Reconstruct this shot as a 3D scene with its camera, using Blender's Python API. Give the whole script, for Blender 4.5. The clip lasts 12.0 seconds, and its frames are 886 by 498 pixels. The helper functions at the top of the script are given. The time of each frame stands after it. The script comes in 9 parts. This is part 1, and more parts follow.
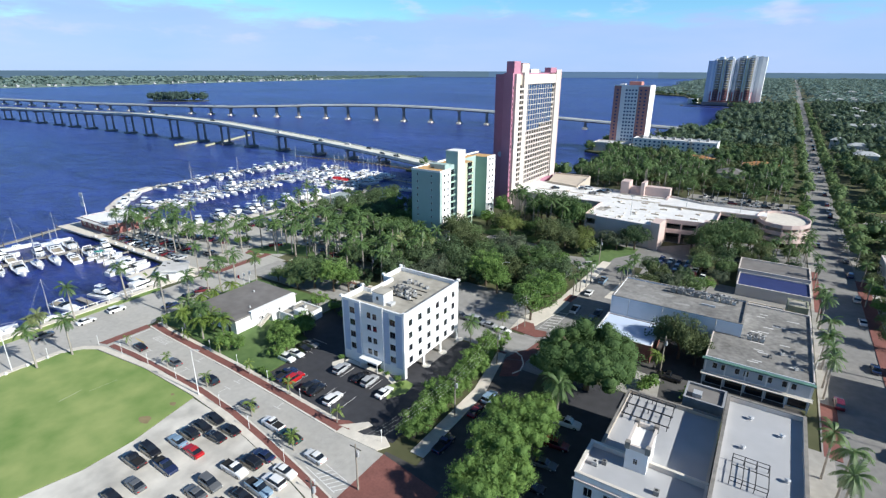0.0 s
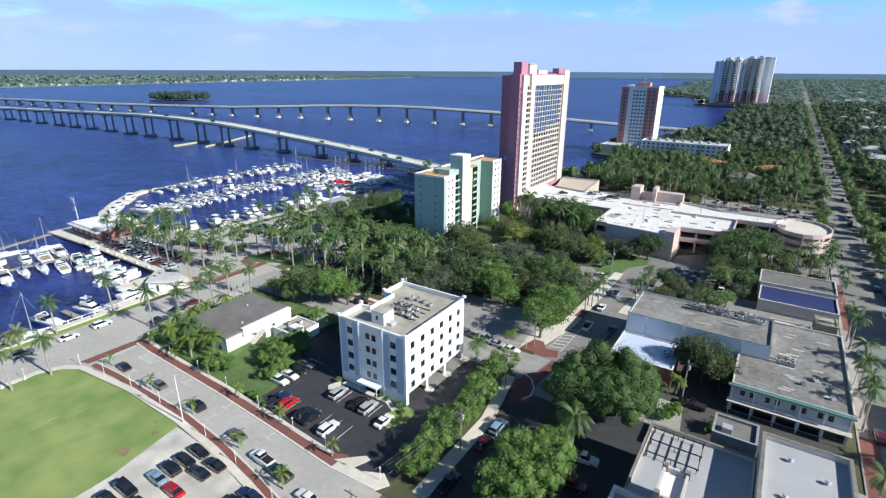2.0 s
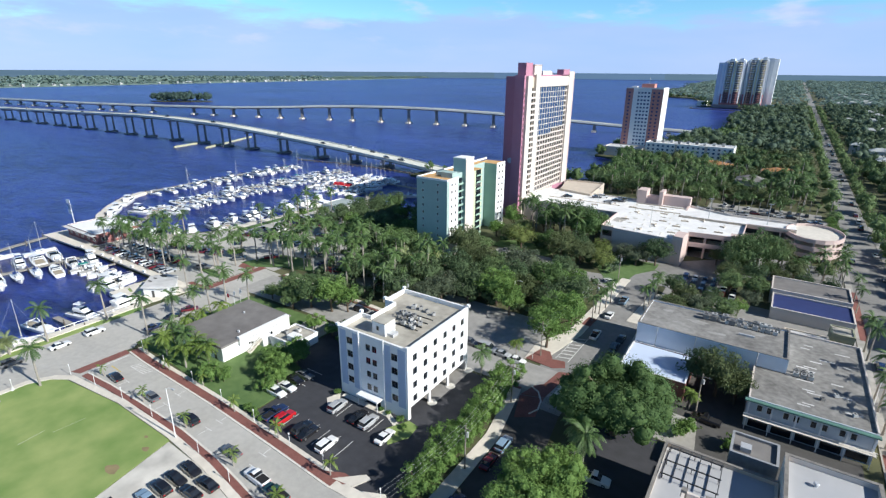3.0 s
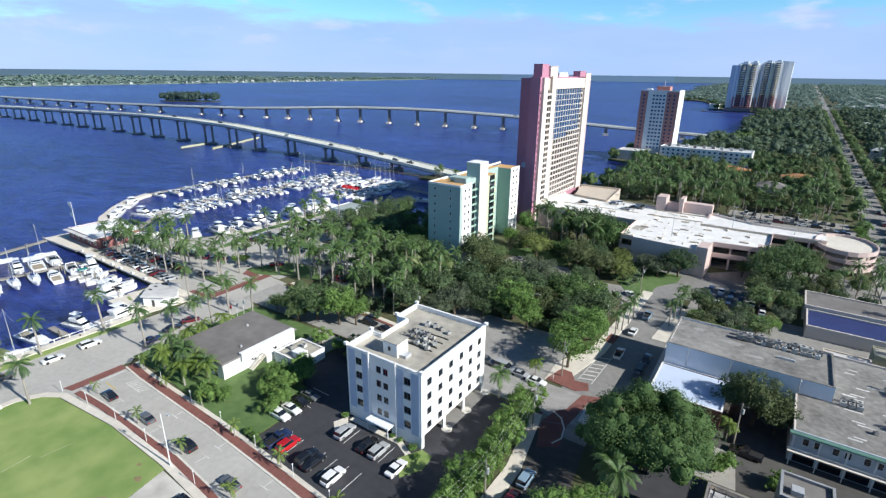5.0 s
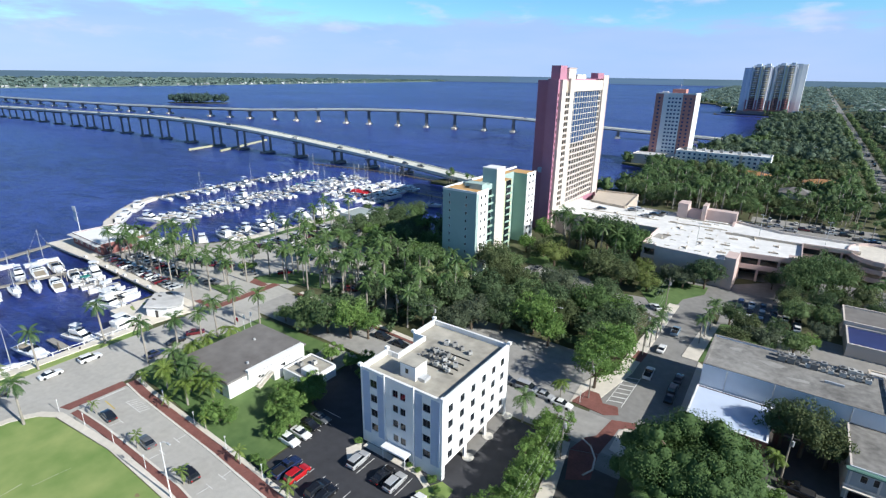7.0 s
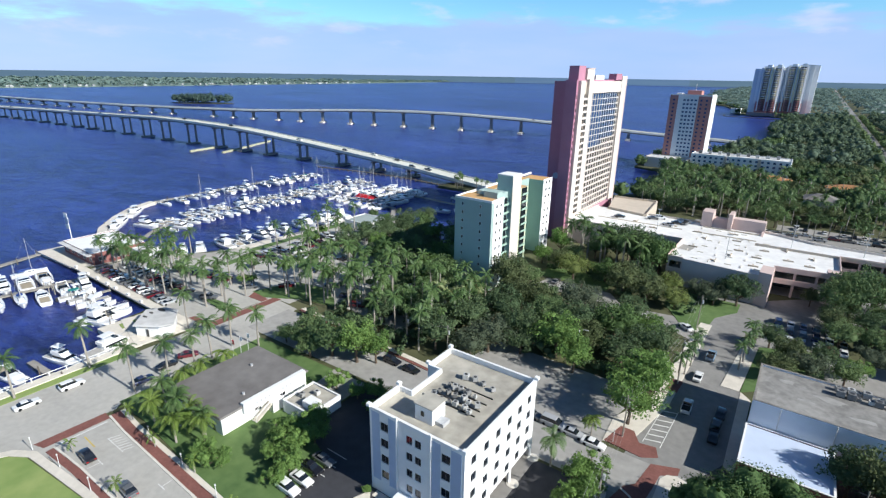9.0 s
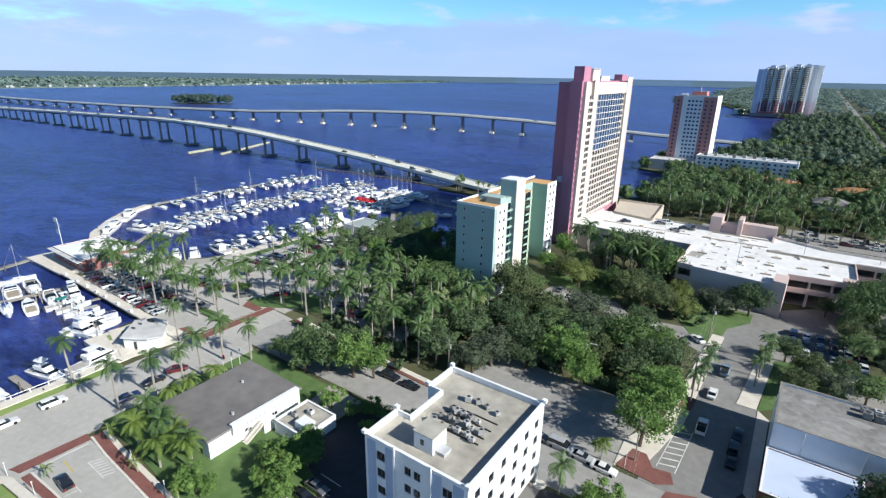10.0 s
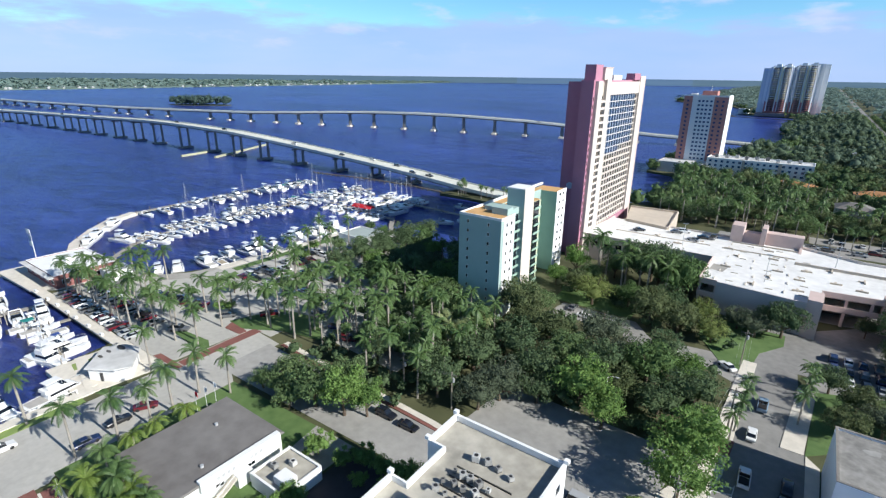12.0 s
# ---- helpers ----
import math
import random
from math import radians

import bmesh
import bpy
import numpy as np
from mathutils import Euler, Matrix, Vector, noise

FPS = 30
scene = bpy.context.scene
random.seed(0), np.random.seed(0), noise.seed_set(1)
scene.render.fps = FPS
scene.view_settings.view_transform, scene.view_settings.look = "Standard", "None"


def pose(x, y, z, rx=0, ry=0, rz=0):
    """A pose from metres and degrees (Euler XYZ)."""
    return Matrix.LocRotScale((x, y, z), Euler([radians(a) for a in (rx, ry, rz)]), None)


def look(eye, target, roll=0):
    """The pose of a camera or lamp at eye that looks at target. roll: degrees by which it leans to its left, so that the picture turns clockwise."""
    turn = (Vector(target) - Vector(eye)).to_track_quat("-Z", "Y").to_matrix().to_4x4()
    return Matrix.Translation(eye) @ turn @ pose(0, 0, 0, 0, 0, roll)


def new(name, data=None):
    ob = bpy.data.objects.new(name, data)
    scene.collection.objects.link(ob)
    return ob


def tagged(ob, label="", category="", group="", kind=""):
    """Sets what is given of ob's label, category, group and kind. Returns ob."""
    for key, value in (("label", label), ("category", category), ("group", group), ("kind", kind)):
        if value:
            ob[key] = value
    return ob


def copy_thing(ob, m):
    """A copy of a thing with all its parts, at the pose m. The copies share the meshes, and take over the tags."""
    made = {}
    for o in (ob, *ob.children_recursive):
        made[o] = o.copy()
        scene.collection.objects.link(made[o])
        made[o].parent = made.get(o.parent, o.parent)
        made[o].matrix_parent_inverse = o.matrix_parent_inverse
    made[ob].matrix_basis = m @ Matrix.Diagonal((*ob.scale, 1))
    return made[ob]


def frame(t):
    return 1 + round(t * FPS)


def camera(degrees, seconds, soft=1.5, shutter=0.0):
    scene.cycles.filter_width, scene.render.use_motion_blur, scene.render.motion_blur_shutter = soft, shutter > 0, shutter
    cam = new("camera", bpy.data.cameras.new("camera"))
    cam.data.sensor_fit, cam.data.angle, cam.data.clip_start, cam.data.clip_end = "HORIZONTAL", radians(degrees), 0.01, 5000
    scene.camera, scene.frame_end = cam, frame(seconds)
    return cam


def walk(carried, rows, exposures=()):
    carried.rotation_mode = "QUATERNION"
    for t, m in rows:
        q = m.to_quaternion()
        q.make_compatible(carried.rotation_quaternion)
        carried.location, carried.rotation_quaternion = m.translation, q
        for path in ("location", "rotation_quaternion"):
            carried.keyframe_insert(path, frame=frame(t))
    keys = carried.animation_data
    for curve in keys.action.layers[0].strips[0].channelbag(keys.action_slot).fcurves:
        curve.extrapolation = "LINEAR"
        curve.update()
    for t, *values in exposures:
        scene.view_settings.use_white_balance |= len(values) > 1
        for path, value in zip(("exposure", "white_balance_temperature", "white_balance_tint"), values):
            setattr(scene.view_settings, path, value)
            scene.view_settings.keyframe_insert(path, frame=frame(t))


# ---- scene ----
cam = camera(81.9, 12.0, soft=1.3)
PATH = [
    (0, (0.141, 1.05, 67.211), (-0.883, 2.634, 66.545), 0.2),
    (0.5, (-1.06, 2.583, 67.191), (-2.085, 4.166, 66.525), 0.2),
    (1, (-2.354, 4.361, 67.302), (-3.382, 5.941, 66.635), 0.2),
    (1.5, (-3.775, 6.448, 67.471), (-4.806, 8.027, 66.803), 0.2),
    (2, (-5.303, 8.585, 67.541), (-6.336, 10.163, 66.875), 0.3),
    (2.5, (-6.761, 10.402, 67.497), (-7.797, 11.979, 66.833), 0.3),
    (3, (-8.237, 12.125, 67.451), (-9.275, 13.701, 66.788), 0.4),
    (5, (-14.621, 17.775, 67.315), (-15.68, 19.339, 66.656), 0.7),
    (5.5, (-16.106, 18.953, 67.232), (-17.171, 20.514, 66.576), 0.7),
    (6, (-17.887, 20.23, 67.272), (-18.957, 21.787, 66.615), 0.8),
    (6.5, (-19.44, 21.249, 67.315), (-20.515, 22.803, 66.659), 0.8),
    (7, (-21.277, 22.391, 67.043), (-22.358, 23.943, 66.391), 0.8),
    (9, (-30.488, 30.6, 66.937), (-31.58, 32.144, 66.287), 0.9),
    (9.5, (-32.179, 32.92, 66.976), (-33.272, 34.463, 66.327), 0.8),
    (10, (-34.124, 35.615, 67.133), (-35.219, 37.157, 66.484), 0.9),
    (10.5, (-36.025, 38.378, 67.077), (-37.121, 39.92, 66.428), 0.8),
    (11, (-38.119, 41.183, 66.98), (-39.217, 42.726, 66.335), 0.8),
    (11.5, (-40.141, 44.09, 66.869), (-41.241, 45.63, 66.223), 0.7),
    (12, (-42.51, 47.085, 66.8), (-43.609, 48.625, 66.152), 0.7),
]
walk(cam, [(t, look(eye, target, roll)) for t, eye, target, roll in PATH])

# ---- light ----
SUN_AZ, SUN_EL = 2.0, 32.0          # degrees from +x towards +y; height
world = bpy.data.worlds.new("sky")
scene.world = world
world.use_nodes = True
wt = world.node_tree
wt.nodes.clear()
w_out = wt.nodes.new("ShaderNodeOutputWorld")
w_bg = wt.nodes.new("ShaderNodeBackground")
w_sky = wt.nodes.new("ShaderNodeTexSky")
w_sky.sky_type = "NISHITA"
w_sky.sun_disc = False
w_sky.sun_elevation = radians(SUN_EL)
w_sky.sun_rotation = radians(90 - SUN_AZ)
w_sky.altitude = 0
w_sky.air_density, w_sky.dust_density, w_sky.ozone_density = 1.0, 0.0, 4.0
w_bg.inputs["Strength"].default_value = 0.092
# a soft veil of cloud low over the horizon, its upper edge uneven
w_co = wt.nodes.new("ShaderNodeTexCoord")
w_map = wt.nodes.new("ShaderNodeMapping")
w_map.inputs["Scale"].default_value = (1.3, 1.3, 7.0)
w_map.inputs["Location"].default_value = (3.1, 0.4, 0.6)
w_n = wt.nodes.new("ShaderNodeTexNoise")
w_n.inputs["Scale"].default_value = 2.6
w_n.inputs["Detail"].default_value = 8.0
w_n.inputs["Roughness"].default_value = 0.6
w_sep = wt.nodes.new("ShaderNodeSeparateXYZ")
w_sum = wt.nodes.new("ShaderNodeMath")
w_sum.operation = "MULTIPLY_ADD"
w_sum.inputs[1].default_value = -0.16
w_r = wt.nodes.new("ShaderNodeMapRange")
w_r.interpolation_type = "SMOOTHSTEP"
w_r.inputs["From Min"].default_value, w_r.inputs["From Max"].default_value = -0.006, 0.026
w_r.inputs["To Min"].default_value, w_r.inputs["To Max"].default_value = 0.88, 0.0
w_var = wt.nodes.new("ShaderNodeMix")          # brighter and greyer parts of the veil
w_var.data_type = "RGBA"
w_var.inputs["A"].default_value = (3.0, 4.9, 8.8, 1)
w_var.inputs["B"].default_value = (4.8, 5.8, 9.3, 1)
w_n2 = wt.nodes.new("ShaderNodeTexNoise")
w_n2.inputs["Scale"].default_value = 3.2
w_n2.inputs["Detail"].default_value = 6.0
w_mix = wt.nodes.new("ShaderNodeMix")
w_mix.data_type = "RGBA"
w_tint = wt.nodes.new("ShaderNodeMix")          # clear, deep blue air
w_tint.data_type, w_tint.blend_type = "RGBA", "MULTIPLY"
w_tint.inputs["Factor"].default_value = 1.0
w_tint.inputs["B"].default_value = (0.80, 1.22, 1.48, 1)
w_up = wt.nodes.new("ShaderNodeMapRange")          # the sky deepens towards the zenith
w_up.interpolation_type = "SMOOTHSTEP"
w_up.inputs["From Min"].default_value, w_up.inputs["From Max"].default_value = 0.12, 0.55
w_up.inputs["To Min"].default_value, w_up.inputs["To Max"].default_value = 1.0, 0.46
w_deep = wt.nodes.new("ShaderNodeMix")
w_deep.data_type, w_deep.blend_type = "RGBA", "MULTIPLY"
w_deep.inputs["Factor"].default_value = 1.0
wt.links.new(w_co.outputs["Generated"], w_map.inputs["Vector"])
wt.links.new(w_map.outputs["Vector"], w_n.inputs["Vector"])
wt.links.new(w_map.outputs["Vector"], w_n2.inputs["Vector"])
wt.links.new(w_co.outputs["Generated"], w_sep.inputs["Vector"])
wt.links.new(w_n.outputs["Fac"], w_sum.inputs[0])
wt.links.new(w_sep.outputs["Z"], w_sum.inputs[2])
wt.links.new(w_sum.outputs[0], w_r.inputs["Value"])
wt.links.new(w_n2.outputs["Fac"], w_var.inputs["Factor"])
wt.links.new(w_r.outputs["Result"], w_mix.inputs["Factor"])
wt.links.new(w_sky.outputs["Color"], w_tint.inputs["A"])
wt.links.new(w_sep.outputs["Z"], w_up.inputs["Value"])
wt.links.new(w_tint.outputs["Result"], w_deep.inputs["A"])
wt.links.new(w_up.outputs["Result"], w_deep.inputs["B"])
wt.links.new(w_deep.outputs["Result"], w_mix.inputs["A"])
wt.links.new(w_var.outputs["Result"], w_mix.inputs["B"])
# small broken clouds above the veil
w_map2 = wt.nodes.new("ShaderNodeMapping")
w_map2.inputs["Scale"].default_value = (1.0, 1.0, 3.4)
w_n3 = wt.nodes.new("ShaderNodeTexNoise")
w_n3.inputs["Scale"].default_value, w_n3.inputs["Detail"].default_value, w_n3.inputs["Roughness"].default_value = 7.5, 7.0, 0.55
w_puff = wt.nodes.new("ShaderNodeMapRange")
w_puff.interpolation_type = "SMOOTHSTEP"
w_puff.inputs["From Min"].default_value, w_puff.inputs["From Max"].default_value = 0.55, 0.74
w_puff.inputs["To Max"].default_value = 0.62
w_band = wt.nodes.new("ShaderNodeMapRange")
w_band.interpolation_type = "SMOOTHSTEP"
w_band.inputs["From Min"].default_value, w_band.inputs["From Max"].default_value = 0.015, 0.06
w_pm = wt.nodes.new("ShaderNodeMath")
w_pm.operation = "MULTIPLY"
w_cl = wt.nodes.new("ShaderNodeMix")
w_cl.data_type = "RGBA"
w_cl.inputs["B"].default_value = (6.3, 6.9, 9.6, 1)
wt.links.new(w_co.outputs["Generated"], w_map2.inputs["Vector"])
wt.links.new(w_map2.outputs["Vector"], w_n3.inputs["Vector"])
wt.links.new(w_n3.outputs["Fac"], w_puff.inputs["Value"])
wt.links.new(w_sep.outputs["Z"], w_band.inputs["Value"])
wt.links.new(w_puff.outputs["Result"], w_pm.inputs[0])
wt.links.new(w_band.outputs["Result"], w_pm.inputs[1])
wt.links.new(w_pm.outputs[0], w_cl.inputs["Factor"])
wt.links.new(w_mix.outputs["Result"], w_cl.inputs["A"])
wt.links.new(w_cl.outputs["Result"], w_bg.inputs["Color"])
wt.links.new(w_bg.outputs["Background"], w_out.inputs["Surface"])

sun_data = bpy.data.lights.new("sun", "SUN")
sun_data.energy, sun_data.angle, sun_data.color = 5.6, radians(0.55), (1.0, 0.985, 0.93)
sun = new("sun", sun_data)
sun.matrix_world = look((math.cos(radians(SUN_AZ)) * 100, math.sin(radians(SUN_AZ)) * 100, math.tan(radians(SUN_EL)) * 100), (0, 0, 0))
scene.view_settings.exposure = 0.31

# ---- materials ----
MATS = {}


def mat(name, col, rough=0.7, var=0.12, scale=1.0, bump=0.0, metal=0.0, spec=0.4, rand=0.0, island=0.0, col2=None, big=0.12, translucent=0.0, coat=0.0, bump_scale=None):
    """A procedural surface: a base colour that varies at two scales in world metres, with fine relief."""
    if name in MATS:
        return MATS[name]
    m = bpy.data.materials.new(name)
    m.use_nodes = True
    nt = m.node_tree
    nt.nodes.clear()
    n, l = nt.nodes.new, nt.links.new
    out, b = n("ShaderNodeOutputMaterial"), n("ShaderNodeBsdfPrincipled")
    b.inputs["Roughness"].default_value, b.inputs["Metallic"].default_value = rough, metal
    b.inputs["Specular IOR Level"].default_value = spec
    b.inputs["Coat Weight"].default_value = coat
    geo = n("ShaderNodeNewGeometry")
    fine, wide = n("ShaderNodeTexNoise"), n("ShaderNodeTexNoise")
    fine.inputs["Scale"].default_value, fine.inputs["Detail"].default_value = scale, 5.0
    wide.inputs["Scale"].default_value, wide.inputs["Detail"].default_value = scale * big, 3.0
    l(geo.outputs["Position"], fine.inputs["Vector"])
    l(geo.outputs["Position"], wide.inputs["Vector"])
    add = n("ShaderNodeMath")
    add.operation = "ADD"
    l(fine.outputs["Fac"], add.inputs[0])
    l(wide.outputs["Fac"], add.inputs[1])
    last = add.outputs[0]
    for amount, node, socket in ((rand, "ShaderNodeObjectInfo", "Random"), (island, "ShaderNodeNewGeometry", "Random Per Island")):
        if amount:
            r, mul = n(node), n("ShaderNodeMath")
            mul.operation = "MULTIPLY_ADD"
            mul.inputs[1].default_value = amount
            l(r.outputs[socket], mul.inputs[0])
            l(last, mul.inputs[2])
            last = mul.outputs[0]
    mr = n("ShaderNodeMapRange")
    extra = (rand + island) / 2
    mr.inputs["From Min"].default_value, mr.inputs["From Max"].default_value = 0.65 + extra - 0.35 * extra, 1.35 + extra + 0.35 * extra
    l(last, mr.inputs["Value"])
    mix = n("ShaderNodeMix")
    mix.data_type = "RGBA"
    c2 = col2 or tuple(min(1, c * (1 + var)) for c in col)
    c1 = col if col2 else tuple(c * (1 - var) for c in col)
    mix.inputs["A"].default_value, mix.inputs["B"].default_value = (*c1, 1), (*c2, 1)
    l(mr.outputs["Result"], mix.inputs["Factor"])
    l(mix.outputs["Result"], b.inputs["Base Color"])
    if bump:
        bn, nn = n("ShaderNodeBump"), n("ShaderNodeTexNoise")
        nn.inputs["Scale"].default_value, nn.inputs["Detail"].default_value = bump_scale or scale * 3, 4.0
        l(geo.outputs["Position"], nn.inputs["Vector"])
        bn.inputs["Strength"].default_value, bn.inputs["Distance"].default_value = bump, 0.1
        l(nn.outputs["Fac"], bn.inputs["Height"])
        l(bn.outputs["Normal"], b.inputs["Normal"])
    if translucent:
        tr, ms = n("ShaderNodeBsdfTranslucent"), n("ShaderNodeMixShader")
        l(mix.outputs["Result"], tr.inputs["Color"])
        ms.inputs[0].default_value = translucent
        l(b.outputs[0], ms.inputs[1])
        l(tr.outputs[0], ms.inputs[2])
        l(ms.outputs[0], out.inputs["Surface"])
    else:
        l(b.outputs[0], out.inputs["Surface"])
    MATS[name] = m
    return m


def water_material():
    m = bpy.data.materials.new("river water")
    m.use_nodes = True
    nt = m.node_tree
    b = nt.nodes["Principled BSDF"]
    n, l = nt.nodes.new, nt.links.new
    geo = n("ShaderNodeNewGeometry")
    mp = n("ShaderNodeMapping")
    mp.inputs["Scale"].default_value = (0.5, 1.0, 1.0)
    mp.inputs["Rotation"].default_value = (0, 0, radians(-28))
    l(geo.outputs["Position"], mp.inputs["Vector"])

    def noise(scale, detail, rough):
        t = n("ShaderNodeTexNoise")
        t.inputs["Scale"].default_value, t.inputs["Detail"].default_value, t.inputs["Roughness"].default_value = scale, detail, rough
        l(mp.outputs["Vector"], t.inputs["Vector"])
        return t

    waves, swell, patch, foam = noise(0.40, 7.0, 0.72), noise(0.075, 7.0, 0.68), noise(0.006, 6.0, 0.6), noise(0.035, 9.0, 0.72)
    b1, b2 = n("ShaderNodeBump"), n("ShaderNodeBump")
    b1.inputs["Strength"].default_value, b1.inputs["Distance"].default_value = 0.8, 1.1
    b2.inputs["Strength"].default_value, b2.inputs["Distance"].default_value = 0.5, 4.5
    l(swell.outputs["Fac"], b2.inputs["Height"])
    l(waves.outputs["Fac"], b1.inputs["Height"])
    l(b2.outputs["Normal"], b1.inputs["Normal"])
    l(b1.outputs["Normal"], b.inputs["Normal"])
    # light and dark of the wave facets mixed into the base colour
    mix, add, rng_ = n("ShaderNodeMix"), n("ShaderNodeMath"), n("ShaderNodeMapRange")
    mix.data_type = "RGBA"
    mix.inputs["A"].default_value = (0.006, 0.012, 0.090, 1)
    mix.inputs["B"].default_value = (0.035, 0.064, 0.290, 1)
    add.operation = "ADD"
    l(patch.outputs["Fac"], add.inputs[0])
    l(swell.outputs["Fac"], add.inputs[1])
    add2 = n("ShaderNodeMath")
    add2.operation = "ADD"
    l(add.outputs[0], add2.inputs[0])
    l(waves.outputs["Fac"], add2.inputs[1])
    rng_.inputs["From Min"].default_value, rng_.inputs["From Max"].default_value = 1.30, 1.72
    l(add2.outputs[0], rng_.inputs["Value"])
    l(rng_.outputs["Result"], mix.inputs["Factor"])
    caps, crest = n("ShaderNodeMix"), n("ShaderNodeMapRange")          # scattered small whitecaps
    caps.data_type = "RGBA"
    caps.inputs["B"].default_value = (0.42, 0.50, 0.66, 1)
    crest.inputs["From Min"].default_value, crest.inputs["From Max"].default_value = 0.67, 0.78
    l(foam.outputs["Fac"], crest.inputs["Value"])
    l(crest.outputs["Result"], caps.inputs["Factor"])
    l(mix.outputs["Result"], caps.inputs["A"])
    l(caps.outputs["Result"], b.inputs["Base Color"])
    b.inputs["Roughness"].default_value = 0.30
    b.inputs["IOR"].default_value = 1.33
    b.inputs["Specular IOR Level"].default_value = 0.32
    return m


def glass(name, tint, rough=0.08):
    m = bpy.data.materials.new(name)
    m.use_nodes = True
    b = m.node_tree.nodes["Principled BSDF"]
    b.inputs["Base Color"].default_value = (*tint, 1)
    b.inputs["Roughness"].default_value = rough
    b.inputs["Specular IOR Level"].default_value = 0.8
    MATS[name] = m
    return m


ASPHALT = mat("aged asphalt", (0.405, 0.392, 0.362), 0.9, 0.13, 0.8, 0.25)
ASPHALT_GREY = mat("grey asphalt", (0.27, 0.26, 0.245), 0.9, 0.18, 0.5, 0.25)
SEALED = mat("sealed asphalt", (0.045, 0.046, 0.052), 0.75, 0.25, 0.5, 0.2)
CONCRETE = mat("pale concrete", (0.62, 0.575, 0.50), 0.85, 0.13, 0.7, 0.2)
CURB = mat("curb concrete", (0.62, 0.59, 0.53), 0.85, 0.12, 1.2, 0.15)
BRICK = mat("red brick paving", (0.20, 0.082, 0.068), 0.85, 0.22, 2.2, 0.3)
LAWN = mat("mown lawn", (0.12, 0.215, 0.05), 0.95, 0.3, 0.16, 0.35, col2=(0.31, 0.36, 0.13), big=0.3)
GRASS_DEEP = mat("lush green grass", (0.055, 0.110, 0.032), 0.95, 0.3, 0.4, 0.35, col2=(0.125, 0.195, 0.065), big=0.15)
EARTH = mat("park ground", (0.045, 0.055, 0.02), 0.95, 0.3, 0.12, 0.3, col2=(0.11, 0.11, 0.055))
GRAVEL = mat("pale gravel", (0.33, 0.315, 0.285), 0.95, 0.2, 0.22, 0.3, col2=(0.72, 0.69, 0.62), big=0.35)
PAINT_W = mat("white road paint", (0.62, 0.62, 0.60), 0.8, 0.2, 3.0)
PAINT_Y = mat("yellow road paint", (0.55, 0.42, 0.12), 0.8, 0.2, 3.0)
WHITE = mat("white stucco", (0.76, 0.76, 0.75), 0.8, 0.06, 0.6, 0.08)
BLUEWHITE = mat("pale blue stucco", (0.40, 0.47, 0.60), 0.8, 0.06, 0.6, 0.08)
ROOF_TAN = mat("dusty flat roof", (0.25, 0.235, 0.20), 0.9, 0.22, 0.45, 0.15, col2=(0.50, 0.47, 0.40), big=0.35)
ROOF_DARK = mat("weathered grey roof", (0.13, 0.12, 0.115), 0.9, 0.2, 0.4, 0.15, col2=(0.21, 0.20, 0.19), big=0.3)
ROOF_WHITE = mat("white coated roof", (0.42, 0.415, 0.40), 0.8, 0.1, 0.4, 0.08, col2=(0.66, 0.655, 0.64), big=0.3)
ROOF_BRIGHT = mat("bright white deck coating", (0.60, 0.595, 0.58), 0.8, 0.1, 0.5, 0.08, col2=(0.80, 0.795, 0.78), big=0.2)
ROOF_GREY = mat("pale membrane roof", (0.40, 0.405, 0.415), 0.8, 0.10, 0.25, 0.06)
ROOF_STAIN = mat("stained membrane roof", (0.125, 0.12, 0.112), 0.9, 0.3, 0.9, 0.1, col2=(0.31, 0.30, 0.28), big=0.12)
METAL = mat("dull metal", (0.50, 0.51, 0.52), 0.5, 0.15, 3.0, metal=0.25)
DARK_METAL = mat("dark steel", (0.05, 0.05, 0.052), 0.5, 0.2, 2.0, metal=0.4)
LEAF_GREEN = mat("deep green leaves", (0.050, 0.100, 0.036), 0.7, 0.4, 0.3, spec=0.15, rand=0.4, island=0.35, col2=(0.118, 0.190, 0.066), translucent=0.3)
GLASS_DARK = glass("dark glass", (0.012, 0.016, 0.022))
GLASS_BLUE = glass("blue glass", (0.03, 0.075, 0.17))
FRAME_W = mat("white frame", (0.7, 0.7, 0.7), 0.5, 0.05)
TRUNK = mat("grey palm trunk", (0.30, 0.275, 0.24), 0.9, 0.2, 2.0, 0.3)
BARK = mat("brown bark", (0.12, 0.09, 0.065), 0.9, 0.25, 2.0, 0.4)
LEAF = mat("broad leaves", (0.070, 0.122, 0.050), 0.7, 0.4, 0.3, spec=0.15, rand=0.7, island=0.7, col2=(0.165, 0.235, 0.100), translucent=0.3)
LEAF_BRIGHT = mat("bright leaves", (0.090, 0.170, 0.048), 0.7, 0.4, 0.3, spec=0.15, rand=0.4, island=0.7, col2=(0.210, 0.330, 0.095), translucent=0.35)
LEAF_DARK = mat("dark leaves", (0.052, 0.092, 0.044), 0.7, 0.4, 0.3, spec=0.15, rand=0.5, island=0.7, col2=(0.125, 0.180, 0.088), translucent=0.3)
FROND = mat("palm fronds", (0.065, 0.130, 0.042), 0.5, 0.4, 0.4, spec=0.4, rand=0.5, island=0.5, col2=(0.150, 0.235, 0.080), translucent=0.38)
FROND_Y = mat("yellow palm fronds", (0.10, 0.17, 0.035), 0.5, 0.3, 0.4, spec=0.3, island=0.5, col2=(0.24, 0.32, 0.075), translucent=0.38)
WOOD_DOCK = mat("weathered dock timber", (0.30, 0.28, 0.25), 0.9, 0.2, 1.2, 0.2)
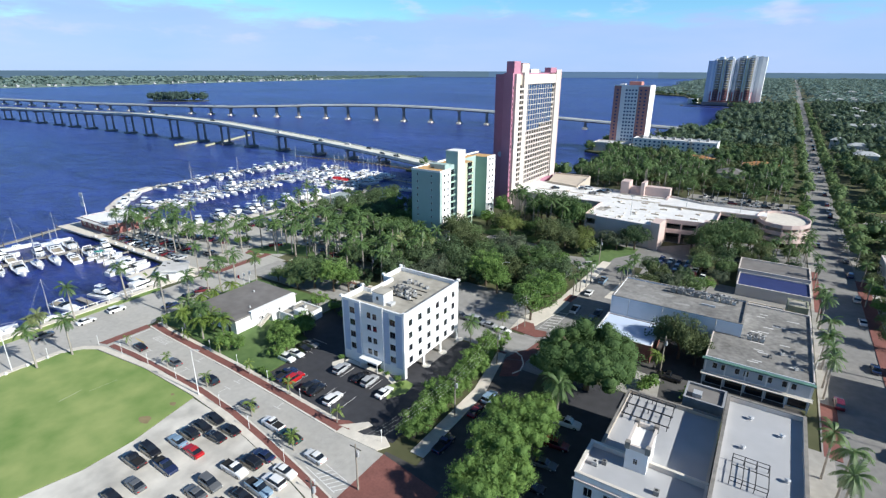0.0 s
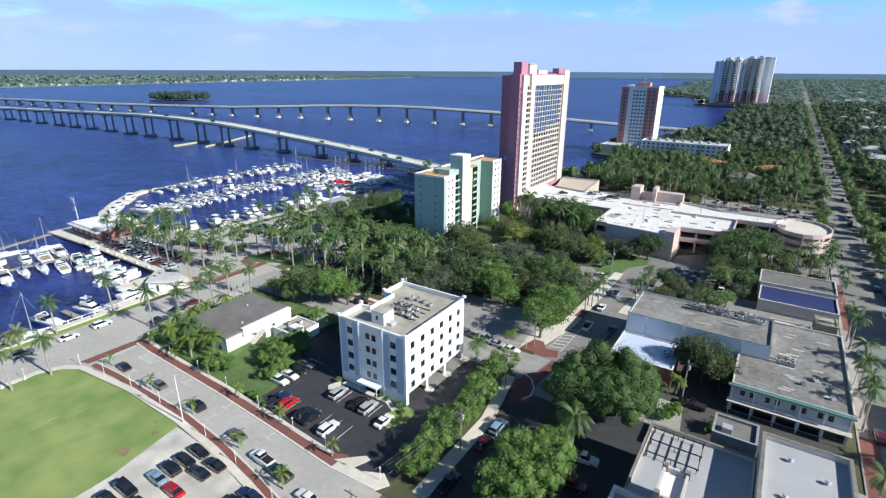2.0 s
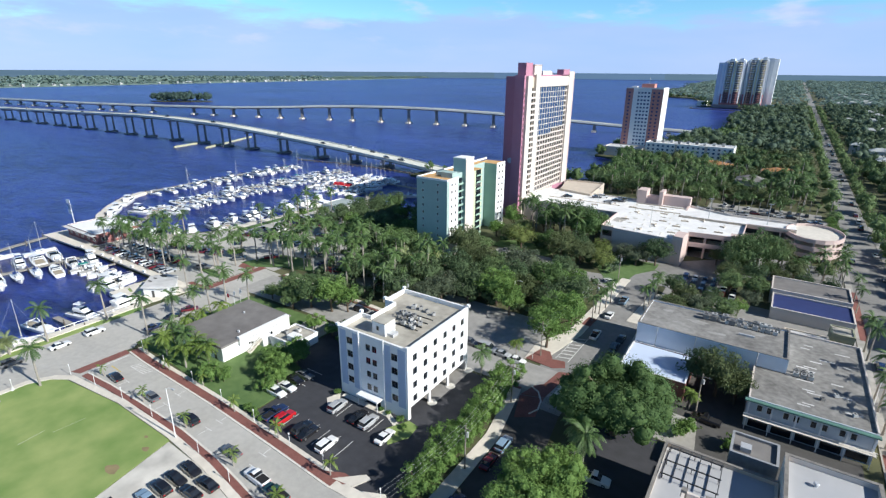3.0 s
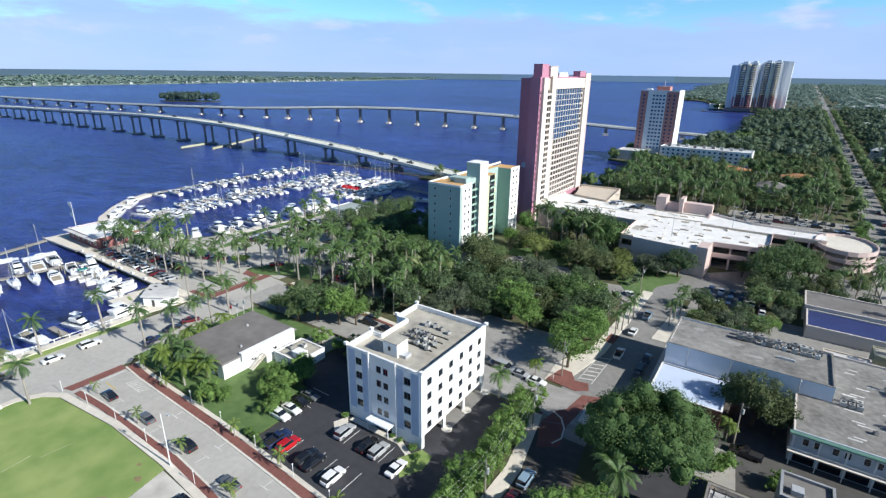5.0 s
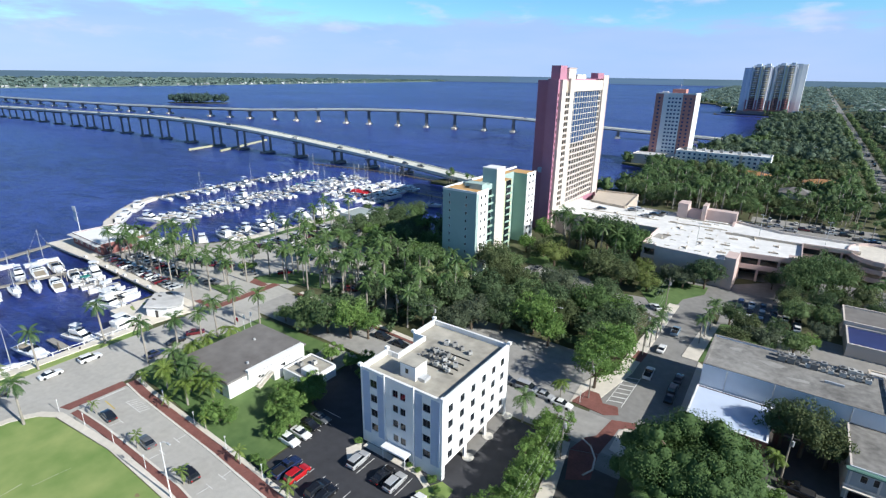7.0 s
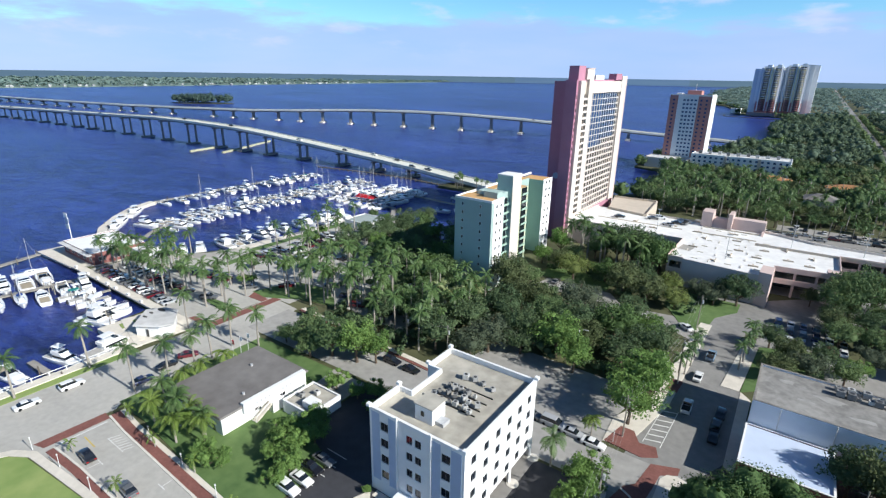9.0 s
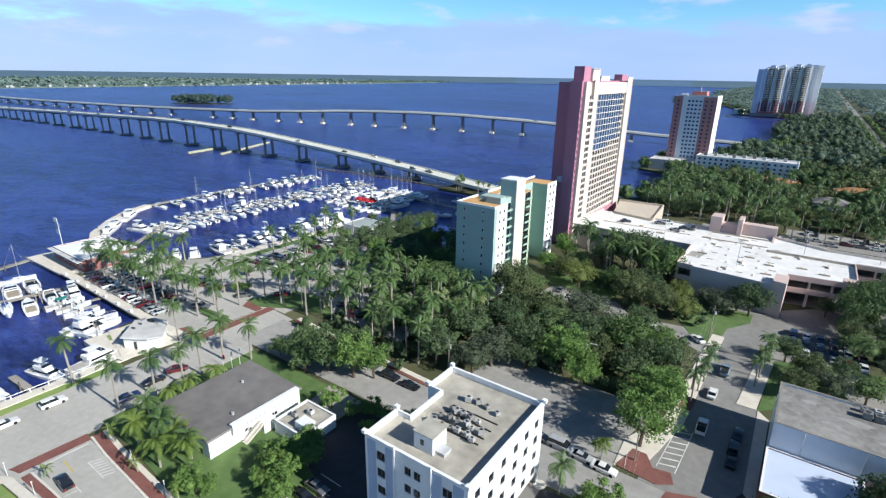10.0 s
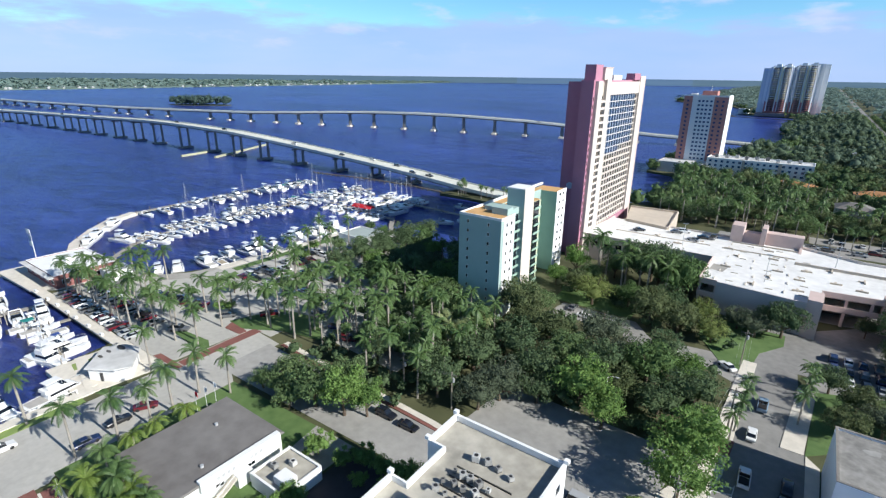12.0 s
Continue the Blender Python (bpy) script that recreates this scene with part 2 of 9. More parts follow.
PILE = mat("dock pile", (0.13, 0.11, 0.09), 0.9, 0.2, 2.0)
GEL = mat("white gelcoat", (0.80, 0.80, 0.79), 0.25, 0.05, 1.0, rand=0.3, coat=0.3)
PINK = mat("rose stucco", (0.43, 0.20, 0.275), 0.8, 0.07, 0.3, 0.06)
# rose stucco again, darkened to carry the shade of the set-back end
PINK_SHADE = mat("shade-dark rose stucco", (0.40, 0.175, 0.245), 0.8, 0.07, 0.3, 0.06)
CREAM = mat("cream stucco", (0.59, 0.53, 0.48), 0.8, 0.06, 0.4, 0.06)
BEIGE = mat("beige stucco", (0.52, 0.45, 0.37), 0.8, 0.08, 0.4, 0.06)
PINK_PALE = mat("pale pink stucco", (0.55, 0.43, 0.395), 0.8, 0.08, 0.4, 0.06)
GREEN_W = mat("pale green stucco", (0.34, 0.45, 0.42), 0.8, 0.06, 0.3, 0.06)
GREEN_D = mat("sage green stucco", (0.29, 0.42, 0.34), 0.8, 0.06, 0.3, 0.06)
TERRA = mat("terracotta roof", (0.40, 0.20, 0.09), 0.85, 0.15, 0.5, 0.15)
ORANGE_ROOF = mat("ochre roof coating", (0.55, 0.33, 0.14), 0.85, 0.15, 0.4, 0.1)
BRIDGE_C = mat("bridge concrete", (0.62, 0.63, 0.57), 0.85, 0.12, 0.3, 0.1)
BRIDGE_ROAD = mat("bridge roadway concrete", (0.58, 0.585, 0.53), 0.85, 0.1, 0.2, 0.1)
FENDER = mat("mossy timber", (0.40, 0.40, 0.27), 0.9, 0.2, 0.5)
PIER_C = mat("weathered pier concrete", (0.22, 0.22, 0.22), 0.9, 0.2, 0.3, 0.1)

# ---- mesh helpers ----


class G:
    """Collects vertices and faces of one mesh, in metres from its thing's base."""

    def __init__(self):
        self.v, self.f = [], []

    def box(self, x0, y0, z0, x1, y1, z1):
        x0, x1, y0, y1, z0, z1 = min(x0, x1), max(x0, x1), min(y0, y1), max(y0, y1), min(z0, z1), max(z0, z1)
        return self.prism(((x0, y0), (x1, y0), (x1, y1), (x0, y1)), z0, z1)

    def prism(self, poly, z0, z1, top=None):
        """An upright solid over a counter-clockwise outline; top: another outline of as many corners."""
        n, k = len(poly), len(self.v)
        self.v += [(x, y, z0) for x, y in poly] + [(x, y, z1) for x, y in (top or poly)]
        self.f += [tuple(k + i for i in reversed(range(n))), tuple(k + n + i for i in range(n))]
        self.f += [(k + i, k + (i + 1) % n, k + n + (i + 1) % n, k + n + i) for i in range(n)]
        return self

    def cyl(self, x, y, z0, z1, r0, r1=None, n=8):
        r1 = r0 if r1 is None else r1
        a = [2 * math.pi * i / n for i in range(n)]
        return self.prism([(x + r0 * math.cos(t), y + r0 * math.sin(t)) for t in a], z0, z1, [(x + r1 * math.cos(t), y + r1 * math.sin(t)) for t in a])

    def tube(self, pts, radii, n=6):
        """A round bar through points."""
        k = len(self.v)
        pts = [Vector(p) for p in pts]
        radii = radii if isinstance(radii, (list, tuple)) else [radii] * len(pts)
        for i, p in enumerate(pts):
            d = (pts[min(i + 1, len(pts) - 1)] - pts[max(i - 1, 0)]).normalized()
            s = d.cross(Vector((0, 0, 1)) if abs(d.z) < 0.95 else Vector((1, 0, 0))).normalized()
            u = s.cross(d)
            for j in range(n):
                t = 2 * math.pi * j / n
                self.v.append(tuple(p + radii[i] * (math.cos(t) * s + math.sin(t) * u)))
        for i in range(len(pts) - 1):
            for j in range(n):
                a, b = k + i * n + j, k + i * n + (j + 1) % n
                self.f.append((a, b, b + n, a + n))
        self.f += [tuple(k + j for j in reversed(range(n))), tuple(k + (len(pts) - 1) * n + j for j in range(n))]
        return self

    def quad(self, *pts):
        k = len(self.v)
        self.v += [tuple(p) for p in pts]
        self.f.append(tuple(range(k, k + len(pts))))
        return self

    def loft(self, rings, cap=True):
        """A skin over rings of equally many points."""
        k, n = len(self.v), len(rings[0])
        for r in rings:
            self.v += [tuple(p) for p in r]
        for i in range(len(rings) - 1):
            for j in range(n):
                a, b = k + i * n + j, k + i * n + (j + 1) % n
                self.f.append((a, b, b + n, a + n))
        if cap:
            self.f += [tuple(k + j for j in reversed(range(n))), tuple(k + (len(rings) - 1) * n + j for j in range(n))]
        return self

    def mesh(self, name, material, smooth=False):
        me = bpy.data.meshes.new(name)
        me.from_pydata(self.v, [], self.f)
        me.materials.append(material)
        if smooth:
            me.polygons.foreach_set("use_smooth", [True] * len(me.polygons))
        me.update()
        return me


def thing(name, label, category, m=None, group="", kind=""):
    ob = new(name)
    ob.empty_display_size = 0.5
    if m is not None:
        ob.matrix_world = m
    return tagged(ob, label, category, group, kind)


def part(name, g, material, parent, label="", smooth=False, at=None):
    """One mesh under a thing or a part; g is a G or a mesh that parts share; at: its pose in the parent."""
    me = g.mesh(name, material, smooth) if isinstance(g, G) else g
    ob = new(name, me)
    ob.parent = parent
    if at is not None:
        ob.matrix_basis = at
    if label:
        ob["label"] = label
    return ob


def structure(name, g, material, label, category, smooth=False, kind="structure"):
    ob = new(name, g.mesh(name, material, smooth))
    return tagged(ob, label, category, "", kind)


def facade(g, x, y, ax, width, z0, z1, holes, th, inward):
    """A wall from (x, y) along ax with openings (u0, u1, za, zb); th thick towards inward (+1 or -1 on the other axis)."""
    us = sorted({0.0, width, *[h[0] for h in holes], *[h[1] for h in holes]})
    for a, b in zip(us, us[1:]):
        if b - a < 1e-4:
            continue
        cuts = sorted((h[2], h[3]) for h in holes if h[0] < b - 1e-4 and h[1] > a + 1e-4)
        z = z0
        for za, zb in cuts + [(z1, z1)]:
            if za > z + 1e-4:
                if ax == "x":
                    g.box(x + a, y, z, x + b, y + th * inward, za)
                else:
                    g.box(x, y + a, z, x + th * inward, y + b, za)
            z = max(z, zb)


def strip(pts, width_l, width_r, z0, z1):
    """A band along a line, width_l to its left and width_r to its right."""
    g = G()
    pts = [Vector((*p, 0)) for p in pts]
    left, right = [], []
    for i, p in enumerate(pts):
        a = (p - pts[i - 1]).normalized() if i else (pts[1] - p).normalized()
        b = (pts[i + 1] - p).normalized() if i < len(pts) - 1 else a
        nrm = Vector((-(a + b).y, (a + b).x, 0)).normalized()
        k = 1 / max(0.5, nrm.dot(Vector((-a.y, a.x, 0))))
        left.append(p + nrm * width_l * k)
        right.append(p - nrm * width_r * k)
    return g.loft([[(*l[:2], z0), (*r[:2], z0), (*r[:2], z1), (*l[:2], z1)] for l, r in zip(left, right)])


def flat(poly, z):
    g = G()
    g.quad(*[(x, y, z) for x, y in poly])
    return g


def slab(poly, z0, z1):
    g = G()
    return g.prism(poly, z0, z1)


def rect(x0, y0, x1, y1):
    return [(x0, y0), (x1, y0), (x1, y1), (x0, y1)]

# ---- ground, water and roads ----
WATER_Z = -1.6
MAINLAND = [(-160, -1500), (4500, -1500), (4500, 4900), (-520, 4900), (-470, 2900), (-350, 2150), (-405, 1740), (-350, 1640), (-235, 1560), (-190, 1400), (-176, 1290), (-168, 1232), (-70, 1162), (-74, 1000), (-82, 850), (-69, 779), (-60, 700),
            (-70, 670), (-84, 640), (-92, 560), (-104, 526), (-132, 522), (-143, 486), (-141, 448), (-118, 440), (-108, 390), (-104, 352), (-125, 328), (-150, 312), (-190, 306), (-216, 302), (-217, 288), (-195, 288), (-150, 281),
            (-134, 240), (-136, 203), (-148, 197), (-165, 211), (-185, 213), (-204, 205), (-205.5, 180), (-206, 165), (-207, 154), (-208.5, 139), (-218, 122), (-236, 119), (-236, 93), (-180, 92.6), (-178, 78), (-160, 77)]
g = G()
g.prism(MAINLAND, -4, 0)
structure("ground", g, EARTH, "dark earth and grass ground of the town", "ground")
g = G()
g.prism([(-5000, -1500), (-2250, -1500), (-2288, 718), (-2328, 1106), (-2387, 1673), (-2480, 2576), (-2724, 4163), (-3000, 4900), (-5000, 4900)], -4, 0.4)
# distance haze is put into this ground colour: paler and bluer
FAR_LAND = mat("haze-tinted woodland ground", (0.12, 0.175, 0.145), 0.95, 0.4, 0.01, col2=(0.18, 0.245, 0.20), big=0.3)
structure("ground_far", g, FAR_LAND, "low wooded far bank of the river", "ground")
g = flat(rect(-5200, -2500, 5200, 5200), WATER_Z)
structure("water", g, water_material(), "dark blue rippled river water", "water")

# far rim of the plain, five kilometres off: added self-lit backdrop, coloured as haze
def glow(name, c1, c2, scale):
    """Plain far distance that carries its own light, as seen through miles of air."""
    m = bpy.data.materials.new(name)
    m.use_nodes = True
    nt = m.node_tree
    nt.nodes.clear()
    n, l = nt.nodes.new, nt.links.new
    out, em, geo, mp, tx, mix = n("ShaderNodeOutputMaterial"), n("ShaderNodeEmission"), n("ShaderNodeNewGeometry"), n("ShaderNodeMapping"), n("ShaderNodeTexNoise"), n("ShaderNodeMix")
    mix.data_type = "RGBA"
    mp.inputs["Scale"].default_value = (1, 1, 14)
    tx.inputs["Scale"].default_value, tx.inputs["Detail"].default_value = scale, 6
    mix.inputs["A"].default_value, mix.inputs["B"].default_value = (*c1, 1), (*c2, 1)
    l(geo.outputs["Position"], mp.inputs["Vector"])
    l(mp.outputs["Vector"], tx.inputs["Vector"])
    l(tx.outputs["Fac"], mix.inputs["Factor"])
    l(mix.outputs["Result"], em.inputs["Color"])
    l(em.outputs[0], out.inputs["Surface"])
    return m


HAZE_LAND = glow("glowing haze over far woods", (0.080, 0.142, 0.215), (0.118, 0.195, 0.275), 0.004)
HAZE_SEA = glow("glowing haze over far water", (0.085, 0.155, 0.275), (0.120, 0.205, 0.325), 0.004)
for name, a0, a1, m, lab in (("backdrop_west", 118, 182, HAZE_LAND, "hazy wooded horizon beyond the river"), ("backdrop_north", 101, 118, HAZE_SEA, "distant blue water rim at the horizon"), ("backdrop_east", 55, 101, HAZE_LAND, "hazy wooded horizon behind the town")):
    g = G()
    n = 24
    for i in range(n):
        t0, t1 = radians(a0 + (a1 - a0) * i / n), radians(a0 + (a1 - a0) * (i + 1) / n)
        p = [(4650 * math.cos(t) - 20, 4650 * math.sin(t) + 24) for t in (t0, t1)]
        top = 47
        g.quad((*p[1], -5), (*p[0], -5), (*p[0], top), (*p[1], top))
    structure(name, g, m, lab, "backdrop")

R0, R1 = 0.02, 0.05          # road surface
W0, W1 = 0.02, 0.17          # walks stand a kerb above it


def road(name, poly, material, label, z=R1):
    return structure(name, slab(poly, -0.05, z), material, label, "road")


def walkway(name, g, material, label):
    return structure(name, g, material, label, "pavement")


road("road_waterfront", [(-157, -400), (-143.6, -400), (-140.2, 42.8), (-137.6, 47), (-137, 64.5), (-139.2, 67), (-139.2, 101), (-145, 104), (-145, 118), (-158, 119), (-157, 80)], ASPHALT, "pale worn asphalt street along the marina")
road("road_lawn_side", [(-143.6, 47.5), (-137.6, 47.5), (-134.6, 50.2), (-130, 50.8), (-100, 51.6), (-84, 51.8), (-68, 49.6), (-50, 46.5), (-36, 46), (40, 44), (40, 54), (-36, 57), (-50.5, 59.2), (-60, 59), (-79, 60.2), (-100, 61.5), (-143.6, 62.5)], ASPHALT, "pale worn asphalt street beside the lawn", 0.054)
# dark asphalt, with the shade of the trees also put into its colour
road("road_cross", [(-50.5, -200), (-37, -200), (-31.5, 62), (-36.5, 99), (-47.0, 99), (-43.6, 86), (-43.6, 60), (-50.4, 60)], mat("shade-deepened worn asphalt", (0.075, 0.072, 0.068), 0.9, 0.25, 0.5, 0.2), "worn dark asphalt side street, darkened further for tree shade", 0.058)
road("road_cross_north", [(-47.4, 99), (-36.5, 99), (-36.5, 112), (-31.4, 122), (-32.4, 150), (-34.5, 176), (-36.5, 210), (-46.5, 210), (-47.5, 118)], mat("worn grey asphalt", (0.225, 0.22, 0.21), 0.9, 0.2, 0.6, 0.25), "worn grey asphalt side street", 0.058)
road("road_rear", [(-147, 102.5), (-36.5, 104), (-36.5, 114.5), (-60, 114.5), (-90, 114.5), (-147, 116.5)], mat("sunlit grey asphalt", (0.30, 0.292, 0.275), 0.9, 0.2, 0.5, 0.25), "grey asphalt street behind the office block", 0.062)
road("road_main", [(19.5, -200), (31, -200), (31, 4800), (19.5, 4800)], MATS["worn grey asphalt"], "long straight asphalt street lined with palms")
road("road_north", [(-70, 293), (19.5, 297), (19.5, 309), (-70, 305)], ASPHALT_GREY, "grey asphalt street beyond the garage")
road("road_north_east", [(31, 297), (400, 310), (400, 322), (31, 309)], ASPHALT_GREY, "grey asphalt street beyond the garage")
structure("parking_lot", slab([(-92, 62.6), (-57, 61), (-50.8, 62.5), (-51.4, 103), (-101, 102.3), (-101, 84), (-89.5, 80), (-89.5, 66)], -0.05, 0.075), SEALED, "freshly sealed black asphalt parking lot", "parking lot")
structure("parking_gravel", slab([(-91, -300), (-50.5, -300), (-50.5, 43), (-59, 45), (-71, 47.3), (-84, 49.5), (-95.6, 50), (-92.6, 36), (-92.4, 27), (-94.6, 18)], -0.05, 0.06), GRAVEL, "pale gravel and worn asphalt car park", "car park")
structure("parking_shaded", slab([(-90, 114.4), (-52, 114.4), (-52.4, 124), (-50, 137), (-88, 137.5)], -0.05, 0.058), mat("sunlit grey asphalt", (0.30, 0.292, 0.275), 0.9, 0.2, 0.5, 0.25), "grey asphalt parking bay under trees", "parking lot")
structure("parking_marina", slab([(-158, 119), (-150, 119), (-150, 128), (-112, 126), (-112, 150), (-150, 165), (-165, 196), (-185, 209), (-201, 203), (-203, 165), (-209, 154), (-208, 128), (-214, 122), (-228, 119), (-228, 95.5), (-190, 95.5), (-158.5, 95.6)], -0.05, 0.07), ASPHALT, "pale asphalt car park at the marina", "car park")
structure("lawn", slab([(-140, -300), (-95, -300), (-94.8, 18), (-92.6, 27), (-92.8, 36), (-95.8, 50.3), (-116, 50.4), (-134.8, 48.4), (-137.8, 46.4), (-140, 42.6)], -0.05, 0.10), LAWN, "large mown green lawn with worn edges", "lawn")
structure("grass_house", slab([(-139, 66), (-128, 66), (-104.5, 64.2), (-92.6, 63.6), (-90, 66.5), (-90, 80), (-101.5, 84), (-101.5, 102), (-139, 101)], -0.05, 0.13), GRASS_DEEP, "green grass plot round the grey-roofed hall", "lawn")
structure("grass_verge", slab([(-159.4, -300), (-157, -300), (-157, 78), (-159.4, 78)], -0.05, 0.12), LAWN, "green grass strip along the seawall", "verge")
walkway("pavement_seawall", slab([(-162, -300), (-159.4, -300), (-159.4, 80.5), (-162, 81)], -1.8, 0.35), CONCRETE, "pale concrete seawall cap and walk")
walkway("pavement_seawall_return", slab([(-178.2, 83.4), (-162.05, 79.6), (-162.05, 82), (-178, 86)], -1.8, 0.33), CONCRETE, "pale concrete seawall cap")
walkway("pavement_promenade", slab([(-236.5, 92.2), (-178, 92.2), (-176, 95), (-236.5, 95.2)], -0.3, 0.2), CONCRETE, "pale concrete marina promenade")
walkway("pavement_shed", slab([(-178, 77.4), (-160, 77.4), (-157.8, 95.4), (-178, 95.4)], -1.2, 0.15), CONCRETE, "pale concrete apron round the dock shed")
structure("grass_shed", slab([(-176, 82), (-172.6, 81.4), (-172.4, 85.5), (-175.4, 86.5)], -0.05, 0.2), LAWN, "grass patch beside the dock shed", "lawn")
structure("grass_island", slab([(-177, 105.4), (-161, 103.9), (-157.4, 106.1), (-161, 108), (-173, 107)], -0.05, 0.2), GRASS_DEEP, "narrow green grass island with palms", "lawn")
structure("grass_island", slab([(-196.6, 127), (-193.6, 126.4), (-195, 140), (-199.4, 141)], -0.05, 0.2), GRASS_DEEP, "narrow green grass island in the car park", "lawn")
structure("grass_island", slab([(-184, 150), (-172, 140), (-168, 147), (-182, 158)], -0.05, 0.2), GRASS_DEEP, "green grass island in the car park", "lawn")
walkway("pavement_marina_bay", slab([(-164, 114.6), (-157.8, 114.8), (-157.6, 117), (-166, 118.6)], -0.05, 0.19), BRICK, "red brick kerb bay")
walkway("crosswalk_shed", slab([(-165, 95.7), (-154.4, 96), (-154.4, 97.6), (-164.5, 97.4)], -0.05, 0.096), BRICK, "red brick crosswalk band")
structure("grass_island", slab([(-166.6, 117.8), (-160, 117.2), (-155.2, 119.8), (-150, 123), (-137, 126), (-148, 134), (-161, 131.5), (-165, 122)], -0.05, 0.2), GRASS_DEEP, "green grass traffic island with palms", "lawn")
structure("grass_quay", slab([(-203, 142), (-199.6, 142), (-198.5, 200), (-201.5, 200)], -0.05, 0.18), GRASS_DEEP, "grass strip along the marina quay", "verge")
walkway("pavement_quay", slab([(-209, 139), (-204.5, 139), (-203.2, 165), (-202.2, 204), (-204.5, 204), (-206, 180), (-206.5, 165), (-207.5, 154)], -0.5, 0.16), CONCRETE, "pale concrete marina quay walk")

# walks along the lawn-side street, with brick bands
NEAR = [(-140.9, -300), (-140.9, 42.8), (-138.3, 47.2), (-134.8, 49.4), (-116, 51.3), (-97, 51.2), (-84, 50.2), (-71, 48.2), (-58, 45.7), (-51.2, 44.2)]
walkway("pavement_lawn", strip(NEAR, 0.75, 0.75, -0.05, W1), CONCRETE, "cream concrete walk round the lawn")
walkway("pavement_lawn_brick", strip([(-133.6, 51.6), (-124, 52.3), (-112, 52.5), (-97, 52.6), (-84, 51.6), (-71, 49.6), (-58, 47.1), (-51.2, 45.6)], 0.65, 0.65, -0.05, 0.16), BRICK, "red brick paving band beside the street")
walkway("pavement_lawn_curb", strip([(-133.8, 52.5), (-124, 53.15), (-112, 53.35), (-97, 53.45), (-84, 52.45), (-71, 50.45), (-58, 47.95), (-51.2, 46.45)], 0.18, 0.18, -0.05, 0.19), CURB, "pale concrete kerb")
FAR = [(-135.5, 63.8), (-128, 63.2), (-100, 62.4), (-79, 61.2), (-62, 60.0)]
walkway("pavement_far_brick", strip(FAR, 0.9, 0.9, -0.05, 0.16), BRICK, "red brick paving band beside the street")
walkway("pavement_far", strip([(x, y + 1.35) for x, y in FAR], 0.45, 0.45, -0.05, W1), CONCRETE, "cream concrete walk edge")
walkway("pavement_far_curb", strip([(x, y - 1.1) for x, y in FAR], 0.2, 0.2, -0.05, 0.19), CURB, "pale concrete kerb")
walkway("pavement_corner", slab([(-62, 58.8), (-52, 59.2), (-50.6, 61.5), (-53, 63), (-57, 61.2), (-62, 61)], -0.05, 0.18), CONCRETE, "cream concrete street corner")
walkway("pavement_corner_brick", slab([(-66, 60.9), (-60.5, 60.6), (-58.5, 62.4), (-62, 62.8)], -0.05, 0.19), BRICK, "red brick street corner")
walkway("crosswalk_west", slab([(-137.7, 50.4), (-135.1, 51.2), (-134.8, 62.4), (-137.3, 62.6)], -0.05, 0.085), BRICK, "red brick crosswalk band")
walkway("crosswalk_marina", slab([(-157.2, 97.8), (-154.4, 97.8), (-154.4, 119.5), (-157.4, 119)], -0.05, 0.088), BRICK, "red brick crosswalk band")
walkway("crosswalk_corner", slab([(-50.4, 46.3), (-36.8, 46), (-36.8, 57.2), (-50.4, 59.2)], -0.05, 0.09), BRICK, "red brick paved crossing")
walkway("crosswalk_rear", slab([(-46.4, 101.4), (-41.5, 103.2), (-40.9, 108.5), (-40.6, 112.6), (-38.0, 114.4), (-38.0, 116.5), (-42.7, 114.6), (-43.6, 108), (-45.2, 106.2)], -0.05, 0.094), BRICK, "red brick paved crossing")
walkway("crosswalk_apron", slab([(-46.4, 101.2), (-44.1, 93.5), (-40.5, 96), (-41.5, 103)], -0.05, 0.091), BRICK, "red brick street apron")
walkway("pavement_cross_island", slab([(-40.3, 105.5), (-36.2, 104.6), (-35.8, 113.4), (-38, 114.0), (-39.6, 113.4), (-40.4, 111.8)], -0.05, W1), CONCRETE, "cream concrete rounded street corner")
walkway("pavement_cross_curb", strip([(-45.6, 105.6), (-43.4, 104.4), (-41.6, 101.6), (-41.0, 98.5), (-42.0, 96.2)], 0.16, 0.16, -0.05, 0.18), CURB, "pale curved kerb at the crossing")
walkway("pavement_cross_west", slab([(-46.6, 62.4), (-43.7, 62.4), (-43.7, 86), (-47.0, 103), (-49.4, 103), (-46.4, 86)], -0.05, W1), CONCRETE, "cream concrete walk beside the hedge")
walkway("pavement_cross_brick", slab([(-53.4, 103), (-47.4, 103), (-47.2, 104), (-53.4, 104)], -0.05, 0.165), BRICK, "red brick walk band")
walkway("pavement_park", strip([(-144, 119.4), (-119, 117.6), (-94, 116.3), (-88, 115.6)], 0.7, 0.7, -0.05, W1), CONCRETE, "pale concrete walk along the park")
walkway("pavement_park_brick", strip([(-144, 118.2), (-119, 116.4), (-94, 115.1), (-88, 114.8)], 0.4, 0.4, -0.05, 0.16), BRICK, "red brick band along the park walk")
walkway("pavement_cross_north", slab([(-52, 115.6), (-47.6, 117.6), (-44.2, 135), (-43.2, 182), (-46.2, 182), (-48, 135), (-52.5, 124)], -0.05, W1), CONCRETE, "cream concrete walk with brick corner")
walkway("pavement_cross_corner", slab([(-51.8, 115.8), (-44.6, 115.2), (-42, 117), (-43, 119.6), (-46, 119), (-47.8, 122), (-50.4, 122)], -0.05, 0.185), BRICK, "red brick street corner")
walkway("pavement_cross_corner", slab([(-46.4, 141), (-43.9, 141), (-43.6, 146.5), (-46, 146.5)], -0.05, 0.185), BRICK, "red brick street corner")
walkway("pavement_store", slab([(-31.9, 122), (-30.05, 120), (-30.05, 147.4), (-32.3, 150)], -0.05, W1), CONCRETE, "cream concrete walk beside the store")
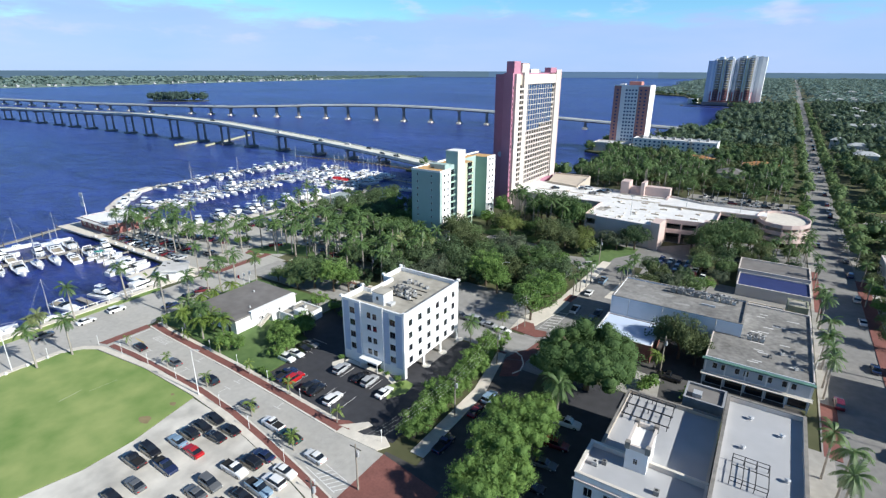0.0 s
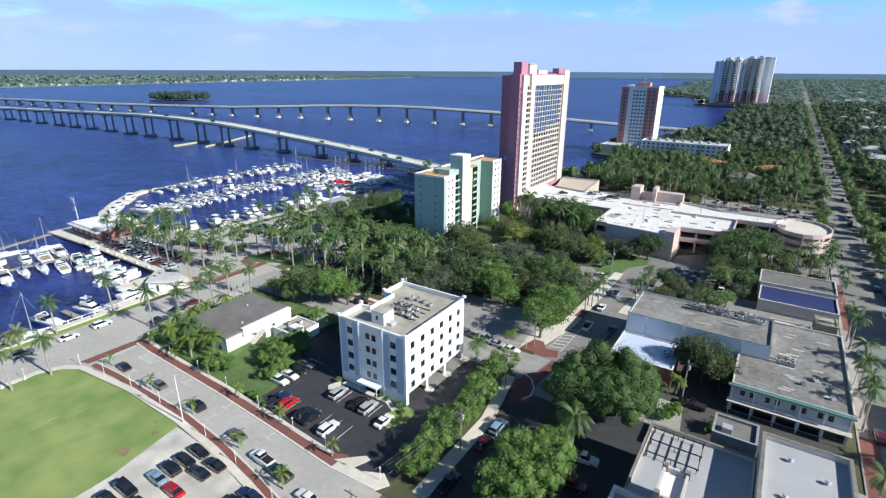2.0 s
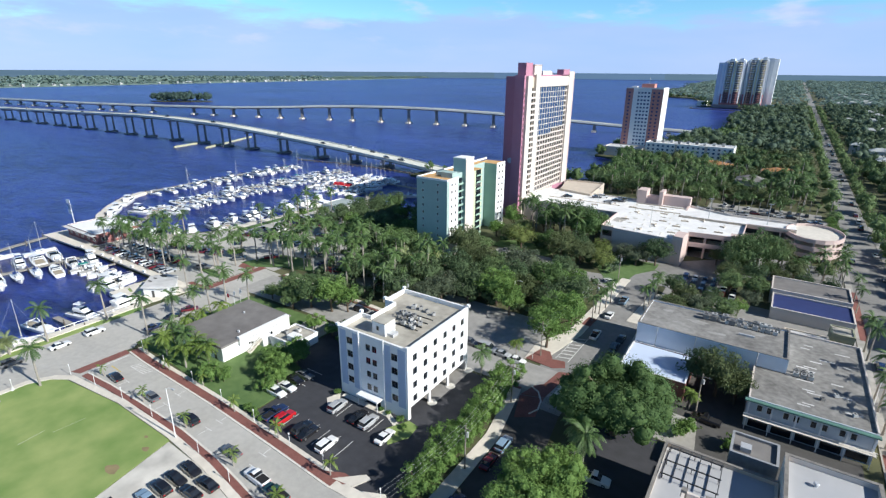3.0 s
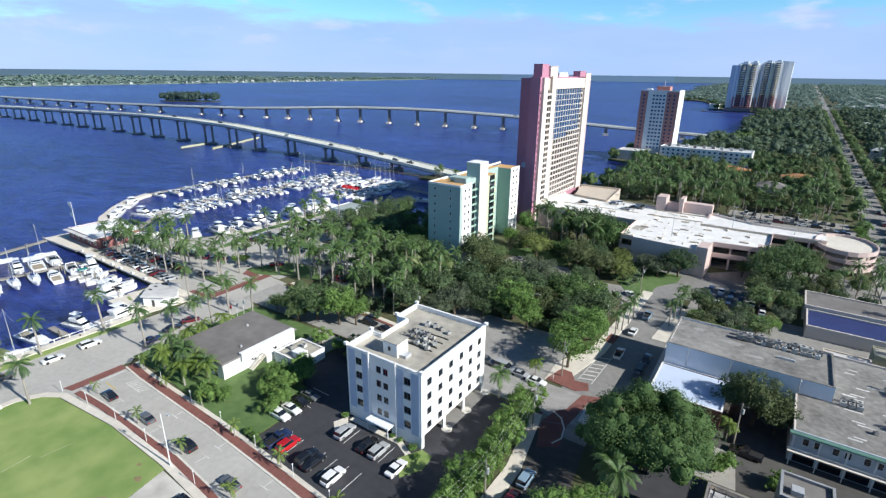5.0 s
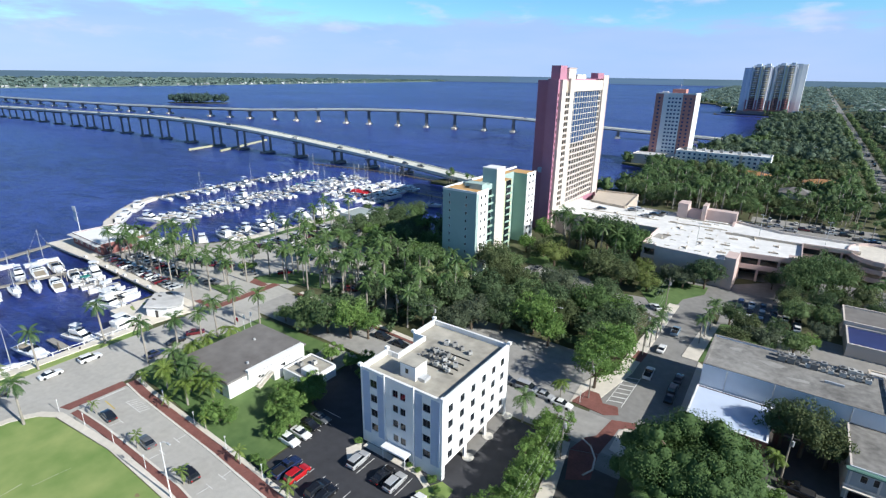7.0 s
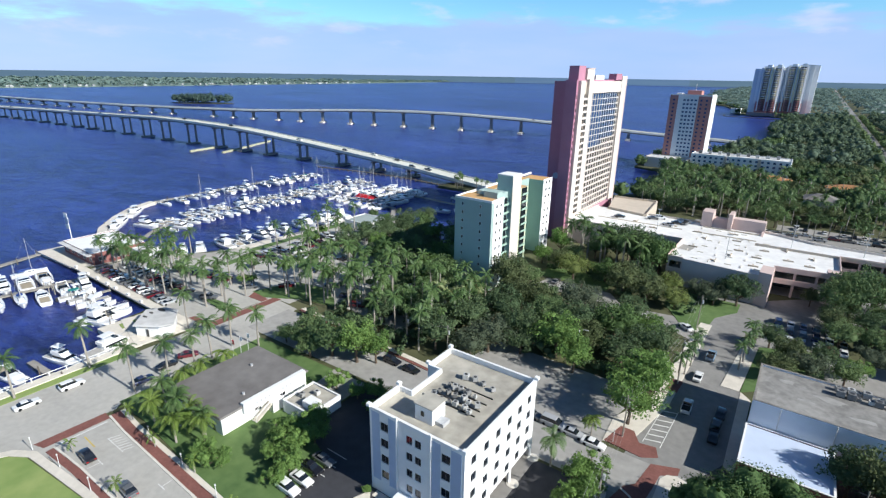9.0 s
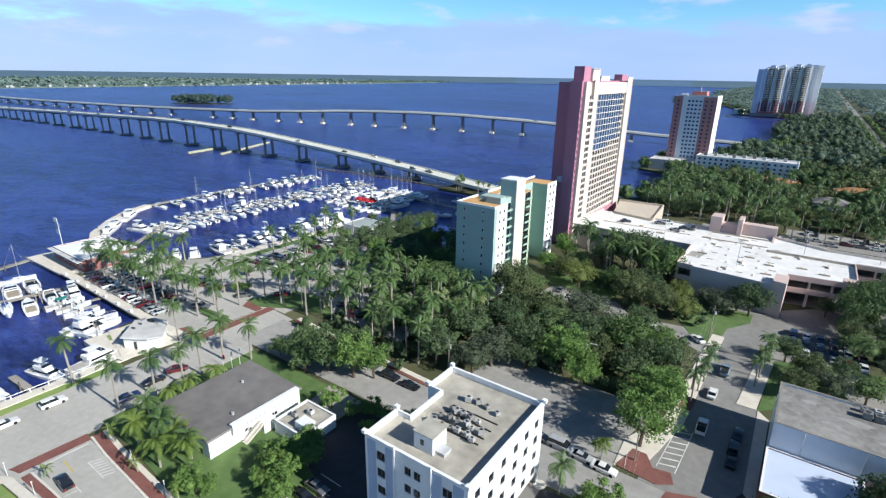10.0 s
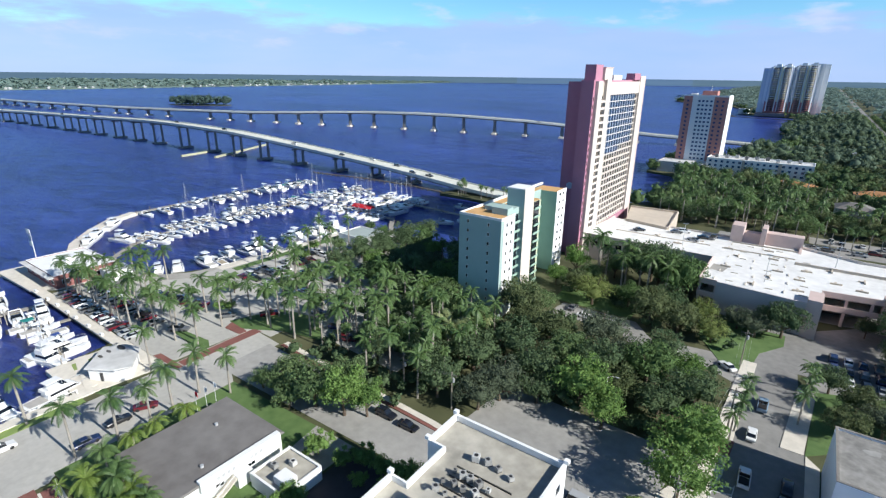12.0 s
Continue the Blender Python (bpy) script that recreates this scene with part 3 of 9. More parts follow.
walkway("pavement_cross_east", slab([(-36.4, 150), (-32.6, 150), (-31.2, 174), (-34.5, 176)], -0.05, W1), CONCRETE, "cream concrete walk beside the side street")
structure("parking_park", slab([(-97, 178), (-76, 178.5), (-70, 171.5), (-54, 173.5), (-44.5, 168), (-44.2, 176), (-53.5, 182), (-68, 179.5), (-74, 187), (-96, 187)], -0.05, 0.06), ASPHALT_GREY, "grey asphalt drive and parking court under the park trees", "parking lot")
structure("grass_park", slab([(-100, 188), (-76, 188), (-76, 199), (-100, 199)], -0.05, 0.12), GRASS_DEEP, "grass plot among the park trees", "lawn")
structure("parking_rear", slab([(-36, 308), (14, 309.5), (14, 321), (-36, 319)], -0.05, 0.06), ASPHALT_GREY, "grey asphalt car park beyond the garage", "car park")
structure("yard_rear", slab([(-60, 266), (0, 258), (2, 292), (-60, 290)], -0.05, 0.05), mat("dry worn turf", (0.24, 0.19, 0.10), 0.95, 0.2, 0.6), "dry bare ground behind the garage", "yard")
structure("grass_end", slab([(-50, 176), (-44.6, 176), (-43.4, 188), (-38.5, 196), (-38.5, 203), (-58, 203), (-58, 190)], -0.05, 0.16), GRASS_DEEP, "grass plot with small trees before the garage", "lawn")
structure("grass_corner", slab([(-32.4, 150), (-17, 164), (-17, 182), (-31, 176)], -0.05, 0.15), GRASS_DEEP, "green grass plot with small trees", "lawn")
structure("alley", slab([(-23, 103.2), (-11.5, 103.2), (-12.5, 113), (-23, 114)], -0.05, 0.082), mat("weathered walk", (0.34, 0.325, 0.295), 0.85, 0.2, 0.6, 0.2), "pale concrete alley", "alley")
# same dark asphalt; the lane's shade is part of its colour
structure("alley_lane", slab([(-36.4, 112), (-11.6, 103.2), (14.6, 104), (14.6, 117), (-4.6, 118.4), (-4.6, 134), (-17, 134), (-17, 124.4), (-31, 124.4)], -0.05, 0.07), mat("shade-deepened worn asphalt", (0.075, 0.072, 0.068), 0.9, 0.25, 0.5, 0.2), "dark asphalt lane between the buildings, darkened further for shade", "alley")
structure("parking_garage_front", slab([(-38, 182.6), (-17, 182.6), (-17, 205), (-4, 209), (17.2, 209.5), (17.2, 234), (-8, 234), (-31.5, 212), (-37, 204)], -0.05, 0.07), MATS["worn grey asphalt"], "grey asphalt car park before the garage", "car park")
structure("lawn_east", slab([(38, 270), (80, 268), (86, 296), (38, 296)], -0.05, 0.1), GRASS_DEEP, "bright green lawn across the main street", "lawn")
structure("lawn_east", slab([(38, 324), (70, 326), (60, 342), (38, 342)], -0.05, 0.1), LAWN, "bright green lawn across the main street", "lawn")
structure("parking_alley", slab([(-31.5, 57), (-16, 57), (-16, 102.9), (-31.5, 102.9)], -0.05, 0.078), SEALED, "dark asphalt parking court beside the building", "parking lot")
structure("parking_court", slab([(-32, 164), (17.4, 164), (17.4, 181), (-17, 182.5), (-32, 182.4)], -0.05, 0.062), ASPHALT_GREY, "grey asphalt court between flat-roofed buildings", "parking lot")
walkway("pavement_main_west", slab([(14.6, 40), (19.5, 40), (19.5, 290), (17.6, 290), (17.6, 104), (14.6, 104)], -0.05, W1), mat("weathered walk", (0.34, 0.325, 0.295), 0.85, 0.2, 0.6, 0.2), "cream concrete walk along the main street")
walkway("pavement_main_brick", slab([(17.9, 103), (20.8, 103), (20.8, 122), (17.9, 122)], -0.05, 0.185), BRICK, "red brick kerb bay with palms")
walkway("pavement_main_brick", slab([(18.4, 174), (20.2, 174), (20.2, 212), (18.4, 212)], -0.05, 0.185), BRICK, "red brick kerb bay with palms")
walkway("pavement_main_east", slab([(31, 40), (36, 40), (36, 290), (31, 290)], -0.05, W1), MATS["weathered walk"], "cream concrete walk along the main street")
walkway("pavement_main_east_brick", slab([(30.6, 104), (34, 104), (34, 210), (30.6, 210)], -0.05, 0.185), BRICK, "red brick walk along the main street")

# parking bay lines and street markings
def line(x0, y0, x1, y1, z, w=0.12, material=PAINT_W):
    d = Vector((x1 - x0, y1 - y0)).normalized() * w / 2
    g = slab([(x0 - d.y, y0 + d.x)[::1], (x0 + d.y, y0 - d.x), (x1 + d.y, y1 - d.x), (x1 - d.y, y1 + d.x)][::-1], z - 0.01, z)
    return structure("marking_line", g, material, "painted line on the asphalt", "road marking")


for i in range(9):
    line(-90.5 + i * 3.0, 64.6, -90.5 + i * 3.0, 69.6, 0.081)
for i in range(6):
    line(-77.5 + i * 2.9, 73.3, -77.5 + i * 2.9, 78.0, 0.081)
for i in range(5):
    line(-88 + i * 0.0, 72 + i * 2.6, -93, 72 + i * 2.6, 0.081)
for i in range(6):
    line(-57.2 + i * 1.05, 48.9 - i * 0.25, -55.4 + i * 1.05, 51.2 - i * 0.25, 0.062, 0.18)
line(-60, 49.2, -51.5, 47.6, 0.062, 0.14)
line(-57.5, 51.6, -51.5, 50.6, 0.062, 0.14)
mat("worn turf line", (0.42, 0.45, 0.30), 0.9, 0.2, 1.0)
line(-128, 56.9, -132.5, 57, 0.062, 0.25, PAINT_Y)
for i in range(7):
    line(-45.4 + 0.1 * i, 121 + i * 1.9, -42.6 + 0.1 * i, 121.8 + i * 1.9, 0.066, 0.3)
line(-45.6, 120, -44.9, 134, 0.066, 0.15)
line(-42.4, 120, -42.0, 134, 0.066, 0.15)

line(-118.2, 33.6, -118.8, 38.2, 0.106, 0.14, MATS["worn turf line"])
line(-116.9, 38.9, -116.3, 44.5, 0.106, 0.08, MATS["worn turf line"])
for cx, cy, r in ((-97.2, 46.5, 0.8), (-97.0, 40.5, 1.5), (-100.5, 48.3, 0.5)):
    ring = [(cx + r * (1 + 0.25 * math.sin(3 * a + cx)) * math.cos(a), cy + 0.7 * r * math.sin(a)) for a in [2 * math.pi * i / 14 for i in range(14)]]
    structure("soil_patch", slab(ring, 0.05, 0.106), mat("dry worn turf", (0.24, 0.19, 0.10), 0.95, 0.2, 0.6), "worn dry patch in the lawn", "soil")
walkway("pavement_fuel", slab([(-236, 117), (-224, 117.5), (-211, 122), (-206.5, 128), (-206.5, 139), (-208.6, 139), (-211, 131), (-218, 122.4), (-236, 119.4)], -0.4, 0.13), MATS["weathered walk"], "pale concrete quay corner")

for x, y in ((-123, 53.6), (-107.5, 53.8), (-92.8, 54.2), (-77, 52.6)):
    line(x, y, x + 0.2, y + 2.2, 0.064, 0.14)
    line(x - 0.9, y + 2.2, x + 1.1, y + 2.2, 0.064, 0.14)
for x, y in ((-108.5, 61.2), (-93, 60.8), (-78, 59.6)):
    line(x, y, x + 0.1, y - 1.9, 0.064, 0.14)
    line(x - 1.0, y - 1.9, x + 1.2, y - 1.9, 0.064, 0.14)
for i in range(7):
    line(-128.4 + i * 0.9, 59.5, -127.7 + i * 0.9, 61.3, 0.064, 0.16)
line(-128.6, 59.4, -122.4, 59.4, 0.064, 0.14)
line(-134.2, 52.8, -134.0, 61.6, 0.064, 0.3)
walkway("pavement_membrane", slab([(12.95, 40), (14.6, 40), (14.6, 103.9), (12.95, 103.9)], -0.05, 0.15), MATS["weathered walk"], "worn concrete strip beside the cream building")
walkway("pavement_main_lower", slab([(14.6, -60), (19.5, -60), (19.5, 40), (14.6, 40)], -0.05, 0.15), MATS["weathered walk"], "worn concrete walk along the main street")
structure("court_annex", slab([(-110.8, 93.6), (-101.6, 93.6), (-101.6, 101.8), (-112, 101.8)], -0.05, 0.145), MATS["weathered walk"], "worn concrete court beside the annex", "court")
structure("lawn_point", slab([(-78, 605), (-60, 612), (-30, 633), (-44, 684), (-62, 672), (-76, 637)], -0.05, 0.1), GRASS_DEEP, "green grass field by the far bridge landing", "lawn")

# ---- buildings ----
def pane_mesh(w, h, mullion=0.06, panes=2):
    """Frame and glass of a window lying in the xz plane, front towards -y, centred."""
    fr, gl = G(), G()
    t = 0.07
    fr.box(-w / 2, -0.03, -h / 2, -w / 2 + t, 0.05, h / 2).box(w / 2 - t, -0.03, -h / 2, w / 2, 0.05, h / 2)
    fr.box(-w / 2 + t, -0.03, -h / 2, w / 2 - t, 0.05, -h / 2 + t).box(-w / 2 + t, -0.03, h / 2 - t, w / 2 - t, 0.05, h / 2)
    for i in range(1, panes):
        x = -w / 2 + w * i / panes
        fr.box(x - mullion / 2, -0.02, -h / 2 + t, x + mullion / 2, 0.04, h / 2 - t)
    gl.box(-w / 2 + t, 0.0, -h / 2 + t, w / 2 - t, 0.03, h / 2 - t)
    return fr, gl


WIN = {}


def window(parent, w, h, m, panes=2, pane=None, frame_mat=None):
    key = (w, h, panes, (pane or GLASS_DARK).name, (frame_mat or FRAME_W).name)
    if key not in WIN:
        fr, gl = pane_mesh(w, h, panes=panes)
        WIN[key] = fr.mesh("window", frame_mat or FRAME_W), gl.mesh("pane", pane or GLASS_DARK)
    wob = part("window", WIN[key][0], None, parent, at=m)
    part("pane", WIN[key][1], None, wob)
    return wob


def ac_meshes():
    body = G()
    body.box(-0.5, -0.5, 0.12, 0.5, 0.5, 1.0)
    fan = G()
    fan.cyl(0, 0, 1.0, 1.05, 0.3, n=10)
    feet = G()
    feet.box(-0.46, -0.46, 0, 0.46, 0.46, 0.12)
    return body.mesh("casing", mat("pale unit casing", (0.16, 0.16, 0.155), 0.5, 0.15, 2.0, rand=1.5, col2=(0.52, 0.52, 0.50))), fan.mesh("fan_grille", DARK_METAL), feet.mesh("base", DARK_METAL)


AC_MESH = ac_meshes()
AC_UNITS = []


def ac_unit(x, y, z, s=1.0, rz=0):
    if not AC_UNITS:
        t = thing("air_conditioner", "grey metal rooftop air conditioner with a round fan grille", "air conditioner", group="rooftop air conditioners")
        for nm, me in zip(("casing", "fan_grille", "base"), AC_MESH):
            part(nm, me, None, t)
        AC_UNITS.append(t)
        t.matrix_world = pose(x, y, z, 0, 0, rz) @ Matrix.Diagonal((s, s, s, 1))
        return t
    c = copy_thing(AC_UNITS[0], pose(x, y, z, 0, 0, rz))
    c.scale = (s, s, s)
    return c


rng = random.Random(11)


# the white office block: 18.4 by 23 m, five storeys, the lowest open for cars along one side
def office():
    t = thing("office_building", "white five-storey office block with blue-grey panels and open ground floor", "office building", pose(-79.8, 80.5, 0))
    W, D, H = 18.4, 23.0, 16.3
    BRONZE = mat("dark bronze frame", (0.10, 0.105, 0.115), 0.5, 0.1)
    zc = [4.2, 7.35, 10.5, 13.6]
    front = [(u - 0.8, u + 0.8, z - 0.8, z + 0.8) for z in zc for u in (3.1, 15.1)]
    front += [(u - 0.6, u + 0.6, z - 0.75, z + 0.75) for z in zc for u in (8.2, 9.9)]
    front += [(6.9, 11.2, 0.0, 2.5)]
    g = G()
    facade(g, 0, 0, "x", W, 0, H, front, 0.35, 1)
    part("wall_front", g, WHITE, t)
    side_u = [2.5, 6.1, 9.7, 13.4, 17.0, 20.5]
    side = [(u - 0.7, u + 0.7, z - 0.8, z + 0.8) for z in zc for u in side_u]
    side += [(0.9, 7.2, 0, 2.7), (8.0, 14.4, 0, 2.7), (15.2, 22.2, 0, 2.7)]
    g = G()
    facade(g, W, 0.35, "y", D - 0.35, 0, H, [(a - 0.35, b - 0.35, c, d) for a, b, c, d in side], 0.35, -1)
    part("wall_side", g, WHITE, t)
    for b in ((0, 0.35, 0.35, 7.5), (0.35, 7.15, 3.0, 7.5), (2.65, 7.5, 3.0, 15.6), (0, 15.6, 3.0, 15.95), (0, 15.95, 0.35, D), (0.35, D - 0.35, W - 0.35, D)):
        part("wall", G().box(b[0], b[1], 0, b[2], b[3], H), WHITE, t)
    g = G()
    g.prism([(0.35, 0.35), (W - 0.35, 0.35), (W - 0.35, D - 0.35), (0.35, D - 0.35), (0.35, 15.95), (3.0, 15.95), (3.0, 7.15), (0.35, 7.15)], 14.9, 15.35)
    part("roof", g, ROOF_TAN, t, "dusty beige flat roof with stains")
    g = G()
    g.box(0.35, 0.36, 2.75, W - 0.36, 7.1, 3.05).box(3.05, 7.1, 2.75, W - 0.36, D - 0.36, 3.05)
    part("floor_slab", g, CONCRETE, t)
    g = G()
    g.box(0.0, 7.5, 9.0, 2.6, 15.6, 9.3)
    part("well_floor", g, ROOF_TAN, t)
    # parapet cap and raised corners
    for x0, y0, x1, y1 in ((-0.06, -0.06, W + 0.06, 0.42), (W - 0.42, 0.42, W + 0.06, D - 0.42), (-0.06, D - 0.42, W + 0.06, D + 0.06), (-0.06, 0.42, 0.42, 7.55), (-0.06, 15.55, 0.42, D - 0.42)):
        g = G()
        g.box(x0, y0, H, x1, y1, H + 0.12)
        part("parapet_cap", g, WHITE, t)
    for x, y in ((0, 0), (W, 0), (0, D), (W, D), (0, 7.4), (0, 15.7)):
        g = G()
        g.box(x - 0.35, y - 0.35, H + 0.12, x + 0.35, y + 0.35, H + 0.65)
        part("parapet_corner", g, WHITE, t)
    for u in (5.8, 12.4):
        g = G()
        g.box(u - 0.14, -0.28, 0, u + 0.14, 0, H + 0.5)
        part("fin", g, WHITE, t)
    for u0, u1 in ((0.5, 2.15), (4.05, 5.6), (12.6, 14.15), (16.05, 17.9)):
        g = G()
        g.box(u0, -0.05, 2.6, u1, 0, H - 0.5)
        part("panel", g, BLUEWHITE, t, "blue-grey painted facade panel")
    for u in (3.1, 15.1):
        for z in zc[:-1]:
            part("spandrel", G().box(u - 0.9, -0.03, z + 0.85, u + 0.9, 0, z + 2.3), WHITE, t)
    g = G()
    g.box(6.2, -2.0, 2.55, 11.9, -0.05, 2.85)
    canopy = part("canopy", g, WHITE, t, "white flat entrance canopy")
    for x in (6.5, 11.6):
        g = G()
        g.cyl(x, -1.7, 0.1, 2.55, 0.09)
        part("post", g, FRAME_W, canopy)
    g = G()
    g.box(6.9, 0.25, 0.05, 11.2, 0.32, 2.5)
    part("entrance", g, GLASS_DARK, t, "dark glazed entrance")
    for z in zc:
        for u in (3.1, 15.1):
            window(t, 1.6, 1.6, pose(u, 0.14, z), 2, None, BRONZE)
        for u in (8.2, 9.9):
            window(t, 1.2, 1.5, pose(u, 0.14, z), 2, None, BRONZE)
        for u in side_u:
            window(t, 1.4, 1.6, pose(W - 0.14, u, z, 0, 0, 90), 2, None, BRONZE)
    # stair head on the roof
    g = G()
    g.box(7.0, 3.0, 15.35, 10.4, 6.4, 18.2)
    head = part("stair_head", g, WHITE, t, "white roof stair head")
    g = G()
    g.box(6.85, 2.85, 18.2, 10.55, 6.55, 18.35)
    part("cap", g, ROOF_TAN, head)
    g = G()
    g.box(8.2, 2.94, 16.4, 8.8, 3.0, 17.3)
    part("window_small", g, GLASS_DARK, head)
    g = G()
    g.box(10.4, 3.6, 15.35, 12.0, 5.4, 16.0)
    part("duct", g, METAL, t)
    for y in (8.7, 10.3, 12.4, 14.4):
        part("unit_rail", G().box(6.0, y, 15.36, 14.5, y + 0.12, 15.6), DARK_METAL, t)
    # loading floor under the block
    g = G()
    g.box(0.4, 8.0, 0.06, W + 1.2, D - 0.4, 0.1)
    part("garage_floor", g, ASPHALT_GREY, t)
    g = G()
    g.box(3.05, 7.6, 0.1, 3.3, D - 0.4, 2.75)
    part("garage_wall", g, CONCRETE, t)
    for y in (7.6, 14.8, 22.6):
        g = G()
        g.cyl(W + 0.6, y, 0.0, 0.2, 1.1, n=14)
        part("kerb_island", g, CURB, t)
    for i in range(17):
        ac_unit(-79.8 + 6.3 + (i % 6) * 1.45 + rng.uniform(-0.2, 0.2), 80.5 + 9.0 + (i // 6) * 2.0 + rng.uniform(-0.3, 0.3), 15.6, rng.uniform(0.55, 0.95), rng.uniform(0, 90))
    for x, y in ((7.5, 17.0), (9.2, 17.4), (11.0, 17.1), (13.2, 16.6)):
        ac_unit(-79.8 + x, 80.5 + y, 15.35, rng.uniform(0.7, 1.1), rng.uniform(0, 90))


office()


def flat_block(name, label, category, x0, y0, x1, y1, h, wall, roof, parapet=0.6, th=0.3, cap=None):
    """A flat-roofed block with four walls, a roof sheet and a parapet."""
    t = thing(name, label, category, pose(x0, y0, 0))
    W, D = x1 - x0, y1 - y0
    g = G()
    g.box(0, 0, 0, W, th, h)
    part("wall_south", g, wall, t)
    g = G()
    g.box(0, D - th, 0, W, D, h)
    part("wall_north", g, wall, t)
    g = G()
    g.box(0, th, 0, th, D - th, h)
    part("wall_west", g, wall, t)
    g = G()
    g.box(W - th, th, 0, W, D - th, h)
    part("wall_east", g, wall, t)
    g = G()
    g.box(th, th, h - parapet - 0.3, W - th, D - th, h - parapet)
    part("roof", g, roof, t)
    for a in ((-0.05, -0.05, W + 0.05, th + 0.05), (-0.05, D - th - 0.05, W + 0.05, D + 0.05), (-0.05, th + 0.05, th + 0.05, D - th - 0.05), (W - th - 0.05, th + 0.05, W + 0.05, D - th - 0.05)):
        g = G()
        g.box(a[0], a[1], h, a[2], a[3], h + 0.1)
        part("coping", g, cap or wall, t)
    return t


# grey-roofed hall with outside stairs, and its annex
def hall():
    x0, y0, x1, y1, h = -128.8, 72.8, -111.6, 93.2, 4.4
    t = thing("hall", "white two-storey hall with a grey flat roof and outside stairs", "building", pose(x0, y0, 0))
    W, D = x1 - x0, y1 - y0
    g = G()
    g.box(0, 0, 0, W, D, h - 0.35)
    part("wall", g, WHITE, t)
    g = G()
    g.prism(rect(-0.5, -0.5, W + 0.5, D + 0.5), h - 0.35, h, rect(-0.35, -0.35, W + 0.35, D + 0.35))
    part("roof", g, ROOF_DARK, t, "weathered dark grey roof sheet")
    for x, y in ((W - 3, 7.0), (6.2, 14.5)):
        part("roof_vent", G().cyl(x, y, h, h + 0.45, 0.3), METAL, t)
    g = G()
    g.box(W - 0.3, 4.5, h - 1.6, W + 0.8, D - 0.6, h + 0.55)
    sign = part("sign_wall", g, WHITE, t, "white raised fascia with grey lettering bars")
    for i in range(9):
        g = G()
        y = 7.2 + i * 0.95 + (0.5 if i > 4 else 0)
        g.box(W + 0.8, y, h - 0.95, W + 0.84, y + 0.6, h - 0.25)
        part("sign_bar", g, METAL, sign)
    g = G()
    g.box(W + 0.3, 10.2, 0, W + 1.9, 13.0, 2.5)
    part("landing", g, WHITE, t, "white stair landing block")
    st = G()
    st.loft([[(x, 6.2, 0.0), (x, 10.2, 2.2), (x, 10.2, 2.0), (x, 6.6, 0.0)] for x in (W + 0.5, W + 1.7)])
    stair = part("staircase", st, CONCRETE, t, "pale concrete outside stairs")
    for i in range(12):
        part("step", G().box(W + 0.4, 6.2 + i * 0.33, 0.19 * i + 0.1, W + 1.8, 6.58 + i * 0.33, 0.19 * i + 0.2), CONCRETE, stair)
    for x in (W + 0.42, W + 1.78):
        g = G()
        g.tube([(x, 6.2, 0.1), (x, 6.2, 1.2), (x, 10.3, 3.5), (x, 10.3, 2.4)], 0.07)
        part("handrail", g, FRAME_W, stair)
    for u in (3, 6.5, 10):
        window(t, 1.5, 1.2, pose(u, -0.03, 2.6), 2)
    for v in (8, 11, 14):
        window(t, 1.5, 0.9, pose(W + 0.03, v, 1.8, 0, 0, 90), 2)
    g = G()
    g.box(W - 3.5, -0.04, 0.1, W - 2.5, 0, 2.2)
    part("door", g, DARK_METAL, t)


hall()
annex = flat_block("annex", "small white flat-roofed annex with rooftop equipment", "building", -108.6, 84.6, -100.2, 92.8, 2.9, WHITE, ROOF_TAN, 0.25)
g = G()
g.box(4.8, 1.2, 2.65, 7.8, 3.6, 4.1)
part("equipment_box", g, WHITE, annex, "white rooftop equipment box")
ac_unit(-106.5, 88, 2.65)
ac_unit(-104.5, 90.3, 2.65)


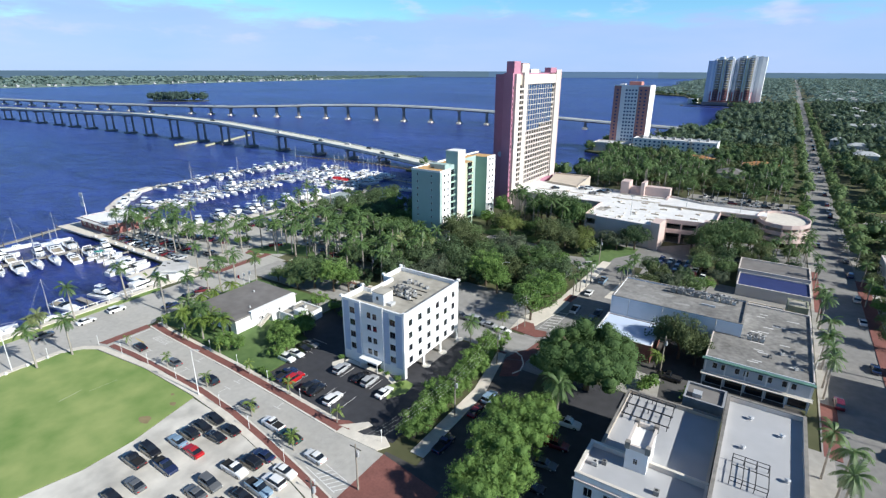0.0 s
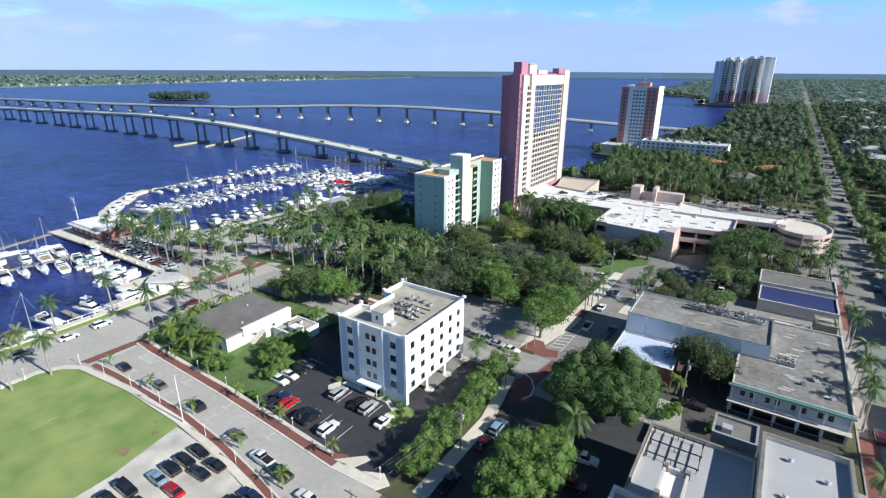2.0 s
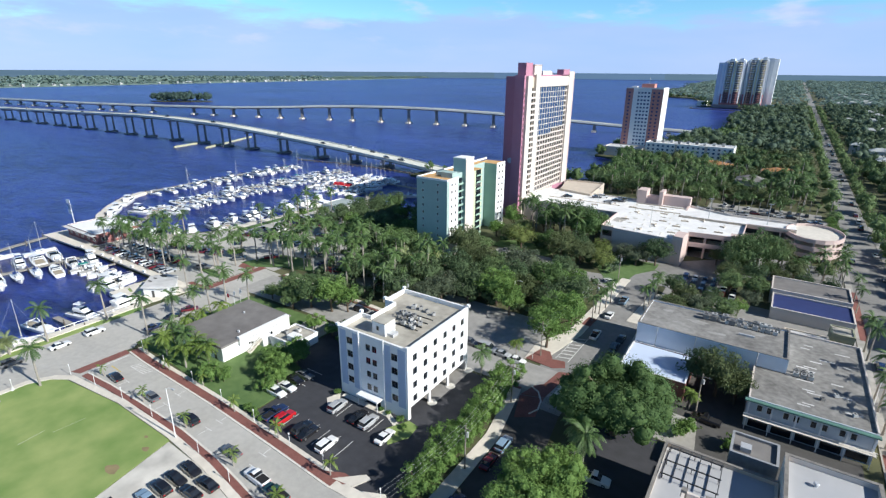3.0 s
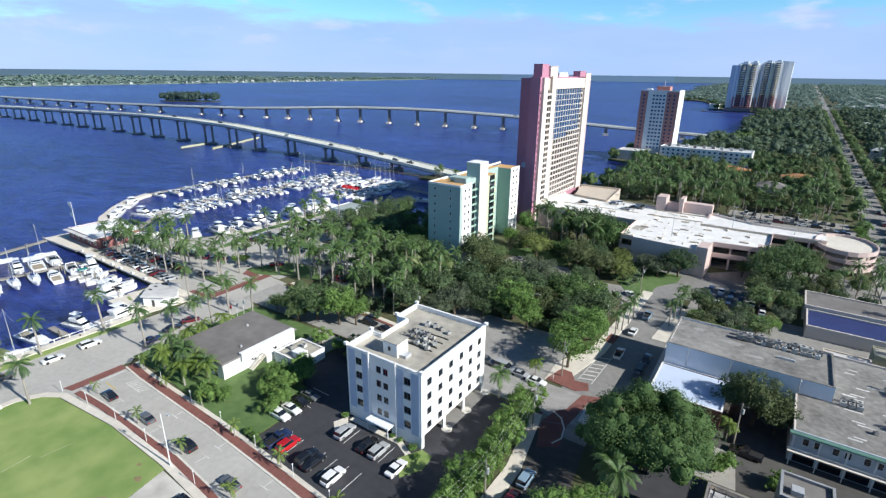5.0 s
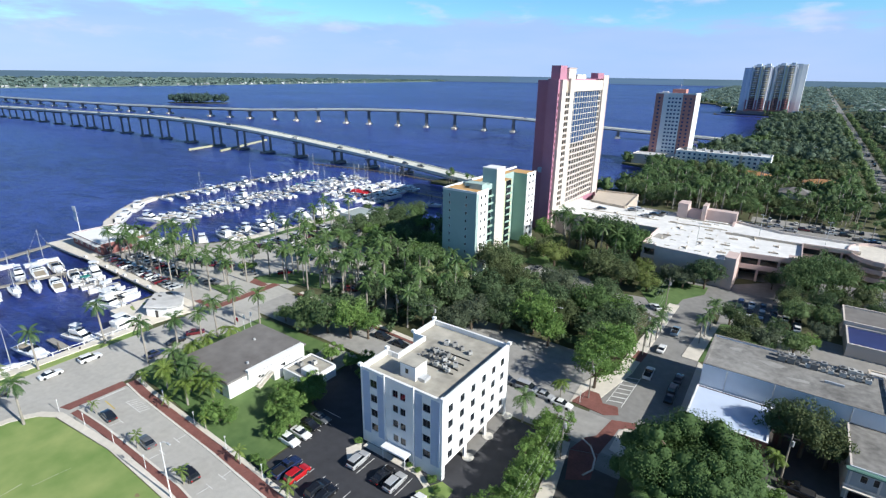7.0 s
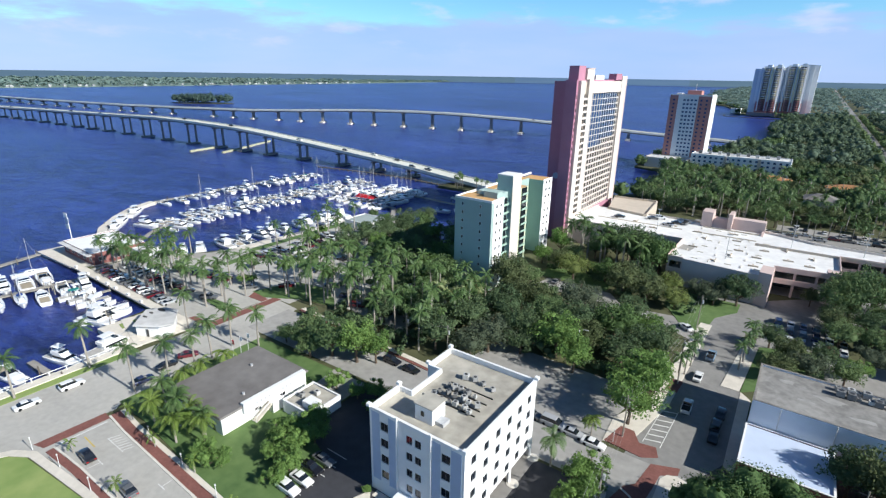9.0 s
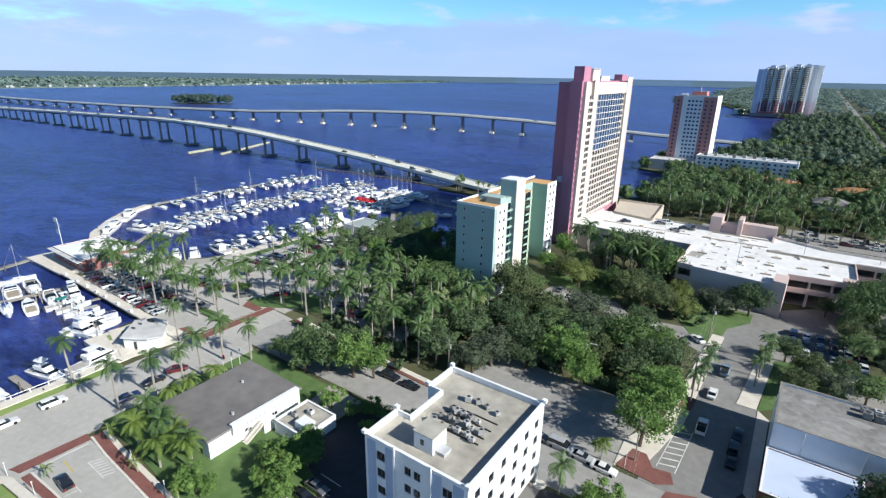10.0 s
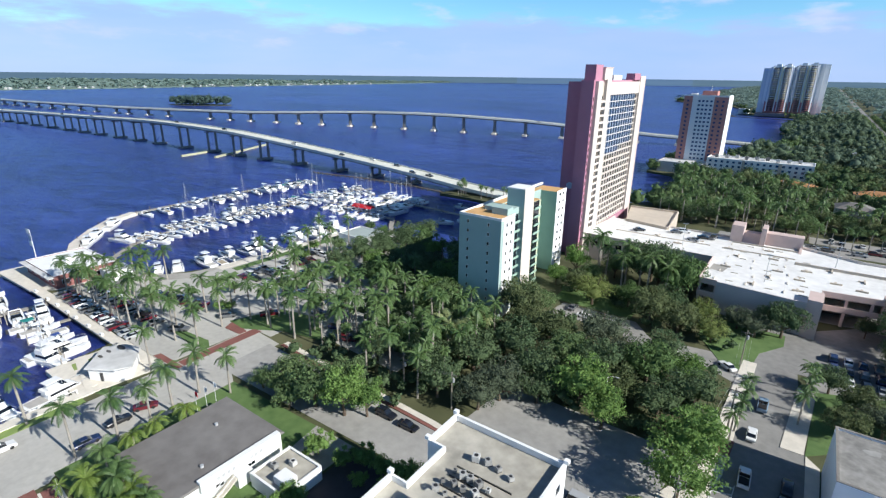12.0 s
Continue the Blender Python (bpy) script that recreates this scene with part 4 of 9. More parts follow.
# the old masonry building with a roof tower, and its taller neighbour
def masonry():
    t = thing("masonry_building", "pale masonry building with flat roofs, cornice and square roof tower", "building", pose(-16.7, 64.6, 0))
    g = G()
    front = [(u - 0.7, u + 0.7, z - 0.9, z + 0.9) for z in (2.2, 6.0) for u in (2.2, 5.2, 8.2, 11.2, 14.2)]
    facade(g, 0, 0, "x", 17.6, 0, 9.0, front, 0.4, 1)
    part("wall_front", g, WHITE, t)
    for z in (2.2, 6.0):
        for u in (2.2, 5.2, 8.2, 11.2, 14.2):
            window(t, 1.4, 1.8, pose(u, 0.15, z), 2)
    g = G()
    g.box(-0.3, -0.35, 7.6, 17.6, 0, 8.0)
    part("cornice", g, CREAM, t)
    g = G()
    g.box(0, 0.4, 0, 0.4, 8.4, 9.0).box(0.4, 8.0, 0, 17.6, 8.4, 9.0).box(17.2, 0.4, 0, 17.6, 8.0, 9.0)
    part("wall_wing", g, CREAM, t)
    g = G()
    g.box(0.4, 0.4, 7.9, 17.2, 8.0, 8.2)
    part("roof_wing", g, ROOF_GREY, t, "pale grey membrane roof")
    g = G()
    g.box(1.2, 8.4, 0, 1.6, 28.0, 8.1).box(1.6, 27.6, 0, 17.5, 28.0, 8.1).box(17.1, 8.4, 0, 17.5, 27.6, 8.1)
    part("wall_main", g, BEIGE, t, "grey-beige parapet walls")
    g = G()
    g.box(1.6, 8.4, 7.1, 17.1, 27.6, 7.4)
    part("roof_main", g, ROOF_GREY, t, "pale grey membrane roof")
    g = G()
    for b in ((1.15, 8.4, 1.65, 28.05), (1.65, 27.55, 17.5, 28.05)):
        g.box(b[0], b[1], 8.1, b[2], b[3], 8.22)
    part("coping", g, mat("stained coping", (0.13, 0.12, 0.11), 0.9, 0.4, 1.0, col2=(0.30, 0.28, 0.25)), t)
    g = G()
    g.box(-0.1, -0.1, 9.0, 17.6, 0.45, 9.15).box(-0.1, 0.45, 9.0, 0.45, 8.5, 9.15).box(0.45, 7.95, 9.0, 17.6, 8.5, 9.15)
    part("coping_wing", g, CONCRETE, t)
    # tower
    tower = part("tower", G().box(5.8, 6.0, 7.4, 9.1, 12.4, 12.0), WHITE, t, "white square roof tower with raised corners")
    STAIN_CAP = mat("stained coping", (0.13, 0.12, 0.11), 0.9, 0.4, 1.0, col2=(0.30, 0.28, 0.25))
    for b in ((5.7, 5.9, 9.2, 6.3), (5.7, 12.1, 9.2, 12.5), (5.7, 6.3, 6.1, 12.1), (8.8, 6.3, 9.2, 12.1)):
        part("tower_parapet", G().box(b[0], b[1], 12.0, b[2], b[3], 12.8), CREAM, tower)
    for x, y in ((5.95, 6.15), (8.95, 6.15), (5.95, 12.25), (8.95, 12.25)):
        part("tower_corner", G().box(x - 0.38, y - 0.38, 12.0, x + 0.38, y + 0.38, 13.2), STAIN_CAP, tower)
    window(tower, 0.7, 1.1, pose(7.4, 5.96, 10.0), 2)
    # steel roof frame
    fr = thing("roof_frame", "dark steel pergola frame on the flat roof", "frame", pose(-15.0, 83.0, 7.4))
    for i in range(6):
        g = G()
        g.box(0.4 + i * 1.55, 0.8, 1.0, 0.52 + i * 1.55, 8.4, 1.18)
        part("beam", g, DARK_METAL, fr)
    for y in (1.2, 4.6, 8.0):
        g = G()
        g.box(0.2, y, 0.82, 8.4, y + 0.14, 1.0)
        part("cross_beam", g, DARK_METAL, fr)
        for x in (0.5, 4.2, 8.0):
            g = G()
            g.box(x, y, 0, x + 0.12, y + 0.12, 0.82)
            part("post", g, DARK_METAL, fr)
    ac_unit(-14.8, 68.6, 8.2, 0.8)
    ac_unit(-13.6, 69.6, 8.2, 0.7)
    ac_unit(-5.4, 67.6, 8.2, 0.8)
    n = flat_block("membrane_roofed_building", "cream building with a pale grey membrane roof", "building", 1.0, 50.0, 12.9, 96.0, 11.2, CREAM, ROOF_GREY, 0.9, 0.45, MATS["stained coping"])
    p = thing("pipe_frame", "dark pipe frame on the flat roof", "frame", pose(3.2, 73.0, 10.3))
    for x in (0, 1.6, 3.2, 4.8):
        g = G()
        g.tube([(x, 0, 0), (x, 0, 1.5), (x, 5.5, 1.5), (x, 5.5, 0)], 0.07)
        part("hoop", g, DARK_METAL, p)
    for y, z in ((0, 1.5), (2.8, 1.5), (5.5, 1.5), (0, 0.8), (5.5, 0.8)):
        g = G()
        g.tube([(0, y, z), (4.8, y, z)], 0.06)
        part("rail", g, DARK_METAL, p)
    v = thing("roof_vent", "small dark roof vent", "vent", pose(5.0, 91.5, 10.3), "roof vents")
    g = G()
    g.cyl(0, 0, 0, 0.5, 0.25).cyl(0, 0, 0.5, 0.7, 0.45, 0.3)
    part("vent_body", g, METAL, v)
    for x, y in ((9.6, 89.0), (4.4, 82.5), (10.4, 78.0)):
        copy_thing(v, pose(x, y, 10.3))
    s = flat_block("stair_block", "small grey rendered stair block with a flat roof", "building", -6.2, 97.0, 0.8, 103.2, 7.4, mat("grey mesh cladding", (0.30, 0.31, 0.32), 0.6, 0.2, 1.5), ROOF_DARK, 0.4)
    g = G()
    g.box(1.4, 1.4, 7.0, 3.0, 3.0, 7.9)
    part("hatch", g, METAL, s)


masonry()


# long shop building with a green eave, and the white store behind it
def shops():
    t = thing("shop_building", "long low shop building with a stained grey roof and green eave", "building", pose(-4.7, 117.4, 0))
    W, D, H = 20.4, 36.0, 6.6
    pairs = [2.2, 3.9, 6.6, 8.3, 11.0, 12.7, 15.4, 17.1]
    g = G()
    holes = [(u - 0.5, u + 0.5, 4.0, 5.5) for u in pairs] + [(0.8 + 3.95 * i, 4.1 + 3.95 * i, 0.1, 2.7) for i in range(5)]
    facade(g, 0, 0, "x", W, 0, H, holes, 0.3, 1)
    part("wall_south", g, mat("pale blue-grey render", (0.45, 0.49, 0.53), 0.8, 0.08, 0.5, 0.05), t)
    for u in pairs:
        window(t, 1.0, 1.5, pose(u, 0.1, 4.75), 1)
        part("window_hood", G().box(u - 0.65, -0.22, 5.55, u + 0.65, 0, 5.65), FRAME_W, t)
    for i in range(5):
        part("shop_front", G().box(0.8 + 3.95 * i, 0.2, 0.1, 4.1 + 3.95 * i, 0.26, 2.7), GLASS_DARK, t)
    g = G()
    g.box(0, 0.3, 0, 0.3, 14.2, H).box(W - 0.3, 0.3, 0, W, D, H + 0.3).box(5.9, D - 0.3, 0, W - 0.3, D, H + 0.3).box(0.3, 13.9, 0, 5.9, 14.2, H)
    part("wall", g, CREAM, t)
    part("roof", G().prism([(0.3, 0.3), (W - 0.3, 0.3), (W - 0.3, D - 0.3), (5.9, D - 0.3), (5.9, 13.9), (0.3, 13.9)], H - 0.5, H - 0.15), ROOF_STAIN, t, "stained grey flat roof with pale patches")
    g = G()
    g.prism([(-0.5, -0.9), (W + 0.3, -0.9), (W + 0.3, -0.75), (-0.5, -0.75)], H - 0.42, H - 0.2).box(-0.5, -0.75, H - 0.2, W + 0.3, 0.0, H - 0.14)
    part("eave", g, mat("green eave paint", (0.11, 0.22, 0.18), 0.6, 0.15), t, "dark green painted eave")
    part("balcony_slab", G().box(-0.3, -1.6, 2.85, W + 0.2, -0.02, 3.0), CONCRETE, t)
    for i in range(6):
        part("post", G().box(0.2 + i * 3.95, -0.2, 3.0, 0.5 + i * 3.95, -0.01, H - 0.45), FRAME_W, t)
        part("post", G().box(0.2 + i * 3.95, -1.5, 0, 0.35 + i * 3.95, -1.35, 2.85), FRAME_W, t)
    part("balcony_rail", G().box(-0.3, -1.6, 3.75, W + 0.2, -1.54, 3.82).box(-0.3, -1.6, 3.35, W + 0.2, -1.55, 3.4), FRAME_W, t)
    for y in (3, 8.5, 13, 18, 23, 29):
        for i in range(3):
            x = rng.uniform(7, 16)
            part("roof_patch", G().box(x, y + i * 0.9, H - 0.15, x + rng.uniform(1.5, 3.0), y + 0.4 + i * 0.9, H - 0.144), ROOF_WHITE, t, "pale roof repair patch")
    for i in range(6):
        ac_unit(3.0 + (i % 3) * 1.3, 131.6 + (i // 3) * 1.5, H - 0.15, 1.0)
    for x, y in ((7.5, 124.5), (9.8, 127.2), (12.4, 121.6)):
        ac_unit(x, y, H - 0.15, 0.7, 20)
    s = flat_block("store_building", "white windowless store with a stained flat roof", "building", -29.8, 131.3, 1.2, 147.0, 9.9, mat("pale blue-white render", (0.70, 0.73, 0.78), 0.8, 0.06, 0.5, 0.05), ROOF_STAIN, 0.35, 0.3, MATS["stained coping"])
    for x in (4.6, 13.0, 25.4):
        part("downpipe", G().cyl(x, -0.12, 0, 9.8, 0.09), METAL, s)
    part("roof_duct", G().box(21, 7.2, 9.55, 24.2, 7.6, 10.0), METAL, s)
    FADED = mat("faded roof patch", (0.24, 0.235, 0.22), 0.9, 0.2, 0.8, col2=(0.36, 0.35, 0.33))
    for x, y, w, d in ((12, 9, 5, 1.8), (8, 6, 3, 1.2), (17, 5, 4, 1.4), (25, 10, 3, 1.6), (5, 11.5, 2.4, 1.8)):
        ring = [(x + w * (0.5 + 0.12 * math.sin(3 * a + x)) * math.cos(a), y + d * (0.5 + 0.15 * math.cos(2 * a + y)) * math.sin(a)) for a in [2 * math.pi * i / 14 for i in range(14)]]
        part("roof_patch", G().prism(ring, 9.5, 9.562), FADED, s, "pale roof repair patch")
    for i in range(22):
        ac_unit(-16.5 + (i % 11) * 1.5 + rng.uniform(-0.3, 0.3), 143.2 + (i // 11) * 2.0, 9.55, rng.uniform(0.7, 1.4), rng.uniform(-8, 8))
    # white roof; the blue of tree shade is put into its colour
    b = flat_block("low_building", "low brick building with a white roof tinted blue as tree shade", "building", -30.0, 118.2, -16.2, 131.1, 4.8, BRICK, mat("shade-tinted white coating", (0.50, 0.58, 0.72), 0.7, 0.08, 0.4), 0.2, 0.25, WHITE)
    g = G()
    g.box(0.6, -0.06, 0.1, 4.6, 0, 2.6).box(6, -0.06, 0.1, 10, 0, 2.6)
    part("shutter", g, METAL, b)


shops()
b = flat_block("blue_roofed_building", "low building with a plain dark blue roof", "building", -2.6, 175.6, 17.0, 188.0, 3.6, CREAM, mat("plain dark blue", (0.028, 0.04, 0.13), 0.6, 0.15, 0.3), 0.3)
for i in range(13):
    part("coping_block", G().box(0.6 + i * 1.45, -0.3, 3.7, 1.2 + i * 1.45, 0.3, 3.76), ROOF_WHITE, b)
flat_block("grey_roofed_building", "low building with a grey shed roof", "building", -3.2, 188.4, 17.0, 201.0, 4.6, CREAM, ROOF_DARK, 0.3)
flat_block("service_building", "small beige service building with a white flat roof", "building", 1.0, 156.0, 10.5, 164.0, 3.2, BEIGE, ROOF_WHITE, 0.2)
k = flat_block("kiosk", "small beige-green plant box", "kiosk", 11.0, 164.6, 16.0, 170.4, 4.2, mat("khaki render", (0.30, 0.31, 0.22), 0.8), ROOF_TAN, 0.1)


def street_front(name, label, x0, y0, x1, y1, h, wall, roof, floors):
    t = flat_block(name, label, "building", x0, y0, x1, y1, h, wall, roof, 0.6)
    n = int((y1 - y0) / 4)
    for f in range(floors):
        for i in range(n):
            window(t, 1.5, 1.6, pose(-0.04, 2 + i * 4.0, 2 + f * 3.4, 0, 0, -90), 2)
    return t


street_front("shop_house", "low pale shop house across the main street", 38.0, 58.0, 62.0, 112.0, 4.2, BLUEWHITE, ROOF_GREY, 1)
street_front("shop_house", "pale three-storey shop house across the main street", 36.6, 114.5, 62.0, 137.0, 10.5, BLUEWHITE, ROOF_GREY, 3)
street_front("shop_house", "white three-storey shop house with a flat roof", 36.5, 170.0, 60.0, 193.0, 10.5, WHITE, ROOF_GREY, 3)
street_front("shop_house", "low cream shop house across the main street", 38.0, 200.0, 62.0, 226.0, 6.0, CREAM, ROOF_WHITE, 1)

# ---- towers, garage, far buildings ----
def hotel():
    t = thing("hotel_tower", "tall rose-pink and white hotel tower with balcony rows", "tower", pose(-118.2, 228.6, 0))
    W, D, H = 11.3, 59.4, 65.4
    g = G()
    g.box(-1.3, 4.0, 0, 5.0, D, H - 0.6).box(5.0, 0, 0, 9.6, D, H)
    part("core", g, PINK, t, "rose-pink rendered core")
    # set-back end, its shade painted as a darker rose
    g = G()
    g.box(-1.3, 3.9, 0, 5.0, 4.0, H - 0.6)
    part("end_panel", g, PINK_SHADE, t)
    for v0, v1, z0, z1, m in ((1.6, 6.0, 0, H - 0.3, CREAM), (10.4, 15.0, 9, H + 0.3, CREAM), (52.0, 57.2, 9, H + 1.6, CREAM), (57.2, D, 0, H + 1.6, PINK_PALE)):
        g = G()
        g.box(9.6, v0, z0, W - 0.5, v1, z1)
        part("pier", g, m, t, "cream vertical pier" if m is CREAM else "pale pink end pier")
    g = G()
    g.box(9.6, 15.0, 60.2, W - 0.7, 52.0, H - 0.6)
    part("header", g, CREAM, t, "cream blank top wall")
    part("grid_wall", G().box(9.6, 15.0, 9, 9.8, 52.0, 60.2), CREAM, t, "cream facade grid")
    part("recess_wall", G().box(9.6, 6.0, 9, 9.7, 10.4, H - 0.8), BEIGE, t)
    n, z0, dz = 20, 10.2, 2.5
    slab1, slab2, slot = G(), G(), G()
    slab1.box(0, 0, -0.14, 0.34, 37, 0.14)
    slab2.box(0, 0, 0, 1.0, 4.4, 0.2).box(0.92, 0, 0.2, 1.0, 4.4, 0.85)
    slot.box(0, 0, 0, 0.06, 0.7, 1.4)
    m1, m2, m3 = slab1.mesh("floor_band", CREAM), slab2.mesh("balcony", CREAM), slot.mesh("slot_window", GLASS_DARK)
    big, small, door = G(), G(), G()
    big.box(0, 0, 0, 0.05, 2.75, 2.2)
    small.box(0, 0, 0, 0.05, 1.9, 1.65)
    door.box(0, 0, 0, 0.05, 3.4, 2.0)
    mb, mg, md = big.mesh("pane", GLASS_BLUE), small.mesh("pane", GLASS_DARK), door.mesh("glazing", GLASS_DARK)
    for f in range(n):
        z = z0 + f * dz
        b = part("floor_band", m1, None, t, at=pose(9.8, 15.0, z))
        b2 = part("balcony", m2, None, t, at=pose(9.7, 6.0, z))
        part("glazing", md, None, b2, at=pose(0.02, 0.5, 0.25))
        part("slot_window", m3, None, t, at=pose(9.58, 0.5, z + 0.6))
        for i in range(12):
            blue = f > 10 + i // 6 and i < 11
            part("glazing", mb if blue else mg, None, b, at=pose(0.0, (0.17 if blue else 0.6) + i * 3.083, 0.15 if blue else 0.4))
    fin = G()
    fin.box(9.8, -0.13, 9.2, 10.06, 0.13, 60.2)
    mf = fin.mesh("fin", CREAM)
    for i in range(13):
        part("fin", mf, None, t, at=pose(0, 15.0 + i * 3.083, 0))
    pent = part("penthouse", G().box(5.2, 2.0, H, 9.2, 9.0, H + 5.2), PINK, t, "rose-pink rooftop lift house")
    part("pent_panel", G().box(7.0, 9.0, H, W - 1.2, 17.0, H + 4.2), CREAM, pent, "cream rooftop block")
    part("pent_cap", G().box(6.8, 8.9, H + 4.2, W - 1.0, 17.2, H + 4.5), PINK_PALE, pent)
    part("roof_house", G().box(7.0, 20, H, W - 1.6, 30, H + 1.8), WHITE, t)
    g = G()
    g.box(7.0, 44, H, W - 0.8, 52.0, H + 2.6)
    part("plant_room", g, PINK, t)
    for i in range(7):
        part("roof_vent", G().cyl(6 + 0.5 * (i % 3), 20 + i * 3.4, H, H + 1.2, 0.25), METAL, t)
    # disc sign on the end wall
    g = G()
    k = 14
    ring = [(2.6 + 1.3 * math.cos(2 * math.pi * i / k), 1.3 * math.sin(2 * math.pi * i / k)) for i in range(k)]
    g.loft([[(x, 3.9, 27 + z) for x, z in ring], [(x, 3.7, 27 + z) for x, z in ring]])
    part("sign_disc", g, BLUEWHITE, t, "round pale blue sign disc")


hotel()


def green_tower():
    t = thing("apartment_tower", "pale green apartment block with white stair towers and ochre roof", "apartment building", pose(-120.4, 164.2, 0))
    W = 13.6
    for nm, x0, y0, x1, y1, h, m in (("front_block", 0, 0, W, 8.0, 29.6, GREEN_W), ("middle_block", 0, 8.0, 3.4, 46.0, 29.2, GREEN_W), ("link_block", 3.4, 8.0, W - 1.4, 12.6, 30.8, GREEN_W), ("rear_block", 0, 46.0, 9.4, 54.0, 28.8, GREEN_D)):
        part(nm, G().box(x0, y0, 0, x1, y1, h), m, t)
    st = part("stair_tower", G().box(W - 5.4, 12.6, 0, W + 0.2, 18.6, 35.8), GREEN_W, t, "pale green rendered stair tower")
    part("face_panel", G().box(W + 0.2, 12.6, 0, W + 0.28, 18.6, 35.8), CREAM, st, "pale cream painted end face")
    part("face_cap", G().box(W - 5.5, 12.5, 35.8, W + 0.3, 18.7, 36.1), WHITE, st)
    part("end_face", G().box(9.4, 46.0, 0, 9.5, 54.0, 29.2), WHITE, t, "white painted end face")
    part("gallery", G().box(3.4, 18.6, 0, 9.6, 33.0, 28.9), mat("pale yellow-green stucco", (0.50, 0.55, 0.38), 0.8, 0.06, 0.3, 0.06), t, "pale yellow-green gallery wall")
    g = G()
    g.box(W, 1.2, 0, W + 0.12, 7.4, 29.7)
    part("white_panel", g, WHITE, t, "white facade strip")
    g = G()
    g.box(0.5, 0.5, 29.6, W - 0.5, 7.8, 29.66)
    part("roof_front", g, ORANGE_ROOF, t, "ochre coated flat roof")
    g = G()
    g.box(0.3, 8.0, 29.2, 3.3, 46.0, 29.26).box(3.5, 18.7, 28.9, 9.5, 32.9, 28.96).box(0.4, 46.2, 28.8, 9.2, 53.8, 28.86)
    part("roof_rear", g, ORANGE_ROOF, t, "ochre coated flat roof")
    g = G()
    for b in ((-0.06, -0.06, W + 0.06, 0.3), (-0.06, 0.3, 0.3, 54.0), (W - 0.3, 0.3, W + 0.06, 7.8)):
        g.box(b[0], b[1], 29.3, b[2], b[3], 30.0)
    part("parapet", g, WHITE, t)
    g = G()
    g.box(W - 6.0, 5.0, 29.6, W - 1.0, 8.2, 31.6)
    part("plant_room", g, GREEN_W, t)
    bal = G()
    bal.box(0, 0, 0, 0.7, 4.4, 0.16).box(0.64, 0, 0.16, 0.7, 4.4, 0.75)
    mb = bal.mesh("balcony", GREEN_D)
    gl = G()
    gl.box(0, 0.2, 0.2, 0.05, 4.2, 2.5)
    mg = gl.mesh("glazing", GLASS_DARK)
    for f in range(10):
        for x, y in ((9.6, 27.6), (9.6, 19.6), (W - 1.4, 8.15)):
            b = part("balcony", mb, None, t, at=pose(x, y, 1.6 + f * 2.75))
            part("glazing", mg, None, b)
        window(t, 1.2, 1.1, pose(9.56, 48.5, 3.0 + f * 2.75, 0, 0, 90), 1)
        for u in (2.9, 9.6):
            window(t, 0.7, 1.1, pose(u, -0.03, 3.0 + f * 2.75), 1)
        window(t, 0.9, 1.1, pose(W + 0.16, 3.0, 3.0 + f * 2.75, 0, 0, 90), 1)
        window(t, 0.9, 1.1, pose(W + 0.16, 5.6, 3.0 + f * 2.75, 0, 0, 90), 1)
        window(t, 1.2, 1.1, pose(9.56, 51.5, 3.0 + f * 2.75, 0, 0, 90), 1)


green_tower()


